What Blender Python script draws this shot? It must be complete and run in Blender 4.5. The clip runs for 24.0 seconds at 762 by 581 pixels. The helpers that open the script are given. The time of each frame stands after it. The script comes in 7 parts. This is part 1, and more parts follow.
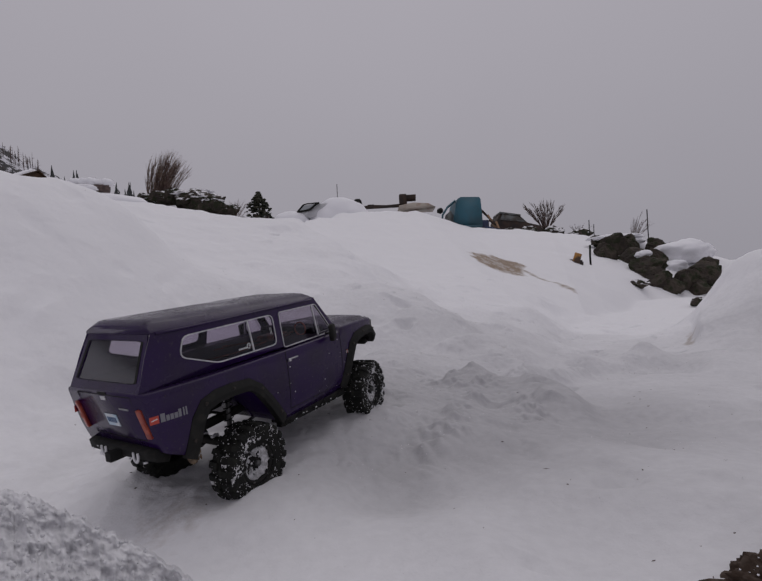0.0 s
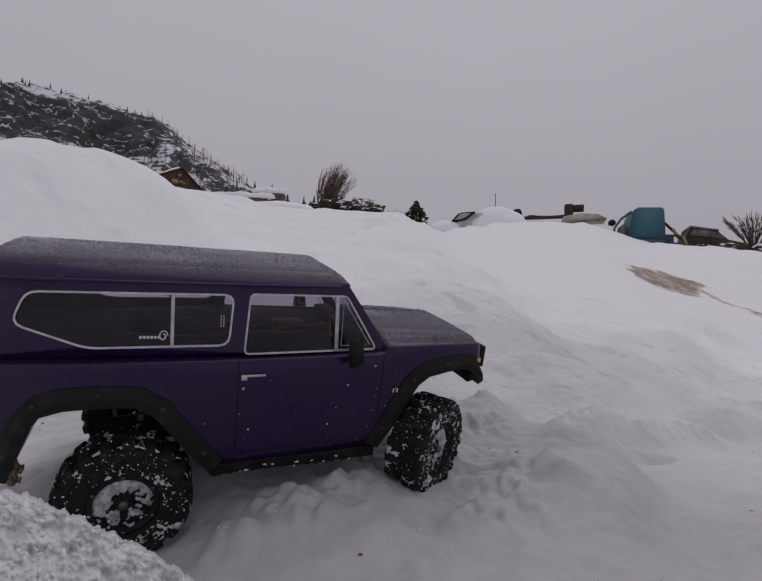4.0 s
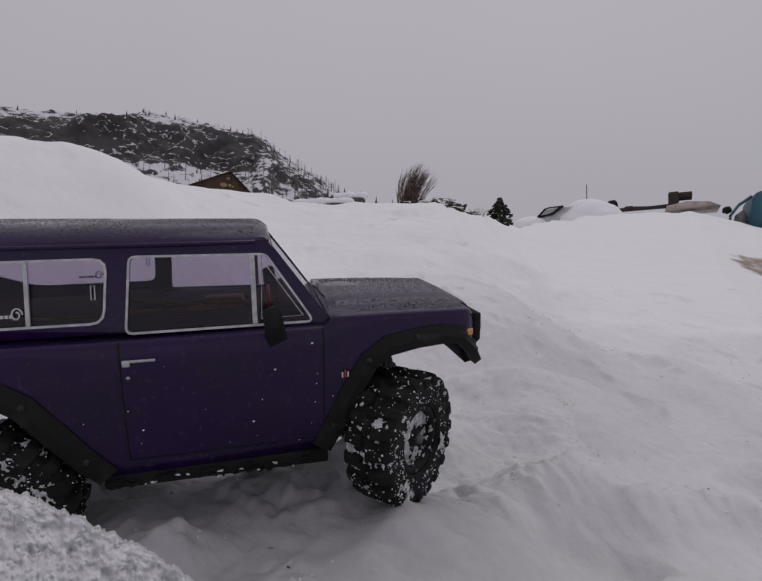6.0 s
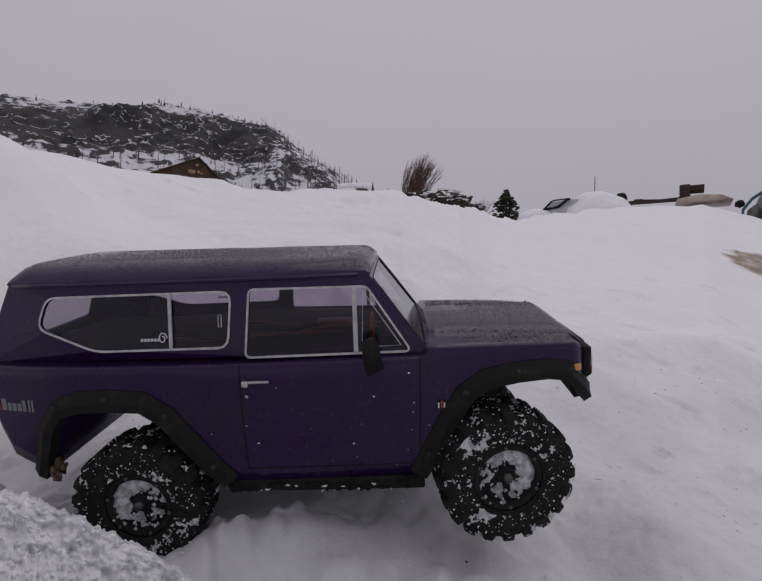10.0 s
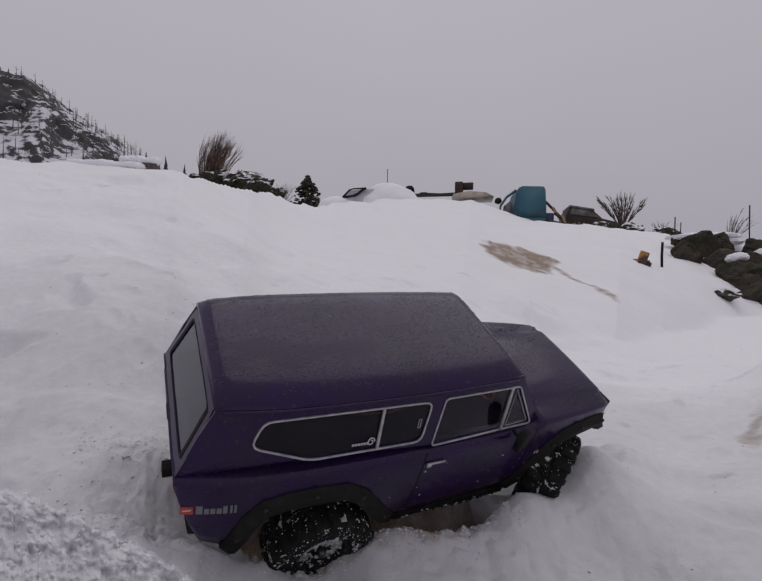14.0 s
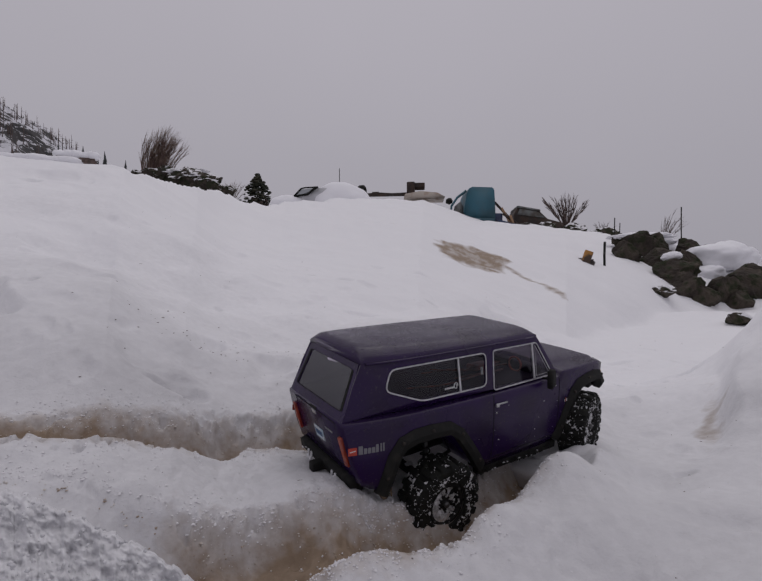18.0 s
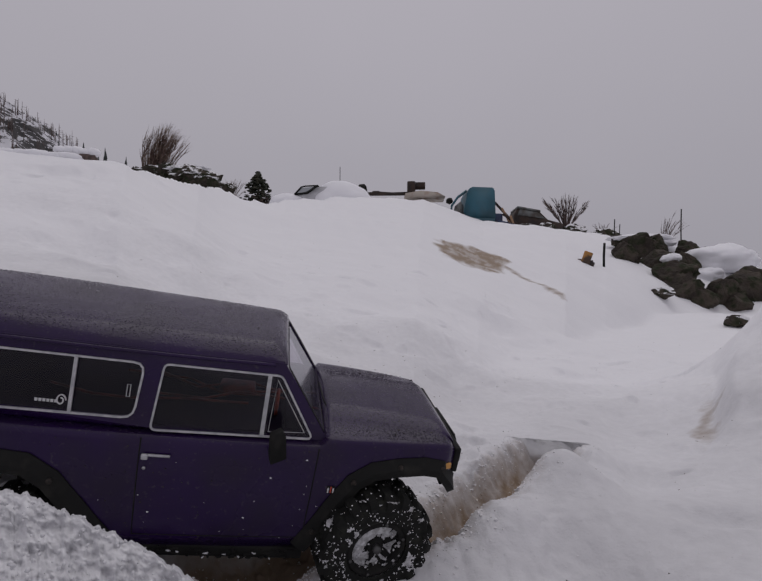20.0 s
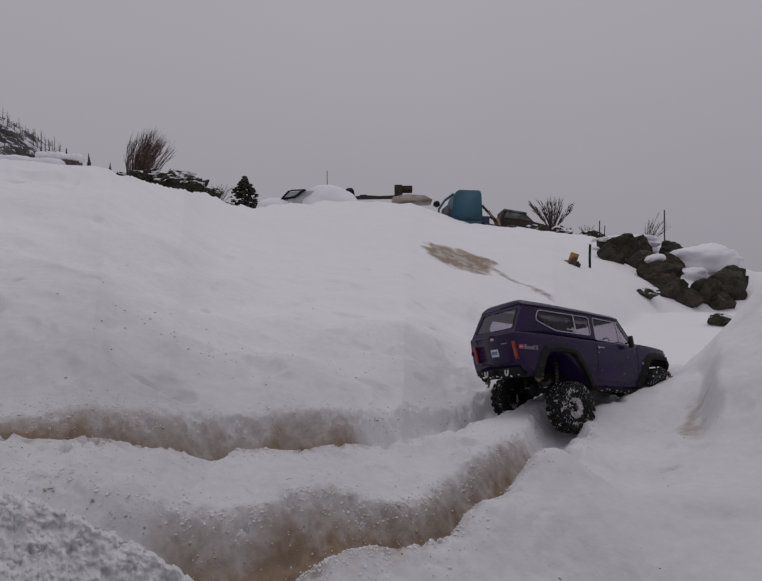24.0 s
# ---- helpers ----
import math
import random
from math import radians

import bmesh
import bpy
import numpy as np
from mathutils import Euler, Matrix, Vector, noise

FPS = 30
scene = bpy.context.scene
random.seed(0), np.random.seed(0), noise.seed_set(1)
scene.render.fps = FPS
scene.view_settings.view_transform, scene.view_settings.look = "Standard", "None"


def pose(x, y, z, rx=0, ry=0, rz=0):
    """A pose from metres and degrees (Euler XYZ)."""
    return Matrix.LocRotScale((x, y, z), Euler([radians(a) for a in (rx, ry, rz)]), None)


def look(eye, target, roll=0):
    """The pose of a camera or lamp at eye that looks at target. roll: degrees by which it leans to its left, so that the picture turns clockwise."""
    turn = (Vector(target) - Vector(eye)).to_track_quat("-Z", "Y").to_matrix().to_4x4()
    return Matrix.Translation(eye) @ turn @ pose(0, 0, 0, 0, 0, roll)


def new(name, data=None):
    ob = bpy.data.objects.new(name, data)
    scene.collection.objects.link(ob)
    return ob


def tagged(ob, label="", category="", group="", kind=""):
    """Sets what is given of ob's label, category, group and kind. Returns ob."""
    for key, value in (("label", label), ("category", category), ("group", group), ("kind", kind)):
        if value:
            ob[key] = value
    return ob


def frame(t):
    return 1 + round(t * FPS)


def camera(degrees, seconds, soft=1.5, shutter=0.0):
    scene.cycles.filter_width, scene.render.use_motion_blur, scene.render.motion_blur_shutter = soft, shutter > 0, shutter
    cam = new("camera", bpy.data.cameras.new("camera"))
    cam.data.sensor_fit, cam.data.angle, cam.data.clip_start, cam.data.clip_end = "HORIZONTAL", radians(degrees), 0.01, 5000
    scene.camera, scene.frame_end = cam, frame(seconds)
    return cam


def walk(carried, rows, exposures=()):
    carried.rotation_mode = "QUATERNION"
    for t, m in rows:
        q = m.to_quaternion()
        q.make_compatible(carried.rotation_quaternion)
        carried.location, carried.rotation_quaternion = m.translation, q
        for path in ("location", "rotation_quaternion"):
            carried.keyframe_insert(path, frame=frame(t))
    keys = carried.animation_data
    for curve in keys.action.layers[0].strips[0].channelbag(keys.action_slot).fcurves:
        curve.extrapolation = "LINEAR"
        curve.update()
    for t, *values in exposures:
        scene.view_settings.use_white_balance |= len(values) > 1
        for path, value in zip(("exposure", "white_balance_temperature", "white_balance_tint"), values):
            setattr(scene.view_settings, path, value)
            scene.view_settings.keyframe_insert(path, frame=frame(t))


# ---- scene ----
cam = camera(76.2, 24.0)
PATH = [
    (0, pose(0.000, 0.000, 0.000, 91.30, 3.34, -0.00)),
    (0.5, pose(0.041, 0.087, 0.000, 92.82, 0.04, 4.69)),
    (1, pose(0.080, 0.180, -0.010, 92.56, -0.20, 8.27)),
    (1.5, pose(0.110, 0.288, -0.015, 92.38, 0.69, 13.91)),
    (2, pose(0.134, 0.399, -0.001, 92.84, -0.81, 16.65)),
    (2.5, pose(0.168, 0.483, -0.015, 92.72, -0.97, 19.92)),
    (4.5, pose(0.456, 0.516, -0.069, 93.37, -1.53, 18.72)),
    (5, pose(0.515, 0.645, -0.072, 93.19, 0.51, 27.24)),
    (5.5, pose(0.542, 0.805, -0.068, 93.92, -0.22, 29.98)),
    (6, pose(0.592, 0.943, -0.056, 93.27, -1.02, 29.68)),
    (6.5, pose(0.648, 1.078, -0.040, 93.25, 0.51, 31.46)),
    (7, pose(0.694, 1.193, -0.039, 93.77, -1.31, 29.88)),
    (7.5, pose(0.755, 1.256, -0.040, 92.87, -2.33, 28.87)),
    (8, pose(0.798, 1.270, -0.038, 91.88, -1.87, 30.36)),
    (8.5, pose(0.798, 1.280, -0.033, 92.20, -2.27, 31.28)),
    (9, pose(0.800, 1.274, -0.038, 92.54, -1.98, 31.55)),
    (9.5, pose(0.803, 1.270, -0.036, 92.29, -1.70, 31.55)),
    (10, pose(0.815, 1.273, -0.035, 92.31, -1.80, 31.16)),
    (10.5, pose(0.827, 1.274, -0.037, 92.33, -2.22, 30.70)),
    (12.5, pose(0.972, 1.216, -0.041, 91.55, -0.74, 19.13)),
    (13, pose(0.958, 1.232, -0.028, 91.04, -0.86, 13.40)),
    (13.5, pose(0.930, 1.271, -0.018, 91.07, -0.82, 10.89)),
    (14, pose(0.905, 1.302, -0.011, 90.84, -0.23, 8.64)),
    (14.5, pose(0.896, 1.328, -0.010, 90.85, 0.17, 6.23)),
    (15, pose(0.887, 1.335, -0.010, 90.95, 0.29, 4.71)),
    (15.5, pose(0.879, 1.335, -0.008, 90.75, 0.61, 4.11)),
    (16, pose(0.878, 1.335, -0.008, 90.74, 0.84, 3.85)),
    (16.5, pose(0.879, 1.335, -0.008, 90.85, 0.83, 3.99)),
    (17, pose(0.881, 1.335, -0.006, 90.74, 0.85, 3.79)),
    (17.5, pose(0.880, 1.341, -0.005, 90.86, 0.74, 3.24)),
    (18, pose(0.878, 1.343, -0.005, 90.78, 0.42, 3.06)),
    (18.5, pose(0.874, 1.344, -0.005, 90.79, 0.27, 2.43)),
    (19, pose(0.874, 1.342, -0.007, 90.68, 0.01, 2.61)),
    (19.5, pose(0.877, 1.337, -0.008, 90.68, -0.04, 2.86)),
    (21.5, pose(0.880, 1.340, -0.010, 90.73, -0.34, 3.24)),
    (22, pose(0.882, 1.337, -0.011, 90.73, -0.41, 3.19)),
    (22.5, pose(0.879, 1.339, -0.011, 90.75, -0.33, 3.09)),
    (23, pose(0.876, 1.340, -0.009, 90.76, -0.23, 3.00)),
    (23.5, pose(0.877, 1.339, -0.010, 90.97, 0.02, 2.93)),
    (24, pose(0.877, 1.338, -0.011, 91.11, 0.62, 1.65)),
]
TRUCK_PATH = [
    (0, pose(-0.223, 0.984, -0.187, 1.6, -9.2, 58.4)),
    (0.5, pose(-0.244, 0.987, -0.164, -3.5, -6.9, 54.7)),
    (1, pose(-0.234, 1.050, -0.145, -4.1, -7.7, 59.3)),
    (1.5, pose(-0.232, 1.019, -0.123, 3.4, -9.9, 63.0)),
    (2, pose(-0.198, 1.046, -0.143, 10.3, -10.3, 46.4)),
    (2.5, pose(-0.156, 1.143, -0.136, 11.5, 0.1, 50.5)),
    (4.5, pose(0.101, 1.070, -0.210, 17.0, -4.8, 40.4)),
    (5, pose(0.143, 1.215, -0.194, 19.9, -1.1, 40.8)),
    (5.5, pose(0.173, 1.202, -0.160, 13.3, -4.5, 39.1)),
    (6, pose(0.184, 1.333, -0.167, 13.6, -7.0, 42.2)),
    (6.5, pose(0.263, 1.582, -0.172, 15.1, -2.7, 56.9)),
    (7, pose(0.239, 1.546, -0.163, 19.9, -1.8, 46.0)),
    (7.5, pose(0.228, 1.637, -0.176, 23.2, 1.5, 33.2)),
    (8, pose(0.272, 1.652, -0.165, 17.1, -1.9, 25.2)),
    (8.5, pose(0.224, 1.670, -0.157, 16.6, -1.5, 28.3)),
    (9, pose(0.354, 1.679, -0.162, 15.6, -3.7, 25.7)),
    (9.5, pose(0.449, 1.726, -0.175, 16.8, -6.2, 27.6)),
    (10, pose(0.481, 1.744, -0.179, 13.2, -6.2, 28.3)),
    (10.5, pose(0.507, 1.739, -0.181, 15.3, -5.0, 24.4)),
    (12.5, pose(0.820, 1.818, -0.223, 25.8, 5.0, 22.3)),
    (13, pose(0.819, 1.862, -0.236, 17.5, 6.4, 18.9)),
    (13.5, pose(0.796, 1.916, -0.217, 19.4, 3.7, 18.3)),
    (14, pose(0.845, 2.020, -0.220, 34.8, -3.7, 33.6)),
    (14.5, pose(0.853, 2.061, -0.227, 31.6, -4.5, 35.9)),
    (15, pose(0.848, 2.069, -0.229, 31.6, -5.0, 37.0)),
    (15.5, pose(0.842, 2.081, -0.229, 32.4, -5.3, 38.5)),
    (16, pose(0.831, 2.084, -0.227, 33.6, -4.8, 41.9)),
    (16.5, pose(0.865, 2.140, -0.236, 30.3, -4.9, 41.2)),
    (17, pose(0.936, 2.185, -0.245, 14.6, -7.0, 33.9)),
    (17.5, pose(0.972, 2.225, -0.243, 11.7, -7.3, 32.9)),
    (18, pose(1.006, 2.267, -0.262, 7.8, -6.4, 35.4)),
    (18.5, pose(1.004, 2.283, -0.252, 11.3, -7.1, 37.5)),
    (19, pose(0.910, 2.141, -0.242, 22.7, -2.9, 30.9)),
    (19.5, pose(0.733, 1.965, -0.244, 13.6, 6.9, 15.4)),
    (21.5, pose(0.601, 1.887, -0.218, 19.3, -2.2, 14.6)),
    (22, pose(0.924, 2.152, -0.235, 20.0, -7.7, 33.5)),
    (22.5, pose(1.102, 2.409, -0.249, 3.2, -8.4, 51.8)),
    (23, pose(1.358, 2.712, -0.271, -6.1, -1.4, 35.9)),
    (23.5, pose(1.414, 2.776, -0.273, -8.5, 5.9, 29.2)),
    (24, pose(1.417, 2.746, -0.278, -11.1, 6.0, 28.0)),
]
# how far the two right wheels hang below (-) or are pushed above (+) their place under the body
REAR_TRAVEL = [(0, -0.025), (0.5, -0.04), (1, -0.05), (1.5, -0.045), (2, -0.028), (2.5, -0.03), (4.5, 0.0), (5, 0.010), (6.5, 0.0), (9, -0.008), (10, 0.0), (13, -0.006), (14, 0.0), (16, 0.015),
               (17, -0.018), (18, -0.014), (19, -0.002), (21, 0.0), (22, -0.004), (22.5, -0.010), (23, -0.018), (24, -0.045)]
FRONT_TRAVEL = [(0, -0.026), (1, -0.044), (2, -0.022), (5, 0.0), (6, 0.004), (8, 0.008), (9, -0.004), (10, 0.006), (13, 0.014), (19, 0.012), (21.5, 0.020), (22, 0.016), (23, 0.0), (24, 0.0)]


def travel(t, x):
    table = FRONT_TRAVEL if x > 0 else REAR_TRAVEL
    return float(np.interp(t, [k for k, _ in table], [v for _, v in table]))


walk(cam, PATH, [(0, 0.0), (2.5, 0.05), (5, 0.17), (8, 0.20), (10, 0.2), (14, 0.22), (19, 0.12), (22, 0.05), (24, -0.03)])

# ---- light: one flat overcast sky ----
world = bpy.data.worlds.new("overcast")
scene.world = world
world.use_nodes = True
wn, wl = world.node_tree.nodes, world.node_tree.links
wn.clear()
w_out = wn.new("ShaderNodeOutputWorld")
w_bg = wn.new("ShaderNodeBackground")
w_map = wn.new("ShaderNodeTexCoord")
w_sep = wn.new("ShaderNodeSeparateXYZ")
w_ramp = wn.new("ShaderNodeValToRGB")
w_noise = wn.new("ShaderNodeTexNoise")
w_noise.inputs["Scale"].default_value = 1.6
w_noise.inputs["Detail"].default_value = 3.0
w_mix = wn.new("ShaderNodeMixRGB")
w_mix.blend_type = "MULTIPLY"
w_mix.inputs[0].default_value = 0.10
w_ramp.color_ramp.elements[0].position = 0.0
w_ramp.color_ramp.elements[0].color = (0.312, 0.300, 0.338, 1)
w_ramp.color_ramp.elements[1].position = 0.9
w_ramp.color_ramp.elements[1].color = (0.462, 0.44, 0.488, 1)
wl.new(w_map.outputs["Generated"], w_sep.inputs[0])
wl.new(w_map.outputs["Generated"], w_noise.inputs["Vector"])
wl.new(w_sep.outputs["Z"], w_ramp.inputs[0])
wl.new(w_ramp.outputs[0], w_mix.inputs[1])
wl.new(w_noise.outputs["Fac"], w_mix.inputs[2])
wl.new(w_mix.outputs[0], w_bg.inputs["Color"])
w_bg.inputs["Strength"].default_value = 1.0
wl.new(w_bg.outputs[0], w_out.inputs[0])
sun = new("overcast_sun", bpy.data.lights.new("overcast_sun", "SUN"))
sun.data.energy, sun.data.angle, sun.data.color = 0.5, radians(60), (1.0, 0.97, 0.95)
sun.matrix_world = look((2, 6, 12), (0.5, 2.0, 0))


# ---- materials ----
def material(name, color, rough=0.6, metal=0.0, spec=0.5):
    m = bpy.data.materials.new(name)
    m.use_nodes = True
    b = m.node_tree.nodes["Principled BSDF"]
    b.inputs["Base Color"].default_value = (*color, 1)
    b.inputs["Roughness"].default_value = rough
    b.inputs["Metallic"].default_value = metal
    b.inputs["Specular IOR Level"].default_value = spec
    return m


def bump(m, scale, strength, distance, detail=4.0, tex="ShaderNodeTexNoise", coord="Object"):
    n, l = m.node_tree.nodes, m.node_tree.links
    tc, t, bp = n.new("ShaderNodeTexCoord"), n.new(tex), n.new("ShaderNodeBump")
    t.inputs["Scale"].default_value = scale
    if "Detail" in t.inputs:
        t.inputs["Detail"].default_value = detail
    bp.inputs["Strength"].default_value, bp.inputs["Distance"].default_value = strength, distance
    l.new(tc.outputs[coord], t.inputs["Vector"])
    l.new(t.outputs[0], bp.inputs["Height"])
    b = n["Principled BSDF"]
    if b.inputs["Normal"].links:
        l.new(b.inputs["Normal"].links[0].from_socket, bp.inputs["Normal"])
    l.new(bp.outputs[0], b.inputs["Normal"])
    return m


def mottle(m, color2, scale, lo=0.4, hi=0.6, detail=5.0, coord="Object"):
    """Blend a second colour into the base colour by noise."""
    n, l = m.node_tree.nodes, m.node_tree.links
    b = n["Principled BSDF"]
    tc, t, r, x = n.new("ShaderNodeTexCoord"), n.new("ShaderNodeTexNoise"), n.new("ShaderNodeMapRange"), n.new("ShaderNodeMixRGB")
    t.inputs["Scale"].default_value, t.inputs["Detail"].default_value = scale, detail
    r.inputs["From Min"].default_value, r.inputs["From Max"].default_value = lo, hi
    l.new(tc.outputs[coord], t.inputs["Vector"])
    l.new(t.outputs["Fac"], r.inputs["Value"])
    l.new(r.outputs[0], x.inputs[0])
    if b.inputs["Base Color"].links:
        l.new(b.inputs["Base Color"].links[0].from_socket, x.inputs[1])
    else:
        x.inputs[1].default_value = b.inputs["Base Color"].default_value
    x.inputs[2].default_value = (*color2, 1)
    l.new(x.outputs[0], b.inputs["Base Color"])
    return m


def snow_ground_material():
    m = material("ground_snow", (0.80, 0.80, 0.83), 0.75, spec=0.3)
    n, l = m.node_tree.nodes, m.node_tree.links
    b = n["Principled BSDF"]
    att, tc = n.new("ShaderNodeAttribute"), n.new("ShaderNodeTexCoord")
    att.attribute_name = "dirt"
    t1, t2 = n.new("ShaderNodeTexNoise"), n.new("ShaderNodeTexNoise")
    t1.inputs["Scale"].default_value, t1.inputs["Detail"].default_value = 60.0, 10.0
    t2.inputs["Scale"].default_value, t2.inputs["Detail"].default_value = 1.7, 4.0
    for t in (t1, t2):
        l.new(tc.outputs["Object"], t.inputs["Vector"])
    # dirt amount broken up by fine noise
    ma, mr = n.new("ShaderNodeMath"), n.new("ShaderNodeMapRange")
    ma.operation = "MULTIPLY_ADD"
    l.new(t1.outputs["Fac"], ma.inputs[0])
    ma.inputs[1].default_value = 0.60
    l.new(att.outputs["Fac"], ma.inputs[2])
    mr.inputs["From Min"].default_value, mr.inputs["From Max"].default_value = 0.45, 1.10
    l.new(ma.outputs[0], mr.inputs["Value"])
    mulm = n.new("ShaderNodeMath")
    mulm.operation = "MULTIPLY"
    clampd = n.new("ShaderNodeMapRange")
    clampd.inputs["From Max"].default_value = 0.18
    l.new(att.outputs["Fac"], clampd.inputs["Value"])
    l.new(mr.outputs[0], mulm.inputs[0])
    l.new(clampd.outputs[0], mulm.inputs[1])
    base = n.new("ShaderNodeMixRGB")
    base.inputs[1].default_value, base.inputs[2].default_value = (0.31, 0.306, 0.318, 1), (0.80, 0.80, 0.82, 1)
    # clean dry snow against wet trampled snow with painted shade, broken up by two noises
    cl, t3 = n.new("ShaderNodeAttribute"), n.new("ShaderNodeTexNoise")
    cl.attribute_name = "clean_unshaded"
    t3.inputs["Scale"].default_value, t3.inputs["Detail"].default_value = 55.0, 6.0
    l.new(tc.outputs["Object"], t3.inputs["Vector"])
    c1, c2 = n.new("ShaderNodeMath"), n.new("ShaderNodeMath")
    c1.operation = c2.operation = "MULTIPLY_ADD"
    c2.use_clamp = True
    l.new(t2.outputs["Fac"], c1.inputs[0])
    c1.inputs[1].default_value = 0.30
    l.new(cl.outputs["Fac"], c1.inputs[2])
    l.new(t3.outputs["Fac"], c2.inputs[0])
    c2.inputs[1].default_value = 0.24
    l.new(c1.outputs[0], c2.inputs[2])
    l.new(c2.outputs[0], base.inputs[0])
    mix = n.new("ShaderNodeMixRGB")
    mix.inputs[2].default_value = (0.265, 0.200, 0.142, 1)
    l.new(mulm.outputs[0], mix.inputs[0])
    l.new(base.outputs[0], mix.inputs[1])
    l.new(mix.outputs[0], b.inputs["Base Color"])
    bump(m, 9.0, 0.35, 0.03, 6.0)
    bump(m, 45.0, 0.16, 0.008, 5.0)
    bump(m, 260.0, 0.30, 0.0030, 5.0)
    return m


SNOW = snow_ground_material()
SNOW_PLAIN = bump(bump(material("snow", (0.83, 0.83, 0.86), 0.7, spec=0.3), 60, 0.4, 0.006), 300, 0.5, 0.002)

# ---- terrain: a snowy slope that climbs away from the camera's end point ----
CX, CY = 0.85, 1.30
AZ = [-180, -120, -70, -45, -36, -33, -28, -22, -18, -9, -2, 5, 14, 19, 23, 30, 35, 42, 55, 69, 90, 120, 180]
TAN = [0.0, 0.0, 0.01, 0.02, 0.04, 0.065, 0.095, 0.112, 0.130, 0.152, 0.198, 0.203, 0.192, 0.194, 0.209, 0.237, 0.236, 0.232, 0.231, 0.212, 0.155, 0.05, 0.0]
CREST = [12, 12, 12, 12, 11, 11.5, 12, 14, 15, 16, 16, 15, 10, 6.5, 4.2, 2.9, 2.9, 3.0, 3.2, 3.3, 3.4, 5, 9]
START = [5, 5, 7, 9, 9.5, 9.3, 8.0, 4.5, 3.0, 1.6, 1.05, 0.85, 0.7, 0.62, 0.58, 0.55, 0.55, 0.6, 0.8, 1.05, 1.3, 1.8, 3]
LOWER_RUT = [(0.452, 1.791), (0.652, 1.861), (0.742, 1.921), (0.852, 1.951), (0.932, 2.011), (1.052, 2.150), (1.166, 2.316), (1.256, 2.502), (1.352, 2.671), (1.602, 2.851), (2.002, 3.041)]
UPPER_RUT = [(0.122, 1.814), (0.402, 1.969), (0.502, 2.069), (0.582, 2.169), (0.682, 2.249), (0.782, 2.299), (0.912, 2.409), (1.072, 2.609), (1.262, 2.839), (1.502, 2.989), (1.902, 3.189)]
# sandy patch: centre, direction, half length, half width
SAND = (1.55, 6.30, 0.94, -0.33, 0.33, 0.80)
# soft mounds and hollows: x, y, radius, height
MOUNDS = [(-1.22, 1.62, 0.52, 0.288), (-1.45, 1.95, 0.32, 0.14), (-1.75, 2.35, 0.40, 0.13), (-1.05, 1.98, 0.22, 0.09), (-1.62, 2.30, 0.24, -0.05), (-1.47, 1.38, 0.20, 0.07), (2.02, 2.72, 0.22, 0.30), (2.02, 2.42, 0.28, 0.20), (2.3, 2.2, 0.5, 0.25), (0.05, 2.72, 0.22, -0.05), (-0.1, 2.75, 0.10, -0.04),
          (0.62, 2.48, 0.13, 0.03), (1.05, 3.05, 0.22, 0.04), (0.2, 3.2, 0.3, 0.06), (-0.9, 1.9, 0.5, 0.06), (0.51, 1.52, 0.06, -0.05), (0.75, 1.95, 0.09, -0.03),
          (0.1, 2.4, 0.25, 0.04), (1.6, 3.9, 0.6, 0.08), (-0.35, 0.35, 0.25, -0.03), (0.5, 0.7, 0.18, 0.03), (0.34, 0.47, 0.06, 0.012), (0.76, 1.87, 0.05, -0.03), (1.50, 2.12, 0.16, 0.02), (1.25, 1.75, 0.22, 0.035), (0.66, 1.74, 0.09, 0.030), (0.765, 1.835, 0.055, -0.032), (0.84, 1.87, 0.05, -0.022), (0.30, 1.86, 0.13, -0.050), (0.42, 1.50, 0.07, 0.03), (0.28, 1.47, 0.08, 0.035), (1.09, 2.06, 0.09, 0.030), (1.12, 2.09, 0.055, 0.040), (1.20, 2.19, 0.055, 0.048), (1.00, 1.96, 0.05, 0.02)]


# small trodden dents scattered over the slope
DENTS = []
_rng = random.Random(77)
for _k in range(64):
    _a, _q = radians(_rng.uniform(-40, 75)), _rng.uniform(0.75, 3.0)
    DENTS.append((CX - _q * math.sin(_a), CY + _q * math.cos(_a), _rng.uniform(0.025, 0.06), _rng.uniform(0.010, 0.024)))
for _k in range(46):
    _a, _q = radians(_rng.uniform(-25, 50)), _rng.uniform(2.4, 6.5)
    DENTS.append((CX - _q * math.sin(_a), CY + _q * math.cos(_a), _rng.uniform(0.07, 0.20), _rng.uniform(0.012, 0.035)))
for _k in range(70):
    _a, _q = radians(_rng.uniform(-30, 45)), _rng.uniform(0.85, 2.4)
    DENTS.append((CX - _q * math.sin(_a), CY + _q * math.cos(_a), _rng.uniform(0.012, 0.035), _rng.uniform(0.006, 0.014)))
for _k in range(26):
    DENTS.append((_rng.uniform(-0.6, 1.2), _rng.uniform(0.4, 1.7), _rng.uniform(0.02, 0.05), _rng.uniform(0.006, 0.018)))


def seg_distance(x, y, line):
    best = np.full(np.shape(x), 1e9)
    for (ax, ay), (bx, by) in zip(line, line[1:]):
        dx, dy = bx - ax, by - ay
        u = np.clip(((x - ax) * dx + (y - ay) * dy) / (dx * dx + dy * dy), 0, 1)
        best = np.minimum(best, np.hypot(x - ax - u * dx, y - ay - u * dy))
    return best


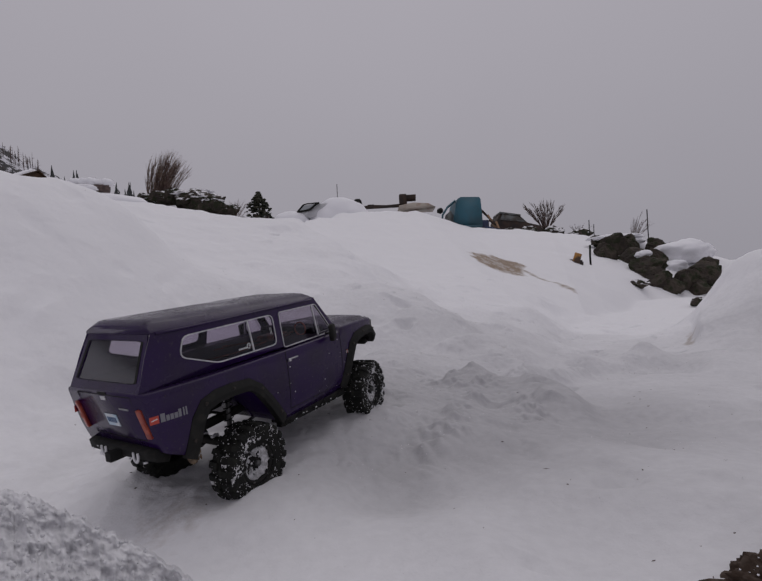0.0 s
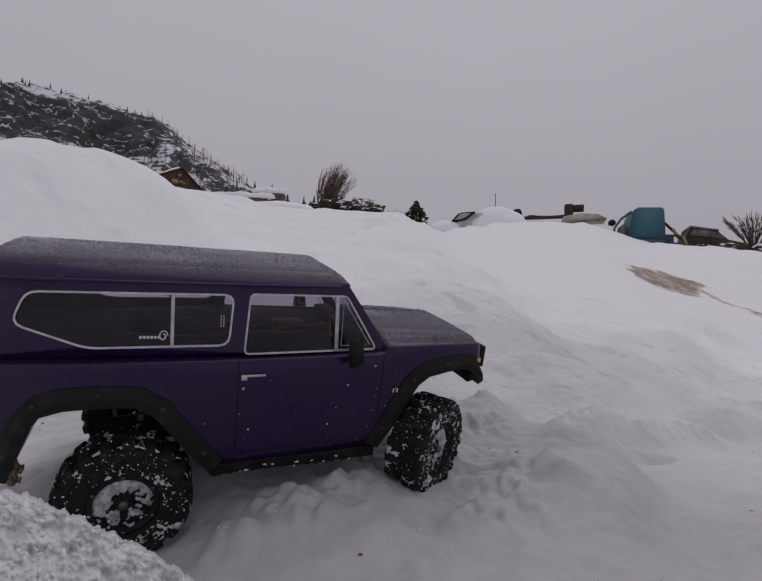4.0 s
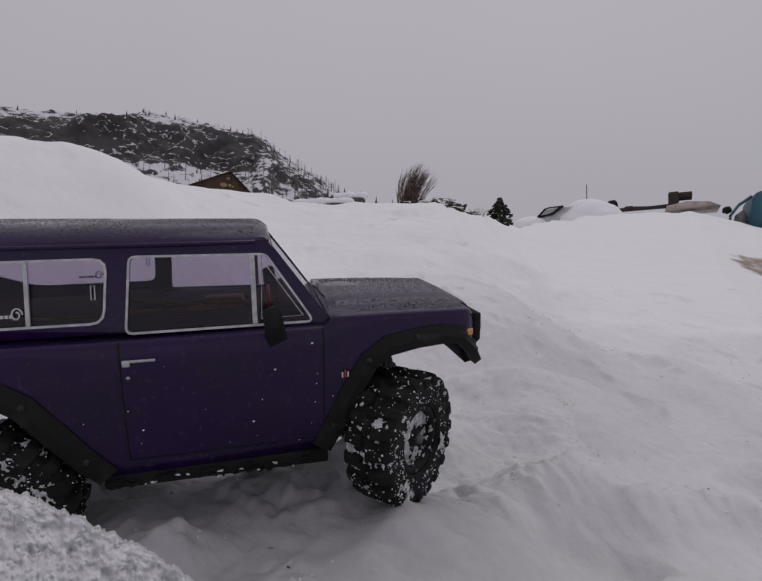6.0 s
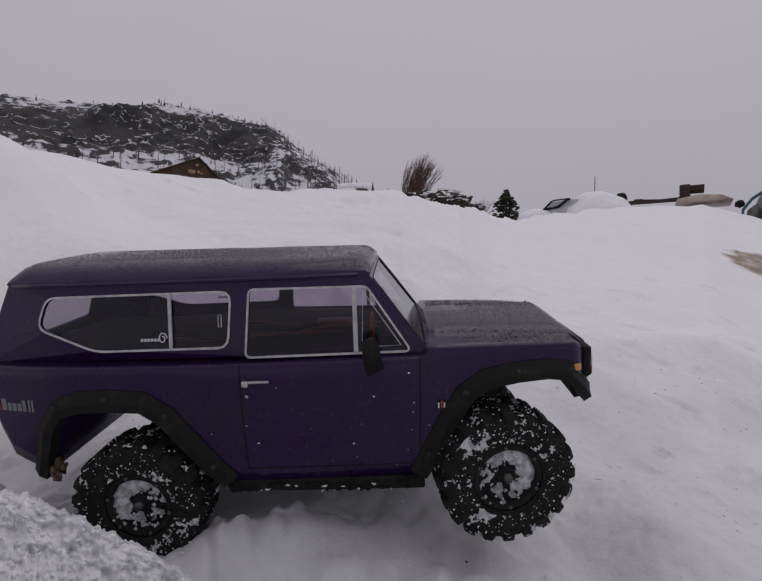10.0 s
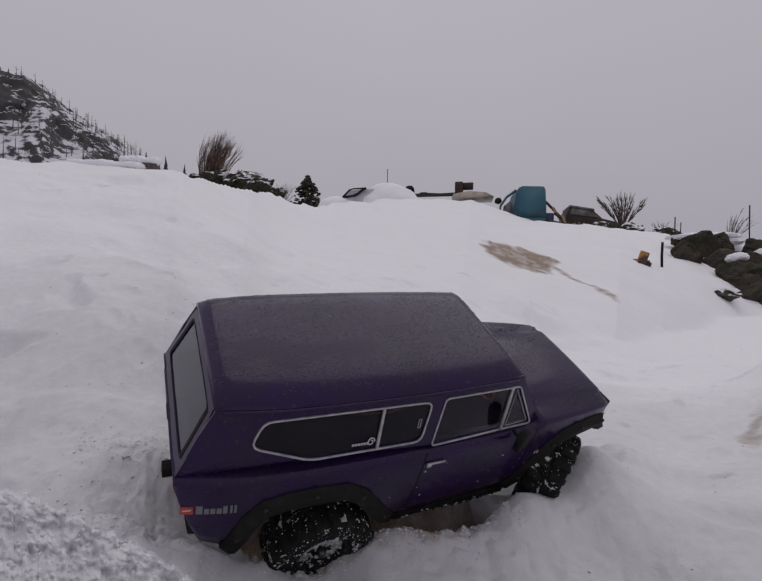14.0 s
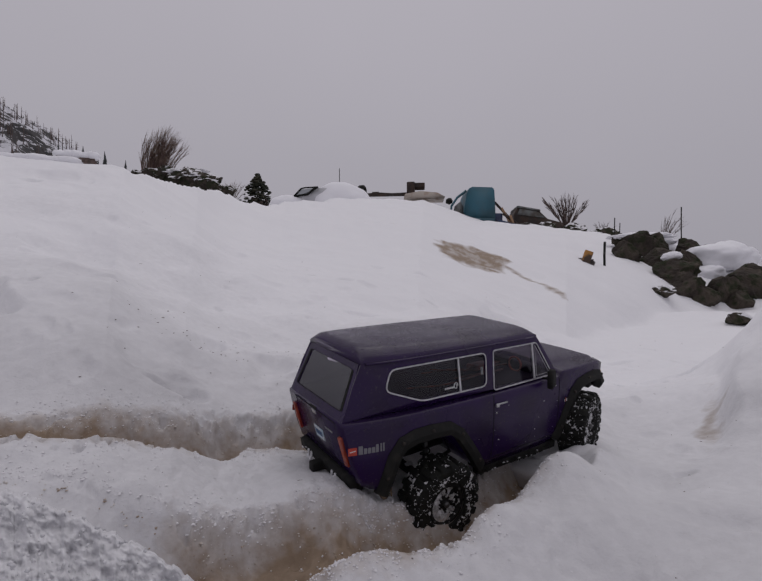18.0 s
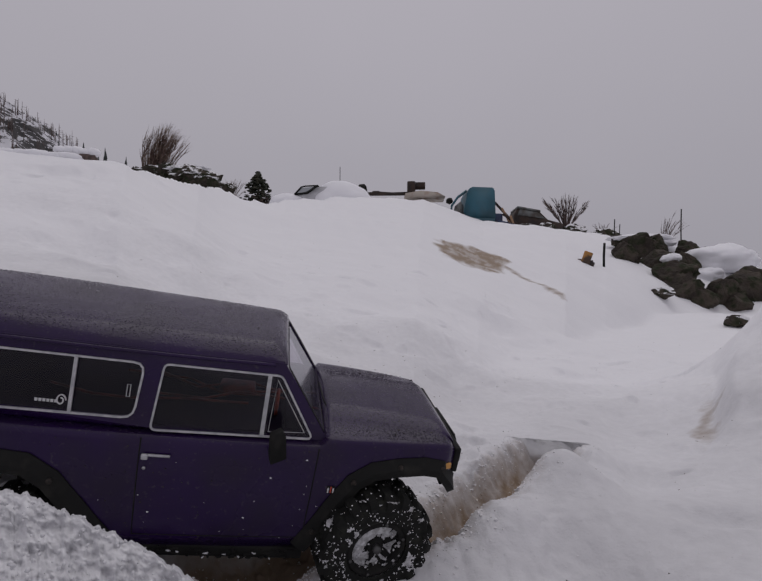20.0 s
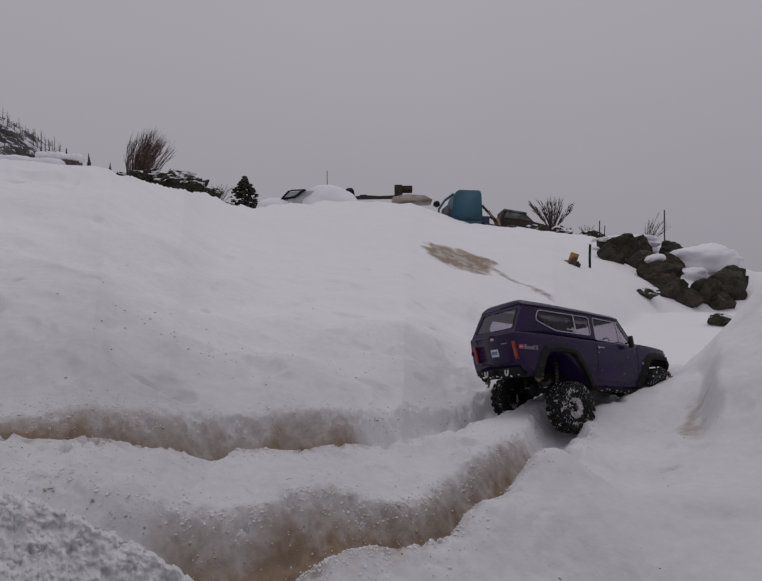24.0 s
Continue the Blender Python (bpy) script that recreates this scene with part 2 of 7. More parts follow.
def waves(x, y):
    """Smooth unevenness from a few crossed waves."""
    return (0.5 * np.sin(1.9 * x + 0.7 * y + 0.4) * np.sin(1.3 * y - 0.6 * x + 1.0) + 0.3 * np.sin(4.1 * x - 2.3 * y + 2.0) * np.sin(3.7 * y + 1.1 * x)
            + 0.2 * np.sin(9.3 * x + 4.0 * y) * np.sin(8.1 * y - 5.0 * x + 0.7) + 0.12 * np.sin(17.0 * x - 9.0 * y + 1.0) * np.sin(15.0 * y + 7.0 * x + 2.0))


def value_noise(x, y):
    """Smooth random heights, one a unit cell, from -1 to 1."""
    xi, yi = np.floor(x), np.floor(y)
    u, v = x - xi, y - yi
    u, v = u * u * (3 - 2 * u), v * v * (3 - 2 * v)

    def cell(a, b):
        h = np.sin(a * 127.1 + b * 311.7) * 43758.5453
        return 2 * (h - np.floor(h)) - 1
    top = cell(xi, yi) * (1 - u) + cell(xi + 1, yi) * u
    low = cell(xi, yi + 1) * (1 - u) + cell(xi + 1, yi + 1) * u
    return top * (1 - v) + low * v


def terrain(x, y, ruts=True):
    x, y = np.asarray(x, float), np.asarray(y, float)
    dx, dy = x - CX, y - CY
    r, az = np.hypot(dx, dy) + 1e-6, np.degrees(np.arctan2(-dx, dy))
    tan, crest, start = np.interp(az, AZ, TAN), np.interp(az, AZ, CREST), np.interp(az, AZ, START)
    slope = (crest * tan + 0.30) / (crest - start)
    k = 0.12
    up = k * np.logaddexp(0.0, (np.minimum(r, crest) - start) / k)
    z = -0.30 + slope * up
    over = np.clip(r - crest, 0, None)
    # behind the crest the ground dips, then climbs on just below the line of sight
    fall = np.interp(crest, [3, 5, 10, 16], [0.30, 0.2, 0.06, 0.03])
    z = np.where(r > crest, np.maximum(crest * tan - fall * over, r * tan * 0.93 - 0.03), z)
    z = np.where(r > 40, z * np.clip(1.6 - r / 66.0, 0.0, 1), z)
    amp = 0.012 + 0.03 * np.clip((r - 0.8) / 2.0, 0, 1)
    z = z + amp * waves(x, y)
    for mx, my, rad, h in MOUNDS:
        z = z + h * np.exp(-((x - mx) ** 2 + (y - my) ** 2) / (rad * rad))
    near = np.clip(3.2 - r, 0, 1)
    z = z + near * (0.016 * value_noise(x * 3.7 + 5, y * 3.7) + 0.009 * value_noise(x * 8.3, y * 8.3 + 3) + 0.002 * value_noise(x * 21, y * 21))
    # trodden hollows and crumbling lumps
    w1, w2 = value_noise(x * 5.3 + 11, y * 5.3), value_noise(x * 11.7, y * 11.7 + 9)
    z = z + near * (-0.030 * np.clip(w1 - 0.35, 0, 1) - 0.018 * np.clip(w2 - 0.45, 0, 1) + 0.0009 * value_noise(x * 47, y * 47))
    xw, yw = x + 0.05 * value_noise(x * 6 + 2, y * 6) + 0.018 * value_noise(x * 19, y * 19), y + 0.05 * value_noise(x * 6, y * 6 + 7) + 0.018 * value_noise(x * 19 + 5, y * 19)
    for mx, my, rad, h in DENTS:
        q = ((xw - mx) ** 2 + (yw - my) ** 2) / (rad * rad)
        z = z + h * (-np.exp(-q) + 0.22 * np.exp(-((np.sqrt(q) - 1.35) / 0.35) ** 2))
    far = np.clip((r - 2.5) / 3, 0, 1)
    z = z + far * (0.05 * value_noise(x * 0.9, y * 0.9) + 0.03 * value_noise(x * 2.1 + 7, y * 2.1))
    rough = value_noise(x * 34, y * 34) + 0.6 * value_noise(x * 71, y * 71) + 0.45 * np.abs(value_noise(x * 128, y * 128 + 5)) + 0.3 * value_noise(x * 190, y * 190)
    z = z + near * (0.0006 * value_noise(x * 92, y * 92 + 1) + 0.0004 * value_noise(x * 163, y * 163))
    # a steep little bank beside the track
    bx, by = x - 1.426, y - 2.218
    along, aside = 0.54 * bx + 0.842 * by, 0.842 * bx - 0.54 * by + 0.022 + 0.012 * value_noise(x * 17, y * 17)
    step = np.clip(aside / 0.050, 0, 1)
    z = z + 0.070 * step * step * (3 - 2 * step) * np.exp(-((aside - 0.03) / 0.45) ** 2) * np.clip((along - 0.02) / 0.18, 0, 1) * np.clip((0.70 - along) / 0.3, 0, 1)
    if not ruts:
        return z
    for line, depth, w in ((LOWER_RUT, 0.056, 0.043), (UPPER_RUT, 0.044, 0.040)):
        true = seg_distance(x, y, line)
        d = true * (1 + 0.25 * value_noise(x * 13, y * 13))
        ends = np.clip((x - line[0][0]) / 0.18, 0, 1) * np.clip((2.2 - x) / 0.4, 0, 1)
        z = z + ends * (-depth * np.exp(-((d / w) ** 4)) + 0.001 * np.exp(-(((true - 0.066) / 0.016) ** 2)))
        z = z + ends * 0.0065 * (rough - 1.7) * np.exp(-((true / 0.052) ** 6))
        # notches broken out of the lips
        z = z - ends * 0.015 * np.clip(0.9 * value_noise(x * 44 + 8, y * 44) + 0.8 * value_noise(x * 97, y * 97 + 4) + 0.6 * value_noise(x * 181, y * 181 + 6), 0, 1.5) * np.exp(-(((d - 0.052) / 0.015) ** 2))
    return z


def packed_places():
    """Where the wheels roll before the ruts are cut, and how far the snow there rises or dips."""
    out = []
    for (t0, m0), (t1, m1) in zip(TRUCK_PATH, TRUCK_PATH[1:]):
        if t1 > 13.6:
            break
        for u in (0.0, 0.5):
            m = m0.lerp(m1, u)
            for wx in (-0.178, 0.164):
                for wy in (-0.104, 0.104):
                    p = m @ Vector((wx, wy, travel(t0 + u * (t1 - t0), wx)))
                    out.append((p.x, p.y, p.z - 0.0625 + (0.004 if t0 < 10 else -0.040)))
    q = np.array(out)
    lift = np.clip(q[:, 2] - terrain(q[:, 0], q[:, 1], False), -0.05, 0.09)
    return q[:, 0], q[:, 1], lift


PACKED = packed_places()
BERM = []
for (_t0, _m0), (_t1, _m1) in zip(TRUCK_PATH, TRUCK_PATH[1:]):
    if 4.0 <= _t0 < 10.0:
        for _u in (0.0, 0.5):
            for _wx in (-0.178, 0.164):
                _p = _m0.lerp(_m1, _u) @ Vector((_wx, -0.150, 0))
                if not BERM or min(math.hypot(_p.x - a, _p.y - b) for a, b in BERM) > 0.012:
                    BERM.append((_p.x, _p.y))


def ground(x, y, ruts=True):
    x, y = np.asarray(x, float), np.asarray(y, float)
    z = terrain(x, y, ruts)
    total, weight = np.zeros_like(z), np.full_like(z, 0.15)
    for px, py, lift in zip(*PACKED):
        w = np.exp(-((x - px) ** 2 + (y - py) ** 2) / 0.0060)
        total, weight = total + w * lift, weight + w
    churn = 1 - 0.15 / weight
    lumps = np.abs(value_noise(x * 27 + 3, y * 27)) + 0.6 * np.abs(value_noise(x * 58, y * 58)) + 0.15 * value_noise(x * 103, y * 103)
    # broken snow pushed up beside the near wheels
    berm = np.zeros_like(z)
    for px, py in BERM:
        berm = np.maximum(berm, np.exp(-((x - px) ** 2 + (y - py) ** 2) / 0.0011))
    berm = berm * (0.016 + 0.012 * value_noise(x * 31, y * 31) + 0.008 * value_noise(x * 83, y * 83))
    return z + total / weight + churn * 0.0048 * (lumps - 0.4) + berm


def dirt(x, y):
    n = value_noise(x * 7, y * 7)
    a = np.exp(-((seg_distance(x - 0.004, y - 0.002, LOWER_RUT[1:7]) / 0.058) ** 2)) * (0.90 + 0.40 * n + 0.25 * value_noise(x * 37, y * 37))
    b = np.exp(-((seg_distance(x, y, UPPER_RUT[:6]) / 0.057) ** 2)) * (1.02 + 0.34 * n + 0.25 * value_noise(x * 37, y * 37)) * np.clip((x - 0.16) / 0.14, 0, 1)
    d = np.maximum(a, b)
    # bare sandy patch on the slope, with a trickle of mud below it
    u, v = (x - SAND[0]) * SAND[2] + (y - SAND[1]) * SAND[3], -(x - SAND[0]) * SAND[3] + (y - SAND[1]) * SAND[2]
    e = (u / SAND[4]) ** 2 + (v / SAND[5]) ** 2 + 0.30 * value_noise(x * 5, y * 5) + 0.25 * value_noise(x * 13, y * 13)
    d = np.maximum(d, (0.74 + 0.18 * value_noise(x * 9, y * 9) + 0.16 * value_noise(x * 31, y * 31)) * np.clip(2.4 - 2.0 * e, 0, 1))
    e = seg_distance(x, y, [(1.85, 6.35), (1.98, 6.06), (2.15, 5.65), (2.2, 5.5)]) / (0.05 + 0.03 * value_noise(x * 11, y * 11))
    d = np.maximum(d, 0.75 * np.exp(-e * e))
    # faint dirt rings in old hollows of the slope
    for hx, hy, hr in ((-1.75, 4.0, 0.16), (-2.6, 4.1, 0.2), (0.75, 7.0, 0.16)):
        d = np.maximum(d, 0.22 * np.exp(-(((x - hx) ** 2 + (y - hy) ** 2) / hr ** 2)) * (0.6 + n))
    # mud on the cut side of the mound beside the track
    e = ((x - 1.470 - 0.612 * (y - 2.33) + 0.02 * value_noise(x * 29, y * 29)) / 0.027) ** 2 + ((y - 2.44) / 0.16) ** 2
    d = np.maximum(d, 1.0 * np.exp(-e) * (0.7 + 0.5 * n))
    # a little thrown dirt where the truck started
    e = ((x + 0.36) / 0.12) ** 2 + ((y - 0.72) / 0.10) ** 2
    d = np.maximum(d, 0.35 * np.exp(-e) * (0.6 + 0.6 * n))
    return np.clip(d, 0, 1)


def clean_unshaded(x, y):
    """How clean and untrodden the snow is, from 0 to 1, less painted shade."""
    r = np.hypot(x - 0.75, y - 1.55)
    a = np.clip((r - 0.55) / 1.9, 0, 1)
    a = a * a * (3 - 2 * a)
    # dips for wet snow and for the truck's shade, put into the colour
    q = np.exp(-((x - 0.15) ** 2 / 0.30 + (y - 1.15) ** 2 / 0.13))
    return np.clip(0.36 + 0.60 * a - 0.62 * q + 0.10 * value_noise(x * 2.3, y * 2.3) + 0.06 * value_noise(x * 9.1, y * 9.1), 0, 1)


def build_ground():
    # finer where the camera looks
    th = np.radians(np.concatenate([np.linspace(-115, 50, 1150, endpoint=False), np.linspace(50, 245, 150, endpoint=False)]))
    steps = len(th)
    rad = np.concatenate([np.geomspace(0.06, 0.5, 60), np.geomspace(0.51, 3.2, 500), np.geomspace(3.25, 45, 125), np.geomspace(55, 900, 8)])
    rings = len(rad)
    rr, tt = np.meshgrid(rad, th, indexing="ij")
    x, y = CX + rr * np.sin(tt), CY + rr * np.cos(tt)
    z = ground(x, y)
    far = rr > 50
    z = np.where(far, np.minimum(z, 0.0) - 0.004 * (rr - 50), z)
    verts = np.stack([x, y, z], -1).reshape(-1, 3)
    i, j = np.meshgrid(np.arange(rings - 1), np.arange(steps), indexing="ij")
    j2 = (j + 1) % steps
    faces = np.stack([i * steps + j, (i + 1) * steps + j, (i + 1) * steps + j2, i * steps + j2], -1).reshape(-1, 4)
    me = bpy.data.meshes.new("ground")
    centre = len(verts)
    verts = np.vstack([verts, [[CX, CY, float(ground(CX, CY))]]])
    inner = np.stack([np.full(steps, centre), np.arange(steps), (np.arange(steps) + 1) % steps], -1)
    loops = np.concatenate([faces.ravel(), inner.ravel()]).astype(np.int32)
    starts = np.concatenate([np.arange(len(faces)) * 4, len(faces) * 4 + np.arange(steps) * 3]).astype(np.int32)
    me.vertices.add(len(verts))
    me.vertices.foreach_set("co", verts.astype(np.float32).ravel())
    me.loops.add(len(loops))
    me.loops.foreach_set("vertex_index", loops)
    me.polygons.add(len(starts))
    me.polygons.foreach_set("loop_start", starts)
    me.update(calc_edges=True)
    at = me.attributes.new("dirt", "FLOAT", "POINT")
    dv = np.append(dirt(x, y).ravel(), 0.0)
    at.data.foreach_set("value", dv)
    at = me.attributes.new("clean_unshaded", "FLOAT", "POINT")
    at.data.foreach_set("value", np.append(clean_unshaded(x, y).ravel(), 0.2))
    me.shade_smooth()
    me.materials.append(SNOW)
    me.update()
    return tagged(new("ground", me), "trampled wet snow slope with two muddy wheel ruts", "snow", kind="structure")


build_ground()


# ---- mesh helpers ----
LEAN = Matrix.Rotation(radians(2.5), 4, "Y")


def part(name, bm, mat, parent=None, label="", smooth=True, m=None):
    """Links a bmesh as one mesh object, under a thing or a part if one is given."""
    if m is not None:
        bmesh.ops.transform(bm, matrix=m, verts=bm.verts)
    if m is not None and m is LEAN:
        for v in bm.verts:
            if v.co.x > 0.10:
                v.co.x += 0.075 * (v.co.x - 0.10)
    me = bpy.data.meshes.new(name)
    bm.to_mesh(me)
    bm.free()
    if smooth:
        me.shade_smooth()
    for x in mat if isinstance(mat, (list, tuple)) else [mat]:
        me.materials.append(x)
    ob = new(name, me)
    ob.parent = parent
    return tagged(ob, label)


def loft(bm, rings, close=True, caps=True):
    """Skin between rings of points; close joins each ring's ends."""
    vs = [[bm.verts.new(p) for p in ring] for ring in rings]
    n = len(vs[0])
    for a, b in zip(vs, vs[1:]):
        for i in range(n if close else n - 1):
            j = (i + 1) % n
            bm.faces.new((a[i], a[j], b[j], b[i]))
    if caps and close:
        bm.faces.new(vs[0][::-1])
        bm.faces.new(vs[-1])
    bmesh.ops.recalc_face_normals(bm, faces=bm.faces)
    return vs


def box(bm, x0, y0, z0, x1, y1, z1, bevel=0.0, m=None):
    r = bmesh.ops.create_cube(bm, size=1)
    v = r["verts"]
    bmesh.ops.scale(bm, vec=(x1 - x0, y1 - y0, z1 - z0), verts=v)
    bmesh.ops.translate(bm, vec=((x0 + x1) / 2, (y0 + y1) / 2, (z0 + z1) / 2), verts=v)
    if bevel:
        e = list({e for q in v for e in q.link_edges})
        rb = bmesh.ops.bevel(bm, geom=e, offset=bevel, segments=2, affect="EDGES", profile=0.6)
        v = list({q for f in rb["faces"] for q in f.verts} | {q for q in v if q.is_valid})
    if m is not None:
        bmesh.ops.transform(bm, matrix=m, verts=v)
    return v


def tube(bm, pts, r, n=8, taper=None):
    """A round tube along points; taper gives the end radius."""
    pts = [Vector(p) for p in pts]
    rings, side = [], None
    for i, p in enumerate(pts):
        d = (pts[min(i + 1, len(pts) - 1)] - pts[max(i - 1, 0)]).normalized()
        if side is None:
            side = d.orthogonal().normalized()
        side = (side - d * side.dot(d)).normalized()
        up = d.cross(side)
        q = r if taper is None else r + (taper - r) * i / (len(pts) - 1)
        rings.append([p + (side * math.cos(a) + up * math.sin(a)) * q for a in (2 * math.pi * k / n for k in range(n))])
    loft(bm, rings)


def disc(bm, centre, axis, r, depth, n=16, r2=None):
    q = Vector(axis).to_track_quat("Z", "Y").to_matrix().to_4x4()
    res = bmesh.ops.create_cone(bm, cap_ends=True, segments=n, radius1=r, radius2=r if r2 is None else r2, depth=depth)
    bmesh.ops.transform(bm, matrix=Matrix.Translation(centre) @ q, verts=res["verts"])


def lump(bm, centre, size, seed, sub=2, rough=0.35, freq=1.6):
    res = bmesh.ops.create_icosphere(bm, subdivisions=sub, radius=1)
    off = Vector((seed * 3.17, seed * 1.91, seed * 0.73))
    for v in res["verts"]:
        k = 1 + rough * noise.fractal(v.co * freq + off, 0.8, 2.0, 3)
        v.co = Vector((v.co.x * size[0], v.co.y * size[1], v.co.z * size[2])) * k + Vector(centre)
    return res["verts"]


def panel(bm, outer, holes, place, thick):
    """A sheet with holes, from loops of 2D points; place() takes it into space."""
    edges = []
    for loop in [outer] + holes:
        vs = [bm.verts.new(place(*p)) for p in loop]
        edges += [bm.edges.new((vs[i], vs[(i + 1) % len(vs)])) for i in range(len(vs))]
    bmesh.ops.triangle_fill(bm, use_beauty=True, use_dissolve=False, edges=edges)
    bmesh.ops.recalc_face_normals(bm, faces=bm.faces)
    bmesh.ops.solidify(bm, geom=bm.faces[:], thickness=thick)


def rounded(loop, r=0.006, n=3):
    """Rounds the corners of a 2D loop."""
    out = []
    for i, p in enumerate(loop):
        a, b, c = Vector(loop[i - 1]), Vector(p), Vector(loop[(i + 1) % len(loop)])
        u, v = (a - b), (c - b)
        q = min(r, u.length * 0.4, v.length * 0.4)
        p0, p1 = b + u.normalized() * q, b + v.normalized() * q
        for k in range(n + 1):
            s = k / n
            out.append(tuple(p0 * (1 - s) ** 2 + b * 2 * s * (1 - s) + p1 * s * s))
    return out


def ribbon(bm, loop, place, width, lift, closed=True):
    """A flat raised band along a 2D loop, its inner edge on the loop."""
    n = len(loop)
    cx, cy = sum(p[0] for p in loop) / n, sum(p[1] for p in loop) / n
    rings = []
    for i in range(n):
        a, b = Vector(loop[i - 1] if closed or i else loop[0]), Vector(loop[(i + 1) % n] if closed or i < n - 1 else loop[-1])
        t = (b - a).normalized()
        nrm = Vector((t.y, -t.x))
        if nrm.dot(Vector(loop[i]) - Vector((cx, cy))) < 0 and closed:
            nrm = -nrm
        p = Vector(loop[i])
        q = p + nrm * width
        o = place(*p)
        up = (place(p.x, p.y, lift) - o)
        o2 = place(*q)
        rings.append([o, o + up, o2 + up, o2])
    if closed:
        rings.append(rings[0])
    loft(bm, rings, caps=not closed)


# ---- materials of the truck ----
def paint_material():
    m = material("purple_paint", (0.018, 0.008, 0.045), 0.30, spec=0.30)
    n, l = m.node_tree.nodes, m.node_tree.links
    b = n["Principled BSDF"]
    b.inputs["Coat Weight"].default_value, b.inputs["Coat Roughness"].default_value = 0.16, 0.10
    tc = n.new("ShaderNodeTexCoord")
    # film of slush and drops: rougher, greyed by painted sky sheen where facing up
    geo, sep, mr = n.new("ShaderNodeNewGeometry"), n.new("ShaderNodeSeparateXYZ"), n.new("ShaderNodeMapRange")
    l.new(geo.outputs["Normal"], sep.inputs[0])
    mr.inputs["From Min"].default_value, mr.inputs["From Max"].default_value = 0.55, 0.95
    l.new(sep.outputs["Z"], mr.inputs["Value"])
    big, fine = n.new("ShaderNodeTexNoise"), n.new("ShaderNodeTexVoronoi")
    big.inputs["Scale"].default_value, big.inputs["Detail"].default_value = 9.0, 5.0
    fine.inputs["Scale"].default_value = 300.0
    l.new(tc.outputs["Object"], big.inputs["Vector"])
    l.new(tc.outputs["Object"], fine.inputs["Vector"])
    drop = n.new("ShaderNodeMapRange")
    drop.inputs["From Min"].default_value, drop.inputs["From Max"].default_value = 0.42, 0.25
    l.new(fine.outputs["Distance"], drop.inputs["Value"])
    rr = n.new("ShaderNodeMapRange")
    rr.inputs["From Min"].default_value, rr.inputs["From Max"].default_value = 0.35, 0.7
    rr.inputs["To Min"].default_value, rr.inputs["To Max"].default_value = 0.13, 0.36
    l.new(big.outputs["Fac"], rr.inputs["Value"])
    l.new(rr.outputs[0], b.inputs["Roughness"])
    film = n.new("ShaderNodeMath")
    film.operation = "MULTIPLY"
    l.new(drop.outputs[0], film.inputs[0])
    l.new(mr.outputs[0], film.inputs[1])
    hz = n.new("ShaderNodeMixRGB")
    hz.inputs[1].default_value, hz.inputs[2].default_value = (0.024, 0.0066, 0.062, 1), (0.013, 0.0048, 0.033, 1)
    l.new(big.outputs["Fac"], hz.inputs[0])
    mx = n.new("ShaderNodeMixRGB")
    mx.inputs[2].default_value = (0.020, 0.013, 0.030, 1)
    up = n.new("ShaderNodeMath")
    up.operation = "MULTIPLY"
    up.inputs[1].default_value = 0.30
    l.new(mr.outputs[0], up.inputs[0])
    l.new(up.outputs[0], mx.inputs[0])
    l.new(hz.outputs[0], mx.inputs[1])
    # dried slush spots and a dull film low on the body
    sp, sr, sm = n.new("ShaderNodeTexNoise"), n.new("ShaderNodeMapRange"), n.new("ShaderNodeMixRGB")
    sp.inputs["Scale"].default_value, sp.inputs["Detail"].default_value = 210.0, 4.0
    l.new(tc.outputs["Object"], sp.inputs["Vector"])
    sr.inputs["From Min"].default_value, sr.inputs["From Max"].default_value = 0.62, 0.74
    sr.inputs["To Max"].default_value = 0.55
    l.new(sp.outputs["Fac"], sr.inputs["Value"])
    l.new(sr.outputs[0], sm.inputs[0])
    dm, df = n.new("ShaderNodeMixRGB"), n.new("ShaderNodeMath")
    df.operation = "MULTIPLY"
    df.inputs[1].default_value = 0.12
    l.new(film.outputs[0], df.inputs[0])
    l.new(df.outputs[0], dm.inputs[0])
    l.new(mx.outputs[0], dm.inputs[1])
    dm.inputs[2].default_value = (0.105, 0.098, 0.112, 1)
    l.new(dm.outputs[0], sm.inputs[1])
    sm.inputs[2].default_value = (0.070, 0.060, 0.075, 1)
    g2, gr, gm = n.new("ShaderNodeTexNoise"), n.new("ShaderNodeMapRange"), n.new("ShaderNodeMixRGB")
    g2.inputs["Scale"].default_value, g2.inputs["Detail"].default_value = 17.0, 6.0
    l.new(tc.outputs["Object"], g2.inputs["Vector"])
    gr.inputs["From Min"].default_value, gr.inputs["From Max"].default_value = 0.45, 0.75
    gr.inputs["To Max"].default_value = 0.5
    l.new(g2.outputs["Fac"], gr.inputs["Value"])
    l.new(gr.outputs[0], gm.inputs[0])
    l.new(sm.outputs[0], gm.inputs[1])
    gm.inputs[2].default_value = (0.018, 0.013, 0.020, 1)
    l.new(gm.outputs[0], b.inputs["Base Color"])
    bp = n.new("ShaderNodeBump")
    bp.inputs["Strength"].default_value, bp.inputs["Distance"].default_value = 0.42, 0.0012
    l.new(film.outputs[0], bp.inputs["Height"])
    l.new(bp.outputs[0], b.inputs["Normal"])
    # smooth dark puddles of meltwater among the drops
    pud, pr, pm, pq = n.new("ShaderNodeTexNoise"), n.new("ShaderNodeMapRange"), n.new("ShaderNodeMath"), n.new("ShaderNodeMixRGB")
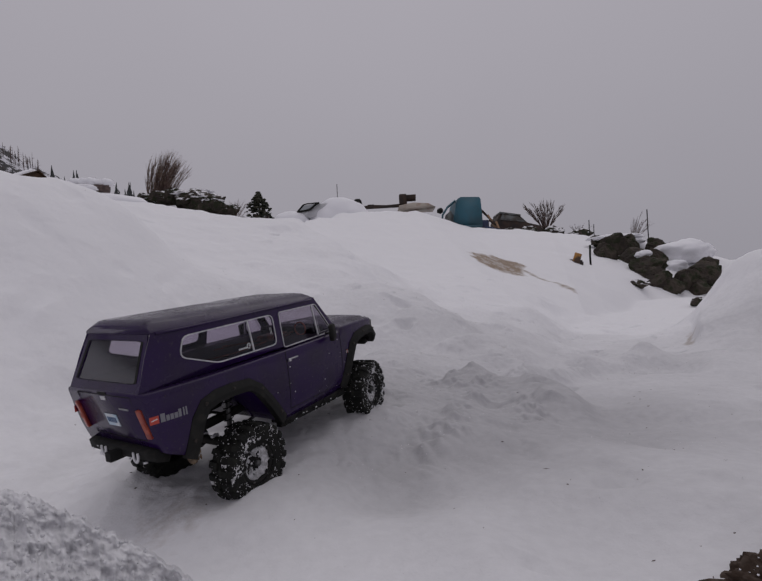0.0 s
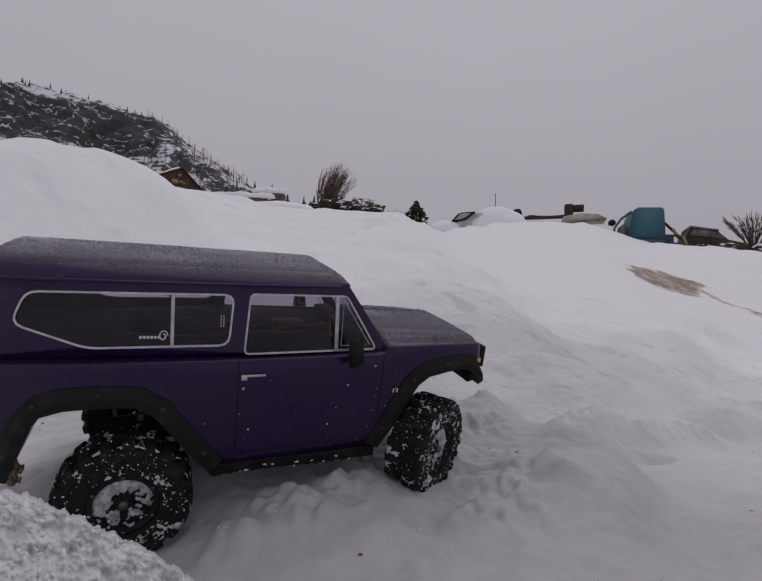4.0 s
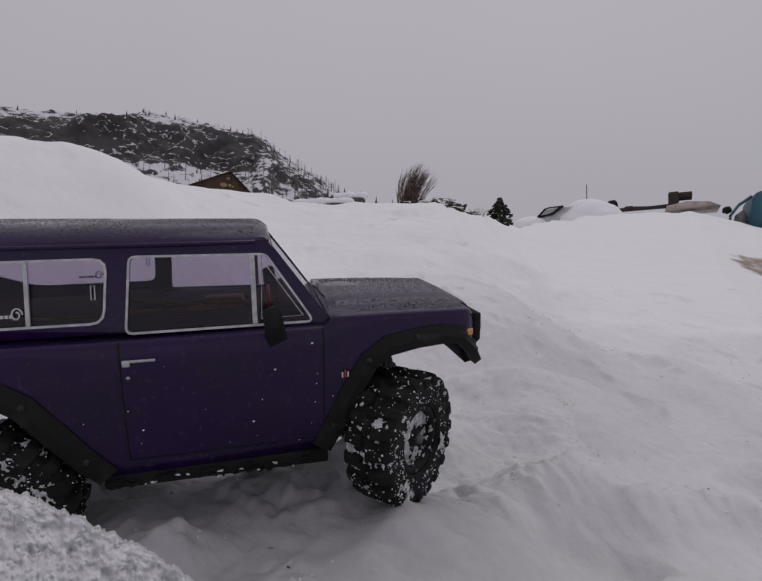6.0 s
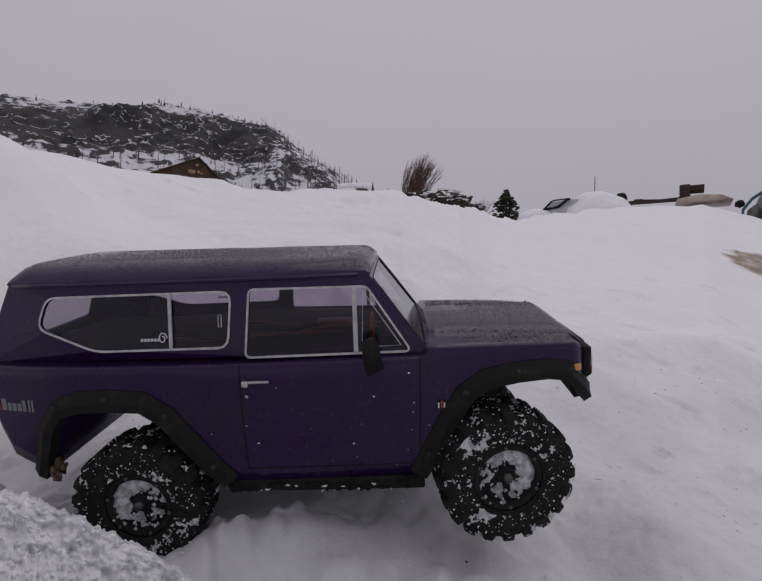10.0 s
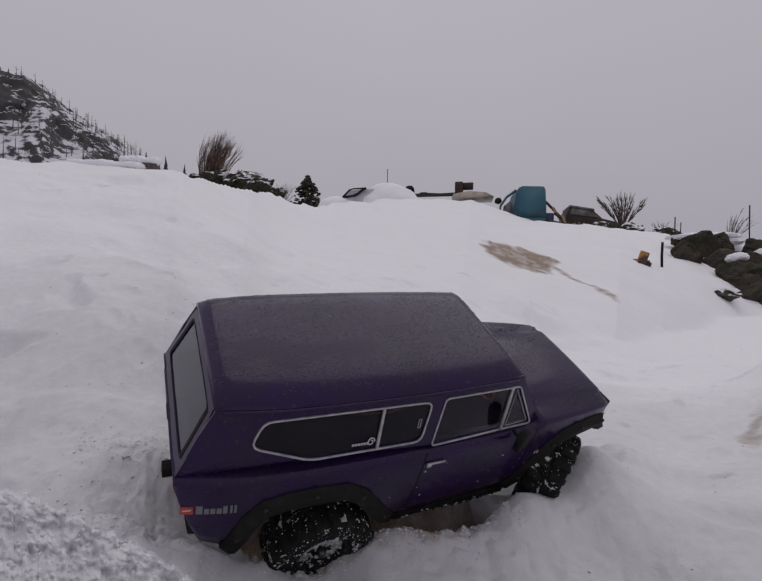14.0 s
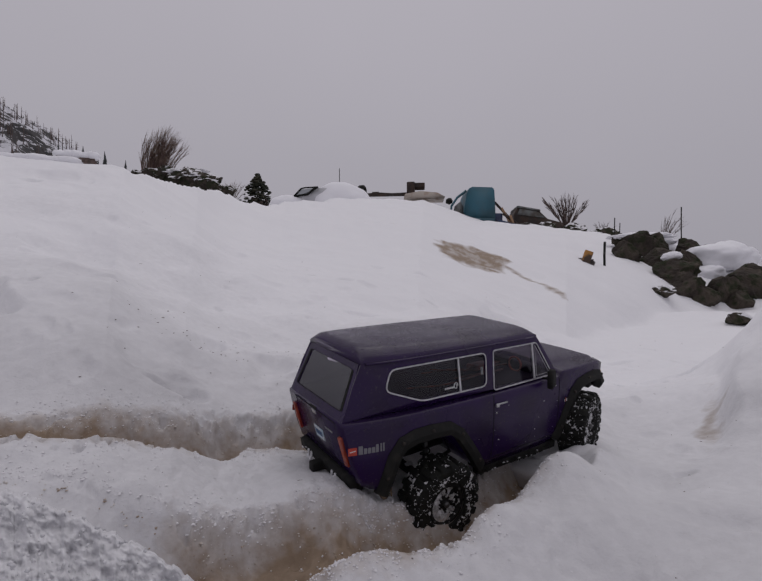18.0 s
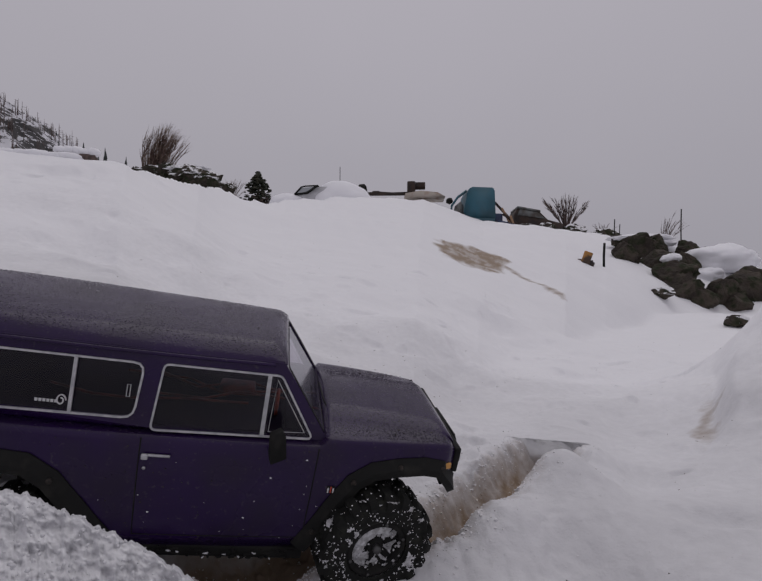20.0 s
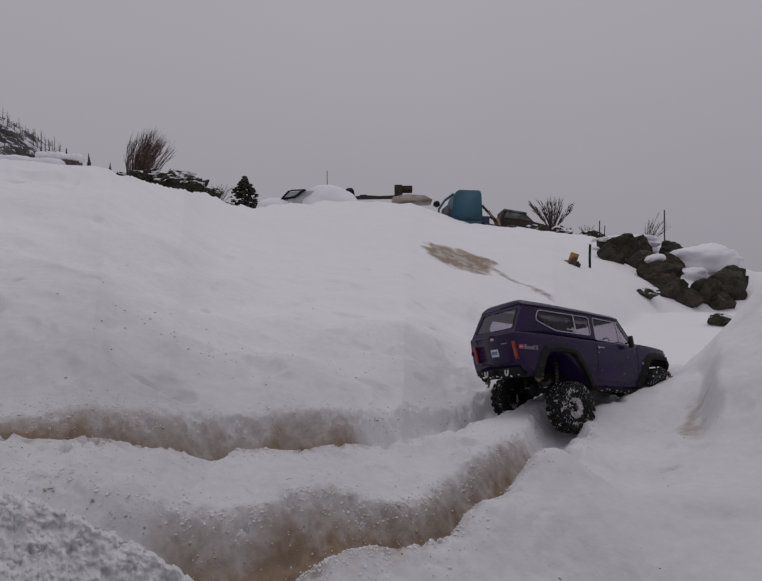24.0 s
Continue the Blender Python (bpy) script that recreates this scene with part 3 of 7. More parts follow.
    pud.inputs["Scale"].default_value, pud.inputs["Detail"].default_value = 13.0, 3.0
    mpp = n.new("ShaderNodeMapping")
    mpp.inputs["Scale"].default_value = (0.5, 1.3, 1)
    l.new(tc.outputs["Object"], mpp.inputs["Vector"])
    l.new(mpp.outputs[0], pud.inputs["Vector"])
    pr.inputs["From Min"].default_value, pr.inputs["From Max"].default_value = 0.575, 0.60
    l.new(pud.outputs["Fac"], pr.inputs["Value"])
    pm.operation = "MULTIPLY"
    l.new(pr.outputs[0], pm.inputs[0])
    l.new(mr.outputs[0], pm.inputs[1])
    l.new(pm.outputs[0], pq.inputs[0])
    l.new(gm.outputs[0], pq.inputs[1])
    pq.inputs[2].default_value = (0.020, 0.010, 0.040, 1)
    l.new(pq.outputs[0], b.inputs["Base Color"])
    sl = n.new("ShaderNodeMapRange")
    sl.inputs["To Min"].default_value, sl.inputs["To Max"].default_value = 0.42, 0.02
    l.new(pm.outputs[0], sl.inputs["Value"])
    l.new(sl.outputs[0], bp.inputs["Strength"])
    sc = n.new("ShaderNodeMapRange")
    sc.inputs["To Min"].default_value, sc.inputs["To Max"].default_value = 0.22, 0.12
    l.new(pm.outputs[0], sc.inputs["Value"])
    l.new(sc.outputs[0], b.inputs["Specular IOR Level"])
    return m


def glass_material(name, tint, amount=0.05, rough=0.08):
    m = bpy.data.materials.new(name)
    m.use_nodes = True
    n, l = m.node_tree.nodes, m.node_tree.links
    n.clear()
    o, t, g, x, f = n.new("ShaderNodeOutputMaterial"), n.new("ShaderNodeBsdfTransparent"), n.new("ShaderNodeBsdfGlossy"), n.new("ShaderNodeMixShader"), n.new("ShaderNodeLayerWeight")
    pw, ma = n.new("ShaderNodeMath"), n.new("ShaderNodeMath")
    pw.operation, ma.operation = "POWER", "MULTIPLY_ADD"
    pw.inputs[1].default_value, ma.inputs[1].default_value, ma.inputs[2].default_value = 4.0, 0.80, amount
    t.inputs[0].default_value = (*tint, 1)
    g.inputs["Roughness"].default_value = rough
    g.inputs[0].default_value = (0.9, 0.9, 0.95, 1)
    f.inputs["Blend"].default_value = 0.5
    l.new(f.outputs["Facing"], pw.inputs[0])
    l.new(pw.outputs[0], ma.inputs[0])
    l.new(ma.outputs[0], x.inputs[0])
    l.new(t.outputs[0], x.inputs[1])
    l.new(g.outputs[0], x.inputs[2])
    l.new(x.outputs[0], o.inputs[0])
    return m


PAINT = paint_material()
BLACK = bump(mottle(material("black_plastic", (0.0085, 0.0085, 0.0080), 0.75, spec=0.25), (0.022, 0.021, 0.018), 60, 0.5, 0.75), 400, 0.25, 0.001)
RUBBER = bump(mottle(material("tyre_rubber", (0.0075, 0.0080, 0.0070), 0.8, spec=0.25), (0.022, 0.023, 0.018), 90, 0.5, 0.75), 500, 0.3, 0.001)
SNOWBIT = bump(material("packed_snow", (0.80, 0.80, 0.83), 0.6), 350, 0.6, 0.002)
SLUSH = bump(mottle(material("dirty_slush", (0.34, 0.34, 0.345), 0.5), (0.66, 0.66, 0.68), 160, 0.4, 0.6), 450, 0.6, 0.002)
CHROME = mottle(material("worn_silver_trim", (0.55, 0.55, 0.56), 0.38, 0.6), (0.40, 0.40, 0.42), 120)
WINDOW = glass_material("smoked_window", (0.62, 0.58, 0.66), 0.030, 0.05)
CLEAR = glass_material("rear_window", (0.66, 0.63, 0.68), 0.09, 0.12)
INTERIOR = mottle(material("dark_interior", (0.010, 0.005, 0.020), 0.8, spec=0.2), (0.014, 0.009, 0.018), 30)
BEAD = material("meltwater", (0.016, 0.009, 0.028), 0.08, spec=0.35)
BEAD.node_tree.nodes["Principled BSDF"].inputs["Coat Weight"].default_value = 0.6
BEAD.node_tree.nodes["Principled BSDF"].inputs["Coat Roughness"].default_value = 0.03
GRIT = mottle(material("dark_grit", (0.010, 0.009, 0.008), 0.8), (0.035, 0.026, 0.020), 200)
ORANGE = mottle(material("orange_plastic", (0.34, 0.055, 0.022), 0.5), (0.20, 0.03, 0.015), 40)
WIRE = mottle(material("red_wire", (0.16, 0.030, 0.016), 0.5), (0.06, 0.015, 0.012), 60)
TAIL = mottle(material("red_lens", (0.20, 0.018, 0.012), 0.3), (0.32, 0.05, 0.02), 90)
AMBER = material("amber_lens", (0.60, 0.30, 0.07), 0.3)
NAVY_INK = material("dark_blue_ink", (0.05, 0.10, 0.20), 0.5)
DECAL_RED = material("red_decal", (0.45, 0.05, 0.03), 0.45)
DECAL_GREY = material("grey_decal", (0.17, 0.17, 0.19), 0.45)
DECAL_WHITE = material("white_decal", (0.62, 0.62, 0.64), 0.5)
PLATE = mottle(material("pale_blue_plate", (0.40, 0.52, 0.62), 0.45), (0.55, 0.60, 0.64), 70)
STEEL = bump(material("dull_steel", (0.10, 0.10, 0.10), 0.45, 0.7), 200, 0.2, 0.001)
MUD = bump(mottle(material("mud", (0.10, 0.065, 0.04), 0.85), (0.20, 0.15, 0.10), 90), 250, 0.6, 0.002)

# ---- the truck, a tenth-scale model; x forward, y left, origin between the axles ----
UNDER = [(-0.337, 0.118), (-0.331, 0.095), (-0.322, 0.066), (-0.312, 0.041), (-0.300, 0.036), (-0.274, 0.026), (-0.268, 0.044), (-0.258, 0.070), (-0.247, 0.084),
         (-0.230, 0.089), (-0.200, 0.090), (-0.168, 0.088), (-0.150, 0.076), (-0.130, 0.050), (-0.112, 0.024), (-0.098, 0.006), (-0.080, 0.004), (-0.040, 0.004),
         (0.000, 0.005), (0.050, 0.006), (0.084, 0.008), (0.096, 0.016), (0.108, 0.036), (0.122, 0.064), (0.136, 0.088), (0.150, 0.098), (0.175, 0.102),
         (0.200, 0.103), (0.218, 0.101), (0.230, 0.090), (0.238, 0.084), (0.243, 0.088), (0.2455, 0.097)]


def half_width(x, z):
    w = 0.1100 - 0.0045 * ((x + 0.08) / 0.2) ** 2
    if x < -0.22:
        w -= 0.012 * ((-0.22 - x) / 0.116) ** 2
    if x > 0.10:
        w -= 0.010 * ((x - 0.10) / 0.145) ** 2
    if x > 0.225:
        w -= 0.016 * ((x - 0.225) / 0.020) ** 2
    w += 0.0025 * math.sin(min(max((z - 0.02) / 0.105, 0), 1) * math.pi)
    if z < 0.03:
        w -= 0.007 * ((0.03 - z) / 0.03) ** 1.5
    return w


def body_top(x):
    if x < 0.092:
        return 0.1245
    if x < 0.10:
        return 0.1245 + 0.0085 * (x - 0.092) / 0.008
    return 0.133 - 0.004 * ((x - 0.10) / 0.13) ** 2 - (0.016 * ((x - 0.226) / 0.02) ** 2 if x > 0.226 else 0)


def build_body(truck):
    bm = bmesh.new()
    xs = sorted({u[0] for u in UNDER} | {0.088, 0.0925, 0.0965, 0.10, 0.226, 0.234, 0.2405} | {-0.28, -0.15, -0.06, 0.02, 0.07})
    ux, uz = [u[0] for u in UNDER], [u[1] for u in UNDER]
    rings = []
    for x in xs:
        zb, zt = float(np.interp(x, ux, uz)), body_top(x)
        zb = min(zb, zt - 0.004)
        half = []
        for k in range(9):
            z = zb + (zt - 0.004 - zb) * k / 8
            half.append((half_width(x, z), z))
        w = half_width(x, zt)
        half += [(w - 0.0015, zt - 0.0012), (w - 0.006, zt), (w - 0.020, zt + 0.001)]
        crown = 0.0045 if x > 0.098 else 0.0
        if crown:
            half += [(0.068, zt + 0.0025), (0.064, zt + 0.0045), (0.03, zt + 0.0055)]
        else:
            half += [(0.06, zt), (0.05, zt), (0.03, zt)]
        ring = [(x, -w2, z) for w2, z in half] + [(x, 0, half[-1][1] + 0.0004)] + [(x, w2, z) for w2, z in half[::-1]]
        rings.append(ring)
    loft(bm, rings)
    return part("body", bm, PAINT, truck, "dark purple painted body shell, wet and speckled with grit", m=LEAN)


CAB_Z, ROOF_Z = 0.1235, 0.2025


def side_y(x, z):
    w = 0.1055 - 0.0080 * ((x + 0.10) / 0.18) ** 2 * (1.0 if x > -0.10 else 0.6) - (z - CAB_Z) * 0.175
    if x < -0.22:
        w -= 0.011 * ((-0.22 - x) / 0.11) ** 2
    return w


def side_place(s):
    return lambda x, z, lift=0.0: Vector((x, s * (side_y(x, z) + lift), z))


QUARTER = rounded([(-0.269, 0.160), (-0.258, 0.187), (-0.0815, 0.188), (-0.0855, 0.139), (-0.2095, 0.1385)], 0.009)
DOORWIN = rounded([(-0.063, 0.189), (-0.068, 0.1295), (0.0815, 0.1285), (0.0435, 0.1875)], 0.004)
SIDE = [(-0.3365, CAB_Z), (-0.327, 0.145), (-0.317, 0.170), (-0.307, 0.190), (-0.301, ROOF_Z), (-0.22, ROOF_Z), (-0.10, ROOF_Z), (0.044, ROOF_Z), (0.071, 0.166), (0.1005, CAB_Z), (-0.02, CAB_Z), (-0.15, CAB_Z)]


def end_place(x0, z0, x1, z1):
    def place(y, v, lift=0.0):
        d = 1 if x0 > 0 else -1
        return Vector((x0 + (x1 - x0) * v + d * lift, y, z0 + (z1 - z0) * v))
    return place


def build_cab(truck):
    for s in (-1, 1):
        bm = bmesh.new()
        panel(bm, SIDE, [QUARTER, DOORWIN], side_place(s), 0.0022)
        part("cab_side", bm, PAINT, truck, m=LEAN, smooth=False)
        for name, loop in (("quarter_window", QUARTER), ("door_window", DOORWIN)):
            bm = bmesh.new()
            bm.faces.new([bm.verts.new(side_place(s)(x, z, -0.0012)) for x, z in loop])
            w = part(name, bm, WINDOW, truck, "smoked clear plastic window", smooth=False, m=LEAN)
            bm = bmesh.new()
            ribbon(bm, loop, side_place(s), 0.0018, 0.0012)
            part("window_trim", bm, CHROME, w, "thin worn silver trim", smooth=False, m=LEAN)
            bm = bmesh.new()
            if name == "quarter_window":
                x0, x1, z0, z1 = -0.1395, -0.1365, 0.139, 0.188
            else:
                x0, x1, z0, z1 = 0.0305, 0.0345, 0.1295, 0.1885
            p = side_place(s)
            loft(bm, [[p(x0, z0, -0.001), p(x0, z0, 0.001), p(x1, z0, 0.001), p(x1, z0, -0.001)], [p(x0, z1, -0.001), p(x0, z1, 0.001), p(x1, z1, 0.001), p(x1, z1, -0.001)]])
            part("window_bar", bm, CHROME, w, smooth=False, m=LEAN)
            if name == "door_window":
                bm = bmesh.new()
                ribbon(bm, [(0.0385, 0.1335), (0.0735, 0.1335), (0.0405, 0.1835)], p, 0.0009, 0.0008)
                part("vent_trim", bm, CHROME, w, smooth=False, m=LEAN)
            if name == "quarter_window":
                bm = bmesh.new()
                ribbon(bm, [(-0.0925, 0.157), (-0.0925, 0.168), (-0.0905, 0.168), (-0.0905, 0.157)], p, 0.0008, 0.0006)
                part("slider_latch", bm, CHROME, w, smooth=False, m=LEAN)
                # white sticker: bars and a swirl, too small to read
                bm = bmesh.new()
                for k in range(6):
                    q = -0.167 + 0.0032 * k
                    loft(bm, [[p(q, 0.1455, -0.0008), p(q + 0.0024, 0.1455, -0.0008), p(q + 0.0024, 0.148, -0.0008), p(q, 0.148, -0.0008)],
                              [p(q, 0.1455, -0.0002), p(q + 0.0024, 0.1455, -0.0002), p(q + 0.0024, 0.148, -0.0002), p(q, 0.148, -0.0002)]])
                tube(bm, [p(-0.146 + 0.0042 * math.cos(a) * (1 - a / 12), 0.148 + 0.0055 * math.sin(a) * (1 - a / 12), -0.0004) for a in np.linspace(0, 8, 22)], 0.0007, 4)
                part("window_sticker", bm, DECAL_WHITE, w, "small white sticker", m=LEAN)
    # rear wall with its window
    pl = end_place(-0.3365, CAB_Z, -0.301, ROOF_Z)
    bm = bmesh.new()
    outer = [(-0.0855, 0), (-0.0845, 0.3), (-0.080, 0.7), (-0.0735, 1.0), (0, 1.0), (0.0735, 1.0), (0.080, 0.7), (0.0845, 0.3), (0.0855, 0)]
    hole = rounded([(-0.071, 0.16), (-0.064, 0.84), (0.064, 0.84), (0.071, 0.16)], 0.02)
    panel(bm, outer, [hole], pl, 0.0022)
    part("cab_rear", bm, PAINT, truck, m=LEAN, smooth=False)
    bm = bmesh.new()
    bm.faces.new([bm.verts.new(pl(y, v, -0.001)) for y, v in hole])
    w = part("rear_window", bm, CLEAR, truck, "wet smoked rear window", smooth=False, m=LEAN)
    bm = bmesh.new()
    ribbon(bm, hole, pl, 0.005, 0.0006)
    part("window_seal", bm, BLACK, w, smooth=False, m=LEAN)
    # windscreen
    pl = end_place(0.1005, CAB_Z, 0.044, ROOF_Z)
    bm = bmesh.new()
    outer = [(-0.0955, 0), (-0.0865, 1), (0, 1), (0.0865, 1), (0.0955, 0), (0, 0)]
    hole = rounded([(-0.085, 0.10), (-0.077, 0.90), (0.077, 0.90), (0.085, 0.10)], 0.012)
    panel(bm, outer, [hole], pl, 0.0022)
    part("cab_front", bm, PAINT, truck, m=LEAN, smooth=False)
    bm = bmesh.new()
    bm.faces.new([bm.verts.new(pl(y, v, -0.001)) for y, v in hole])
    w = part("windscreen", bm, CLEAR, truck, "wet clear plastic windscreen", smooth=False, m=LEAN)
    bm = bmesh.new()
    ribbon(bm, hole, pl, 0.005, 0.0006)
    part("window_seal", bm, BLACK, w, smooth=False, m=LEAN)
    # roof: a shallow crowned shell that rounds over into the walls
    bm = bmesh.new()
    rings = []
    for i in range(33):
        u = (0, 0.008, 0.02, 0.035, 0.05)[i] if i < 5 else (0.95, 0.965, 0.98, 0.992, 1.0)[i - 28] if i >= 28 else 0.05 + 0.9 * (i - 4) / 24
        x = -0.3035 + 0.351 * u
        fall = 0.008 * max(0, (0.045 - u) / 0.045) ** 2 + 0.009 * max(0, (u - 0.955) / 0.045) ** 2
        w = side_y(max(x, -0.301), ROOF_Z) + 0.0012
        ring = []
        for k in range(25):
            c = -1 + 2 * k / 24
            y = w * math.sin(c * math.pi / 2) if abs(c) < 1 else w * c
            z = ROOF_Z - 0.002 + (0.0125 + 0.005 * (1 - u) - fall) * (1 - abs(y / w) ** 7)
            ring.append((x, y, z))
        ring += [(x, w - 0.002, ROOF_Z - 0.004), (x, -w + 0.002, ROOF_Z - 0.004)]
        rings.append(ring)
    loft(bm, rings)
    roof = part("roof", bm, PAINT, truck, "matt wet purple roof with grit on it", m=LEAN)
    for s in (-1, 1):
        bm = bmesh.new()
        tube(bm, [(x, s * (side_y(max(x, -0.301), ROOF_Z) + 0.0018), ROOF_Z - 0.0035) for x in np.linspace(-0.296, 0.036, 14)], 0.0019, 6)
        part("drip_rail", bm, PAINT, roof, m=LEAN)


def arch(points, s, name, truck):
    """A wheel-arch flare: a bent black band screwed onto the body."""
    rings = []
    n = len(points)
    for i, (x, z) in enumerate(points):
        a, b = Vector(points[max(i - 1, 0)]), Vector(points[min(i + 1, n - 1)])
        t = (b - a).normalized()
        nr = Vector((-t.y, t.x))
        wid = 0.0155
        o = Vector((x, z)) + nr * wid
        i0 = Vector((x, z)) - nr * 0.002
        w0, w1 = half_width(x, z) + 0.0070, half_width(o.x, min(o.y, 0.125)) + 0.0015
        rings.append([(i0.x, s * (w0 - 0.014), i0.y), (i0.x, s * w0, i0.y), (x + nr.x * 0.006, s * (w0 + 0.0005), z + nr.y * 0.006), (o.x, s * w1, o.y), (o.x, s * (w1 - 0.006), o.y)])
    bm = bmesh.new()
    loft(bm, rings)
    flare = part(name, bm, BLACK, truck, "black plastic wheel-arch flare caked with wet grit", m=LEAN)
    flare.data.set_sharp_from_angle(angle=radians(28))
    for i in range(1, n - 1, 2):
        x, z = points[i]
        a, b = Vector(points[i - 1]), Vector(points[i + 1])
        t = (b - a).normalized()
        c = Vector((x, z)) + Vector((-t.y, t.x)) * 0.008
        bm = bmesh.new()
        disc(bm, (c.x, s * (half_width(c.x, c.y) + 0.0062), c.y), (0, s, 0), 0.0028, 0.0025, 8)
        part("screw", bm, GRIT, flare, m=LEAN)
    return flare


REAR_ARCH = [(-0.277, 0.022), (-0.268, 0.044), (-0.259, 0.068), (-0.247, 0.082), (-0.228, 0.087), (-0.200, 0.088), (-0.168, 0.086), (-0.150, 0.074), (-0.130, 0.048), (-0.112, 0.022), (-0.098, 0.003)]
FRONT_ARCH = [(0.092, 0.006), (0.104, 0.030), (0.120, 0.062), (0.135, 0.086), (0.150, 0.096), (0.176, 0.100), (0.202, 0.101), (0.219, 0.098), (0.232, 0.084), (0.242, 0.070)]


def build_arch_shades(truck):
    """Black sheets added above and inside the wheel arches to stand in for shade."""
    for points in (REAR_ARCH, FRONT_ARCH):
        for s in (-1, 1):
            bm = bmesh.new()
            top = [(x, z + 0.003) for x, z in points[2:-1]]
            rings = [[(x, s * 0.040, z), (x, s * 0.092, z), (x, s * 0.092, z + 0.0015), (x, s * 0.040, z + 0.0015)] for x, z in top]
            loft(bm, rings)
            bmesh.ops.recalc_face_normals(bm, faces=bm.faces)
            part("arch_shade", bm, BLACK, truck, "black sheet added to darken the wheel arch", m=LEAN)
    # black sheets added inside both sides, so the arches look shaded
    for s in (-1, 1):
        bm = bmesh.new()
        loft(bm, [[(x, s * (half_width(x, z) - 0.0035), z + 0.002), (x, s * (half_width(x, 0.110) - 0.0035), 0.110), (x, s * (half_width(x, 0.110) - 0.0050), 0.110), (x, s * (half_width(x, z) - 0.0050), z + 0.002)] for x, z in UNDER if z < 0.105 and -0.325 < x < 0.23])
        part("side_shade_sheet", bm, BLACK, truck, "black sheet added inside the body side for shade", m=LEAN)
    # added black plate that hides lit purple paint behind the rear arch
    bm = bmesh.new()
    box(bm, -0.286, -0.086, 0.034, -0.282, 0.086, 0.112, 0.001)
    part("rear_shade_plate", bm, BLACK, truck, m=LEAN)


def build_trim(truck):
    for s in (-1, 1):
        arch(REAR_ARCH, s, "rear_flare", truck)
        arch(FRONT_ARCH, s, "front_flare", truck)
        # rock slider
        bm = bmesh.new()
        y = s * 0.099
        box(bm, -0.098, y - 0.006, -0.007, 0.092, y + 0.007, 0.006, 0.002)
        for k in range(70):
            lump(bm, (random.uniform(-0.095, 0.09), y + s * 0.007, random.uniform(-0.006, 0.005)), [random.uniform(0.001, 0.004), 0.0012, random.uniform(0.0008, 0.002)], k, 1, 0.8, 2.2)
        sl = part("rock_slider", bm, BLACK, truck, "black rock slider crusted with snow", m=LEAN)
        for x in (-0.085, -0.045, 0.0, 0.04, 0.08):
            bm = bmesh.new()
            box(bm, x - 0.005, y - s * 0.03 - 0.004, -0.004, x + 0.005, y, 0.001, 0.001)
            part("slider_bracket", bm, BLACK, sl, m=LEAN)
        bm = bmesh.new()
        for k in range(12):
            lump(bm, (random.uniform(-0.095, 0.09), y + s * random.uniform(0.006, 0.0085), random.choice((random.uniform(-0.007, -0.004), random.uniform(-0.006, 0.005)))), [random.uniform(0.0008, 0.0035), 0.0012, random.uniform(0.0005, 0.0014)], k, 1, 0.8, 2.2)
        tagged(part("snow_crust", bm, SNOWBIT, sl, m=LEAN), kind="stuff")
        # door seam, handle, lock
        for x0, z0, x1, z1 in ((-0.0745, 0.123, -0.0745, 0.020), (-0.0745, 0.020, 0.088, 0.020), (0.088, 0.020, 0.0905, 0.123)):
            bm = bmesh.new()
            tube(bm, [(x0 + (x1 - x0) * k / 6, s * (half_width(x0 + (x1 - x0) * k / 6, z0 + (z1 - z0) * k / 6) + 0.0001), z0 + (z1 - z0) * k / 6) for k in range(7)], 0.0006, 5)
            part("door_seam", bm, BLACK, truck, m=LEAN)
        bm = bmesh.new()
        y = s * (half_width(-0.06, 0.106) + 0.0025)
        box(bm, -0.072, y - 0.002, 0.1035, -0.066, y + 0.0015, 0.109, 0.001)
        box(bm, -0.068, y - 0.001, 0.1065, -0.047, y + 0.0015, 0.1088, 0.0008)
        part("door_handle", bm, CHROME, truck, "small silver door handle", m=LEAN)
        bm = bmesh.new()
        disc(bm, (-0.069, s * (half_width(-0.069, 0.092) + 0.0005), 0.0935), (0, s, 0), 0.0016, 0.001, 10)
        part("door_lock", bm, CHROME, truck, m=LEAN)
        # mirror on a stalk
        bm = bmesh.new()
        mm = Matrix.Translation((0.046, s * 0.1235, 0.1285)) @ Matrix.Rotation(s * radians(-14), 4, "Z") @ Matrix.Diagonal((0.85, 0.9, 0.78, 1.0))
        loft(bm, [[mm @ Vector(q) for q in ((-0.0075 + d, y, 0.021), (0.0035 + d, y, 0.026), (0.0075 + d, y, 0.022), (0.0125 + d, y, -0.010), (-0.0035 + d, y, -0.0165), (-0.0060 + d, y, -0.004))] for y, d in ((-0.005, 0.001), (-0.003, 0), (0.003, 0), (0.005, 0.001))])
        mir = part("door_mirror", bm, BLACK, truck, "black door mirror", m=LEAN)
        bm = bmesh.new()
        tube(bm, [(0.050, s * 0.104, 0.1285), (0.048, s * 0.114, 0.130), (0.045, s * 0.123, 0.1335)], 0.0022, 6)
        part("mirror_arm", bm, BLACK, mir, m=LEAN)
        # fender badge and side marker
        bm = bmesh.new()
        y = s * (half_width(0.108, 0.080) + 0.0004)
        box(bm, 0.1045, y - 0.0005, 0.0755, 0.1125, y + 0.0005, 0.0835, 0.0003)
        bd = part("fender_badge", bm, BLACK, truck, "small dark square badge with a pale red mark", m=LEAN)
        bm = bmesh.new()
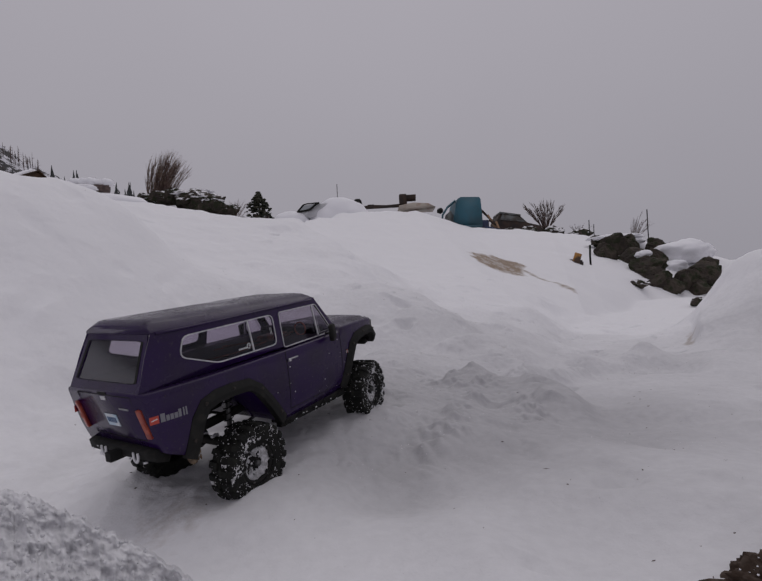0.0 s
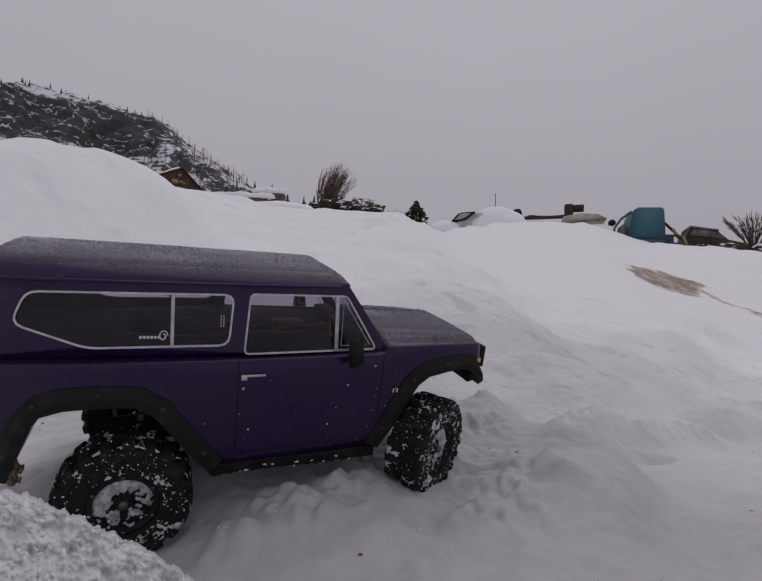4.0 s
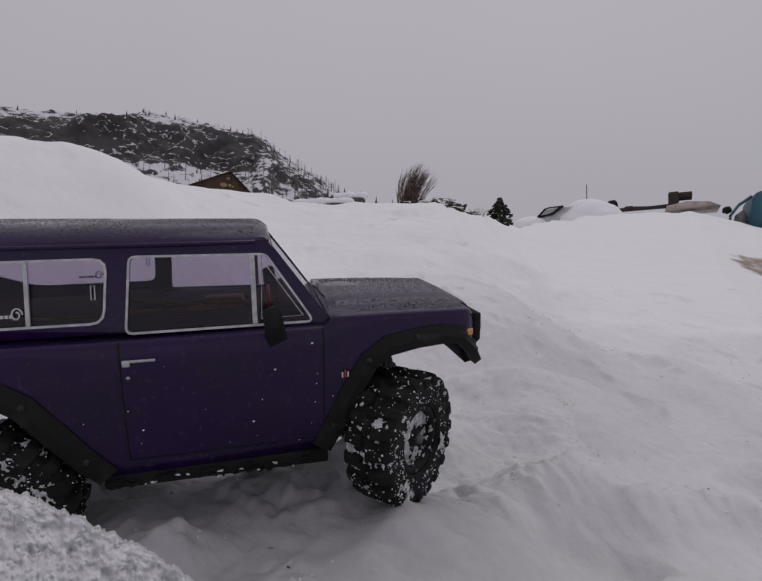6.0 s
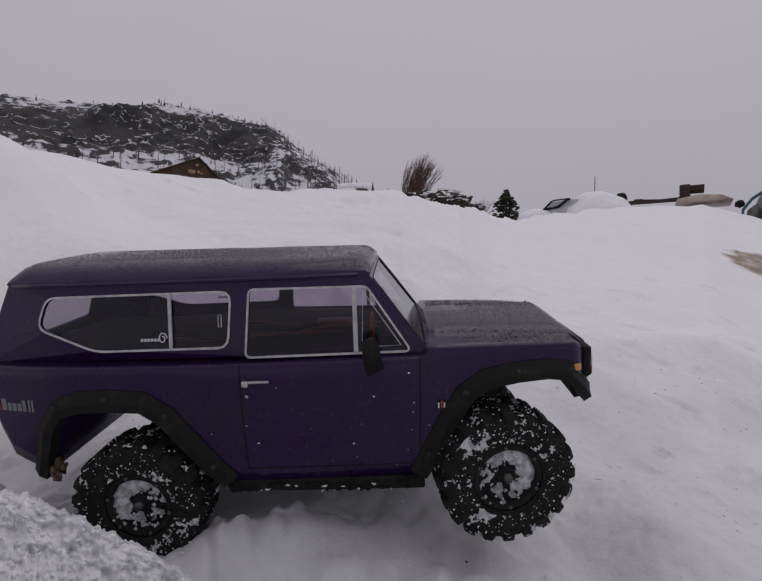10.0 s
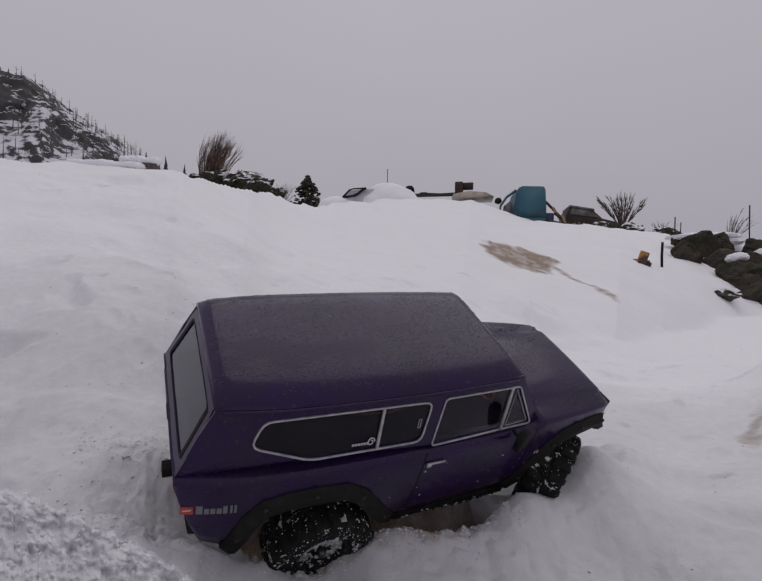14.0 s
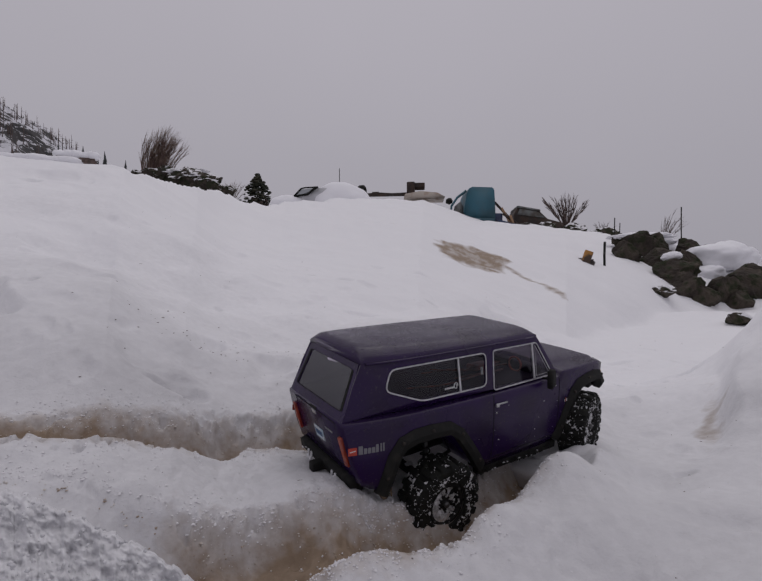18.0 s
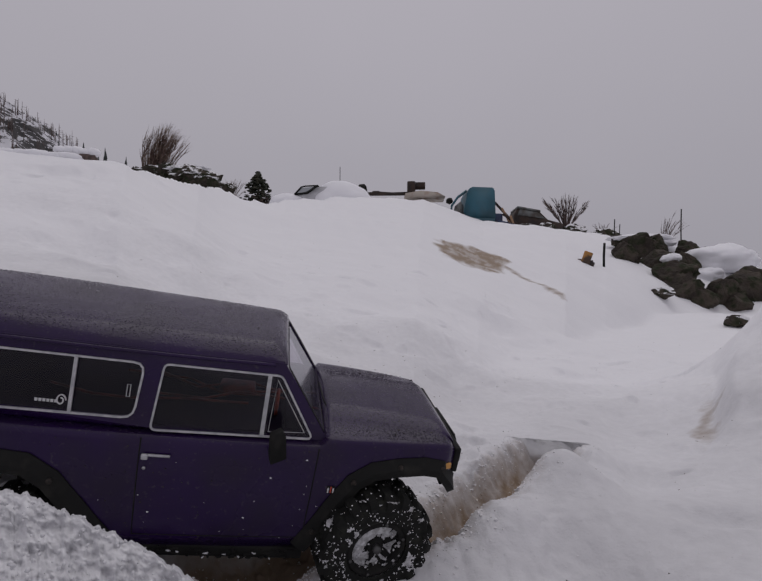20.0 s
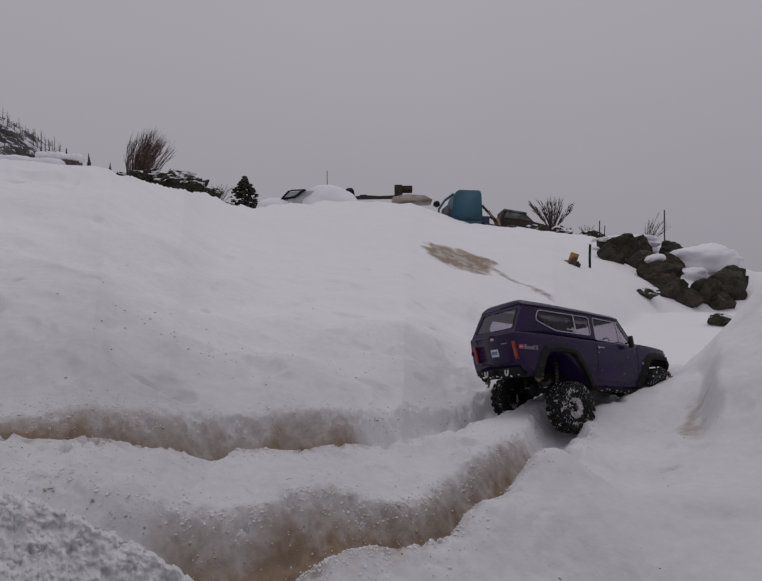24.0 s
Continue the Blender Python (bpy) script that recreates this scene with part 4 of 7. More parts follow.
        box(bm, 0.1078, y - 0.0008, 0.0762, 0.1092, y + 0.0008, 0.0832, 0.0003)
        part("badge_centre", bm, DECAL_RED, bd, m=LEAN)
        for x0 in (0.1052, 0.1102):
            bm = bmesh.new()
            box(bm, x0, y - 0.0008, 0.0762, x0 + 0.0014, y + 0.0008, 0.0815, 0.0003)
            part("badge_bar", bm, DECAL_WHITE, bd, m=LEAN)
        bm = bmesh.new()
        y = s * (half_width(0.231, 0.104) + 0.0005)
        box(bm, 0.2255, y - 0.001, 0.1015, 0.2355, y + 0.0012, 0.108, 0.0006, m=Matrix.Translation((0.2305, y, 0)) @ Matrix.Rotation(s * radians(-20), 4, "Z") @ Matrix.Translation((-0.2305, -y, 0)))
        part("side_marker", bm, AMBER, truck, "amber side marker lens", m=LEAN)
        # rear emblem: red block with white slash, and a row of grey bars
        bm = bmesh.new()
        q = lambda x, z, l: Vector((x, s * (half_width(x, z) + l), z))
        loft(bm, [[q(-0.331, 0.083, 0), q(-0.319, 0.083, 0), q(-0.319, 0.0925, 0), q(-0.331, 0.0925, 0)], [q(-0.331, 0.083, 0.0006), q(-0.319, 0.083, 0.0006), q(-0.319, 0.0925, 0.0006), q(-0.331, 0.0925, 0.0006)]])
        em = part("side_emblem", bm, DECAL_RED, truck, "red emblem with a pale slash", smooth=False, m=LEAN)
        bm = bmesh.new()
        loft(bm, [[q(-0.329, 0.0868, 0.0005), q(-0.321, 0.0882, 0.0005), q(-0.321, 0.0894, 0.0005), q(-0.329, 0.088, 0.0005)], [q(-0.329, 0.0868, 0.001), q(-0.321, 0.0882, 0.001), q(-0.321, 0.0894, 0.001), q(-0.329, 0.088, 0.001)]])
        part("emblem_slash", bm, DECAL_WHITE, em, smooth=False, m=LEAN)
        for k, (w, h) in enumerate(((0.006, 0.0105), (0.0045, 0.007), (0.0045, 0.007), (0.0048, 0.007), (0.004, 0.010), (0.0022, 0.0105), (0.0022, 0.0105))):
            x0 = -0.3165 + sum((0.0076, 0.0058, 0.0058, 0.006, 0.0066, 0.004)[:k])
            bm = bmesh.new()
            loft(bm, [[q(x0, 0.083, 0), q(x0 + w, 0.083, 0), q(x0 + w, 0.083 + h, 0), q(x0, 0.083 + h, 0)], [q(x0, 0.083, 0.0005), q(x0 + w, 0.083, 0.0005), q(x0 + w, 0.083 + h, 0.0005), q(x0, 0.083 + h, 0.0005)]])
            part("script_bar", bm, DECAL_GREY, truck, smooth=False, m=LEAN)
        # tail lamp, upright, at the rear corner
        bm = bmesh.new()
        box(bm, -0.003, -0.005, -0.021, 0.002, 0.005, 0.021, 0.0015, m=Matrix.Translation((-0.3275, s * 0.0775, 0.082)) @ Matrix.Rotation(radians(-17), 4, "Y") @ Matrix.Rotation(s * radians(-8), 4, "Z"))
        tl = part("tail_lamp", bm, TAIL, truck, "upright red and orange tail lamp", m=LEAN)
        bm = bmesh.new()
        box(bm, -0.0036, -0.004, -0.006, 0.001, 0.004, 0.002, 0.001, m=Matrix.Translation((-0.3275, s * 0.0775, 0.082)) @ Matrix.Rotation(radians(-17), 4, "Y"))
        part("lamp_band", bm, ORANGE, tl, m=LEAN)
        # shackle on the rear bumper
        bm = bmesh.new()
        tube(bm, [(-0.325 + 0.0, s * 0.040 + 0.0055 * math.cos(a), 0.036 - 0.009 * math.sin(a)) for a in np.linspace(-0.4, math.pi + 0.4, 12)], 0.0020, 6)
        part("shackle", bm, DECAL_WHITE, truck, "pale metal shackle", m=LEAN)
    # tailgate: recessed panel line, plate, emblem bar, handle
    def rear(y, z, l=0.0):
        return Vector((float(np.interp(z, [0.041, 0.066, 0.095, 0.118, 0.1245], [-0.312, -0.322, -0.331, -0.337, -0.3372])) - l, y, z))
    for name, mat, y0, z0, y1, z1, lab in (("number_plate", PLATE, -0.014, 0.072, 0.014, 0.089, "pale blue plate with unreadable bars"), ("tailgate_emblem", CHROME, -0.006, 0.1105, 0.006, 0.1165, "tiny silver emblem"),
                                           ("tailgate_script", DECAL_GREY, -0.052, 0.098, -0.030, 0.1005, "small grey script bar"), ("tailgate_latch", BLACK, -0.010, 0.1195, 0.010, 0.1225, "")):
        bm = bmesh.new()
        loft(bm, [[rear(y0, z0, -0.002), rear(y1, z0, -0.002), rear(y1, z1, -0.002), rear(y0, z1, -0.002)], [rear(y0, z0, 0.0012), rear(y1, z0, 0.0012), rear(y1, z1, 0.0012), rear(y0, z1, 0.0012)]])
        p = part(name, bm, mat, truck, lab, smooth=False, m=LEAN)
        if name == "number_plate":
            for k in range(5):
                bm = bmesh.new()
                yy = -0.010 + 0.0045 * k
                loft(bm, [[rear(yy, 0.077, 0.001), rear(yy + 0.0028, 0.077, 0.001), rear(yy + 0.0028, 0.0845, 0.001), rear(yy, 0.0845, 0.001)], [rear(yy, 0.077, 0.0018), rear(yy + 0.0028, 0.077, 0.0018), rear(yy + 0.0028, 0.0845, 0.0018), rear(yy, 0.0845, 0.0018)]])
                part("plate_bar", bm, NAVY_INK, p, smooth=False, m=LEAN)
    bm = bmesh.new()
    ribbon(bm, [(-0.062, 0.056), (-0.066, 0.118), (0.066, 0.118), (0.062, 0.056)], lambda y, z, l=0.0: rear(y, z, l), 0.0012, 0.0005)
    part("tailgate_seam", bm, BLACK, truck, smooth=False, m=LEAN)
    # bumpers
    bm = bmesh.new()
    loft(bm, [[(-0.312, y, 0.046), (-0.326 + 0.12 * abs(y) ** 1.5, y, 0.043), (-0.324 + 0.12 * abs(y) ** 1.5, y, 0.031), (-0.302, y, 0.025), (-0.294, y, 0.038)] for y in np.linspace(-0.082, 0.082, 9)])
    rb = part("rear_bumper", bm, BLACK, truck, "black rear bumper caked with slush", m=LEAN)
    bm = bmesh.new()
    for k in range(22):
        lump(bm, (random.uniform(-0.326, -0.310), random.uniform(-0.080, 0.080), random.uniform(0.024, 0.036)), [random.uniform(0.001, 0.0035), 0.003, 0.0018], k, 1, 0.7)
    tagged(part("slush", bm, SNOWBIT, rb, m=LEAN), kind="stuff")
    bm = bmesh.new()
    loft(bm, [[(0.240 - 0.12 * abs(y) ** 1.5, y, 0.080), (0.256 - 0.12 * abs(y) ** 1.5, y, 0.078), (0.257 - 0.12 * abs(y) ** 1.5, y, 0.066), (0.242 - 0.12 * abs(y) ** 1.5, y, 0.062)] for y in np.linspace(-0.062, 0.062, 9)])
    fb = part("front_bumper", bm, BLACK, truck, "black front bumper with a hoop guard", m=LEAN)
    bm = bmesh.new()
    tube(bm, [(0.250, -0.040, 0.070), (0.262, -0.040, 0.080), (0.262, -0.039, 0.094), (0.255, -0.034, 0.112), (0.254, 0.034, 0.112), (0.262, 0.039, 0.094), (0.262, 0.040, 0.080), (0.250, 0.040, 0.070)], 0.0027, 8)
    part("hoop_guard", bm, BLACK, fb, m=LEAN)
    # tow hitch below the rear bumper
    bm = bmesh.new()
    box(bm, -0.343, -0.007, 0.028, -0.315, 0.007, 0.041, 0.0015)
    part("tow_hitch", bm, BLACK, rb, m=LEAN)
    # grille and headlamps
    bm = bmesh.new()
    box(bm, 0.240, -0.082, 0.092, 0.2475, 0.082, 0.121, 0.002)
    gr = part("grille", bm, BLACK, truck, "black slotted grille", m=LEAN)
    for k in range(9):
        bm = bmesh.new()
        y = -0.044 + 0.011 * k
        box(bm, 0.2465, y - 0.003, 0.096, 0.2490, y + 0.003, 0.117, 0.0005)
        part("grille_slat", bm, STEEL, gr, m=LEAN)
    for s in (-1, 1):
        bm = bmesh.new()
        disc(bm, (0.2480, s * 0.066, 0.1065), (1, 0, 0), 0.011, 0.004, 20)
        part("headlamp", bm, CHROME, gr, m=LEAN)
    # wiper on the cowl and hood seams
    bm = bmesh.new()
    tube(bm, [(0.104, -0.055, 0.1365), (0.098, -0.03, 0.138), (0.095, 0.02, 0.139)], 0.0009, 5)
    part("wiper", bm, BLACK, truck, m=LEAN)
    # exhaust hanger and mud at the rear arches
    for s in (-1, 1):
        bm = bmesh.new()
        for k in range(26):
            r = random.uniform(0.0012, 0.0042)
            lump(bm, (-0.272 + random.gauss(0, 0.0028), s * (0.097 + random.uniform(-0.008, 0.008)), 0.026 + random.gauss(0, 0.0055)), (r, r, r * random.uniform(0.8, 1.8)), 40 + k, 2, 0.9, 2.2)
        part("mud_clod", bm, MUD, truck, "brown mud packed behind the rear arch", m=LEAN)
    # grit on the roof, hood and sides
    bm = bmesh.new()
    for k in range(300):
        if k < 130:
            x, y = random.uniform(-0.29, 0.03), random.uniform(-0.08, 0.08)
            z = ROOF_Z + 0.0105 * (1 - abs(y / 0.09) ** 5)
        else:
            x, y = random.uniform(0.105, 0.23), random.uniform(-0.085, 0.085)
            z = body_top(x) + (0.004 if abs(y) < 0.06 else 0.0015)
        r = random.choice([0.0003, 0.0004, 0.0005, 0.0007, 0.0012])
        lump(bm, (x, y, z), (r * 1.6, r * 1.2, r), k, 1)
    for k in range(420):
        x, z = random.uniform(-0.32, 0.235), 0.015 + 0.105 * random.random() ** 1.4
        ub = float(np.interp(x, [u[0] for u in UNDER], [u[1] for u in UNDER]))
        if z < ub + 0.003:
            continue
        r = random.choice([0.00025, 0.0003, 0.0004, 0.0006])
        q = random.choice((-1, -1, 1))
        lump(bm, (x, q * (half_width(x, z) + 0.0002), z), (r * random.uniform(0.8, 2.0), r * 0.5, r * random.uniform(0.8, 2.0)), k, 1)
    tagged(part("grit", bm, GRIT, truck, "specks of dark grit", m=LEAN), kind="stuff")
    bm = bmesh.new()
    for k in range(40):
        x, z = random.uniform(-0.30, 0.22), 0.015 + 0.10 * random.random() ** 2
        ub = float(np.interp(x, [u[0] for u in UNDER], [u[1] for u in UNDER]))
        if z < ub + 0.005:
            continue
        r = random.choice([0.0003, 0.0004, 0.0005, 0.0009])
        lump(bm, (x, -half_width(x, z) - 0.0003, z), (r * 1.3, r * 0.7, r), k, 1)
    tagged(part("snow_specks", bm, SNOWBIT, truck, "specks of thrown snow", m=LEAN), kind="stuff")


def build_beads(truck):
    """Rain beads standing on the roof and hood, with bare streaks between where the water ran together."""
    rng = np.random.RandomState(8)
    for name, n, x0, x1, half in (("roof", 11000, -0.300, 0.046, 0.083), ("hood", 9000, 0.104, 0.228, 0.094)):
        x, y = rng.uniform(x0, x1, n), rng.uniform(-half, half, n)
        run = value_noise(x * 11 + 3, y * 26) + 0.5 * value_noise(x * 23, y * 47 + 9)
        keep = run < (0.42 if name == "roof" else 0.75)
        x, y = x[keep], y[keep]
        r = 0.00022 + 0.00050 * rng.random_sample(len(x)) ** 2.5
        if name == "roof":
            u = (x + 0.3035) / 0.351
            fall = 0.008 * np.clip((0.045 - u) / 0.045, 0, 1) ** 2 + 0.009 * np.clip((u - 0.955) / 0.045, 0, 1) ** 2
            w = np.array([side_y(max(q, -0.301), ROOF_Z) for q in x]) + 0.0012
            inside = np.abs(y) < w * 0.97
            z = ROOF_Z - 0.002 + (0.0125 + 0.005 * (1 - u) - fall) * (1 - np.abs(y / w) ** 7)
        else:
            inside = np.abs(y) < np.array([half_width(q, 0.12) - 0.005 for q in x])
            top = np.array([body_top(q) for q in x])
            a = np.abs(y)
            z = top + np.interp(a, [0, 0.03, 0.064, 0.068, 0.085, 0.10], [0.0059, 0.0055, 0.0045, 0.0025, 0.0011, 0.0])
        x, y, z, r = x[inside], y[inside], z[inside], r[inside]
        ang = np.arange(6) * math.pi / 3
        dome = np.vstack([np.stack([np.cos(ang), np.sin(ang), 0 * ang - 0.15], -1), np.stack([0.72 * np.cos(ang + 0.5), 0.72 * np.sin(ang + 0.5), 0 * ang + 0.42], -1), [[0, 0, 0.62]]])
        v = dome[None] * r[:, None, None] * np.stack([rng.uniform(0.8, 1.4, len(x)), rng.uniform(0.8, 1.2, len(x)), np.ones(len(x))], -1)[:, None]
        v = v + np.stack([x, y, z], -1)[:, None]
        tri = np.array([(i, (i + 1) % 6, 6 + i) for i in range(6)] + [((i + 1) % 6, 6 + (i + 1) % 6, 6 + i) for i in range(6)] + [(6 + i, 6 + (i + 1) % 6, 12) for i in range(6)])
        faces = (tri[None] + 13 * np.arange(len(x))[:, None, None]).reshape(-1, 3)
        me = bpy.data.meshes.new("meltwater")
        me.from_pydata((v.reshape(-1, 3) @ np.array(LEAN.to_3x3()).T).tolist(), [], faces.tolist())
        co = np.empty(len(me.vertices) * 3, np.float32)
        me.vertices.foreach_get("co", co)
        co[0::3] += 0.075 * np.clip(co[0::3] - 0.10, 0, None)
        me.vertices.foreach_set("co", co)
        me.materials.append(BEAD)
        me.shade_smooth()
        me.update()
        ob = new("meltwater", me)
        ob.parent = truck
        tagged(ob, "beads of meltwater standing on the " + name, kind="stuff")


def build_interior(truck):
    bm = bmesh.new()
    box(bm, -0.318, -0.088, 0.110, 0.088, 0.088, 0.1270, 0.001)
    tray = part("interior_tray", bm, INTERIOR, truck, "black interior tray", m=LEAN)
    bm = bmesh.new()
    box(bm, 0.055, -0.078, 0.120, 0.078, 0.078, 0.140, 0.005)
    part("dashboard", bm, INTERIOR, tray, m=LEAN)
    bm = bmesh.new()
    tube(bm, [(0.045 + 0.0, -0.045 + 0.014 * math.cos(a), 0.139 + 0.013 * math.sin(a)) for a in np.linspace(0, 2 * math.pi, 17)], 0.0018, 6)
    part("steering_wheel", bm, ORANGE, tray, "orange steering wheel", m=LEAN)
    bm = bmesh.new()
    rng = random.Random(5)
    for k in range(4):
        a, b = rng.uniform(-0.06, 0.05), rng.uniform(-0.25, -0.05)
        pts = [(b + 0.05 * j + rng.uniform(-0.012, 0.012), a + rng.uniform(-0.018, 0.018), 0.128 + rng.uniform(0.0, 0.006)) for j in range(5)]
        tube(bm, pts, 0.0014, 5)
    box(bm, -0.02, -0.012, 0.124, 0.02, 0.014, 0.136, 0.004)
    part("wiring", bm, WIRE, tray, "tangle of orange-red wires", m=LEAN)


def build_chassis(truck):
    bm = bmesh.new()
    for s in (-1, 1):
        box(bm, -0.205, s * 0.032 - 0.004, 0.028, 0.165, s * 0.032 + 0.004, 0.042, 0.001)
    box(bm, -0.04, -0.03, 0.004, 0.05, 0.03, 0.03, 0.004)
    part("chassis_frame", bm, BLACK, truck, "black chassis rails and skid plate")
    bm = bmesh.new()
    box(bm, -0.09, -0.095, 0.02, 0.085, 0.095, 0.112, 0.004)
    part("underfloor", bm, INTERIOR, truck)
    for x, nm in ((-0.178, "rear_axle"), (0.164, "front_axle")):
        bm = bmesh.new()
        tube(bm, [(x, -0.092, 0.0), (x, -0.03, 0.0), (x, 0.03, 0.0), (x, 0.092, 0.0)], 0.0075, 8)
        lump(bm, (x, 0.012, 0.0), (0.017, 0.016, 0.017), 5, 2, 0.05)
        ax = part(nm, bm, BLACK, truck, "black axle housing with snow on it")
        bm = bmesh.new()
        for k in range(9):
            lump(bm, (x + random.uniform(-0.006, 0.006), random.uniform(-0.07, 0.07), 0.006), (0.006, 0.007, 0.004), k, 1)
        tagged(part("axle_snow", bm, SNOWBIT, ax), kind="stuff")
        for s in (-1, 1):
            d = 0.022 if x < 0 else -0.012
            bm = bmesh.new()
            tube(bm, [(x + d * 0.3, s * 0.060, 0.0), (x + d, s * 0.050, 0.088)], 0.0042, 8)
            sh = part("shock", bm, STEEL, truck, "coil-over shock absorber", )
            bm = bmesh.new()
            pts = [(x + d * (0.3 + 0.7 * u) + 0.0075 * math.cos(u * 44), s * (0.060 - 0.010 * u) + 0.0075 * math.sin(u * 44), 0.012 + 0.066 * u) for u in np.linspace(0, 1, 80)]
            tube(bm, pts, 0.0011, 4)
            part("spring", bm, BLACK, sh)
            bm = bmesh.new()
            tube(bm, [(x, s * 0.040, -0.004), (x + (0.13 if x < 0 else -0.13), s * 0.026, 0.012)], 0.003, 6)
            part("suspension_link", bm, STEEL, truck)


def tyre_mesh():
    """One moulded tyre: a carcass whose tread and shoulders rise into staggered, chamfered lugs."""
    bm = bmesh.new()
    prof = [(0.0325, -0.0200), (0.0360, -0.0222), (0.0410, -0.0228), (0.0450, -0.0231), (0.0485, -0.0233), (0.0490, -0.0234), (0.0530, -0.0233), (0.0560, -0.0226), (0.0578, -0.0208), (0.0585, -0.0185)]
    prof += [(0.0588, y) for y in (-0.0150, -0.0125, -0.0120, -0.0070, -0.0045, -0.0040, -0.0015, 0.0015, 0.0040, 0.0045, 0.0070, 0.0120, 0.0125, 0.0150)]
    prof += [(r, -y) for r, y in reversed(prof[:10])]
    n, lugs = 264, 20

    def block(u, at, half):
        """1 on a lug, 0 in the groove, with a narrow flank."""
        d = abs((u - at + 0.5) % 1.0 - 0.5)
        return min(max((half - d) / 0.035, 0.0), 1.0)

    rings = []
    for k in range(n):
        a = 2 * math.pi * k / n
        ring = []
        for r, y in prof:
            u = lugs * k / n + (0.5 if y > 0 else 0.0)
            skew = 4.5 * abs(y)
            if abs(y) < 0.0042 and r > 0.058:
                rise, out = 0.0042 * block(u * 0.5 + (0.25 if y > 0 else 0.0), 0.3 + 14 * y, 0.20), 0.0
            elif r > 0.0575:
                long = 0.30 if int(u) % 2 else 0.27
                rise, out = 0.0046 * block(u, 0.5 + skew, long) * (0.0 if 0.0121 < abs(y) < 0.0124 else 1.0), 0.0009 * block(u, 0.5 + skew, long) * (1 if abs(y) > 0.018 else 0)
            elif r > 0.0487:
                reach = 0.26 if int(u) % 2 else (0.26 if r > 0.0525 else 0.0)
                rise, out = 0.0012 * block(u, 0.6, reach), 0.0021 * block(u, 0.6, reach)
            else:
                rise, out = 0.0, 0.0
            q = r + rise
            ring.append((q * math.cos(a), y + (out if y > 0 else -out), -q * math.sin(a)))
        rings.append(ring)
    rings.append(rings[0])
    loft(bm, rings, close=False, caps=False)
    bmesh.ops.remove_doubles(bm, verts=bm.verts, dist=1e-6)
    bmesh.ops.recalc_face_normals(bm, faces=bm.faces)
    return bm


def rim_mesh(s):
    bm = bmesh.new()
    n = 32
    prof = [(0.0335, -0.019 * s), (0.0335, 0.017 * s), (0.0320, 0.0195 * s), (0.0270, 0.0195 * s), (0.0262, 0.012 * s), (0.010, 0.009 * s), (0.0085, 0.015 * s), (0.0, 0.0155 * s)]
    loft(bm, [[(r * math.cos(2 * math.pi * k / n), y, r * math.sin(2 * math.pi * k / n)) for r, y in prof] for k in range(n + 1)], close=False)
    bmesh.ops.remove_doubles(bm, verts=bm.verts, dist=1e-6)
    return bm


WHEELS = {}


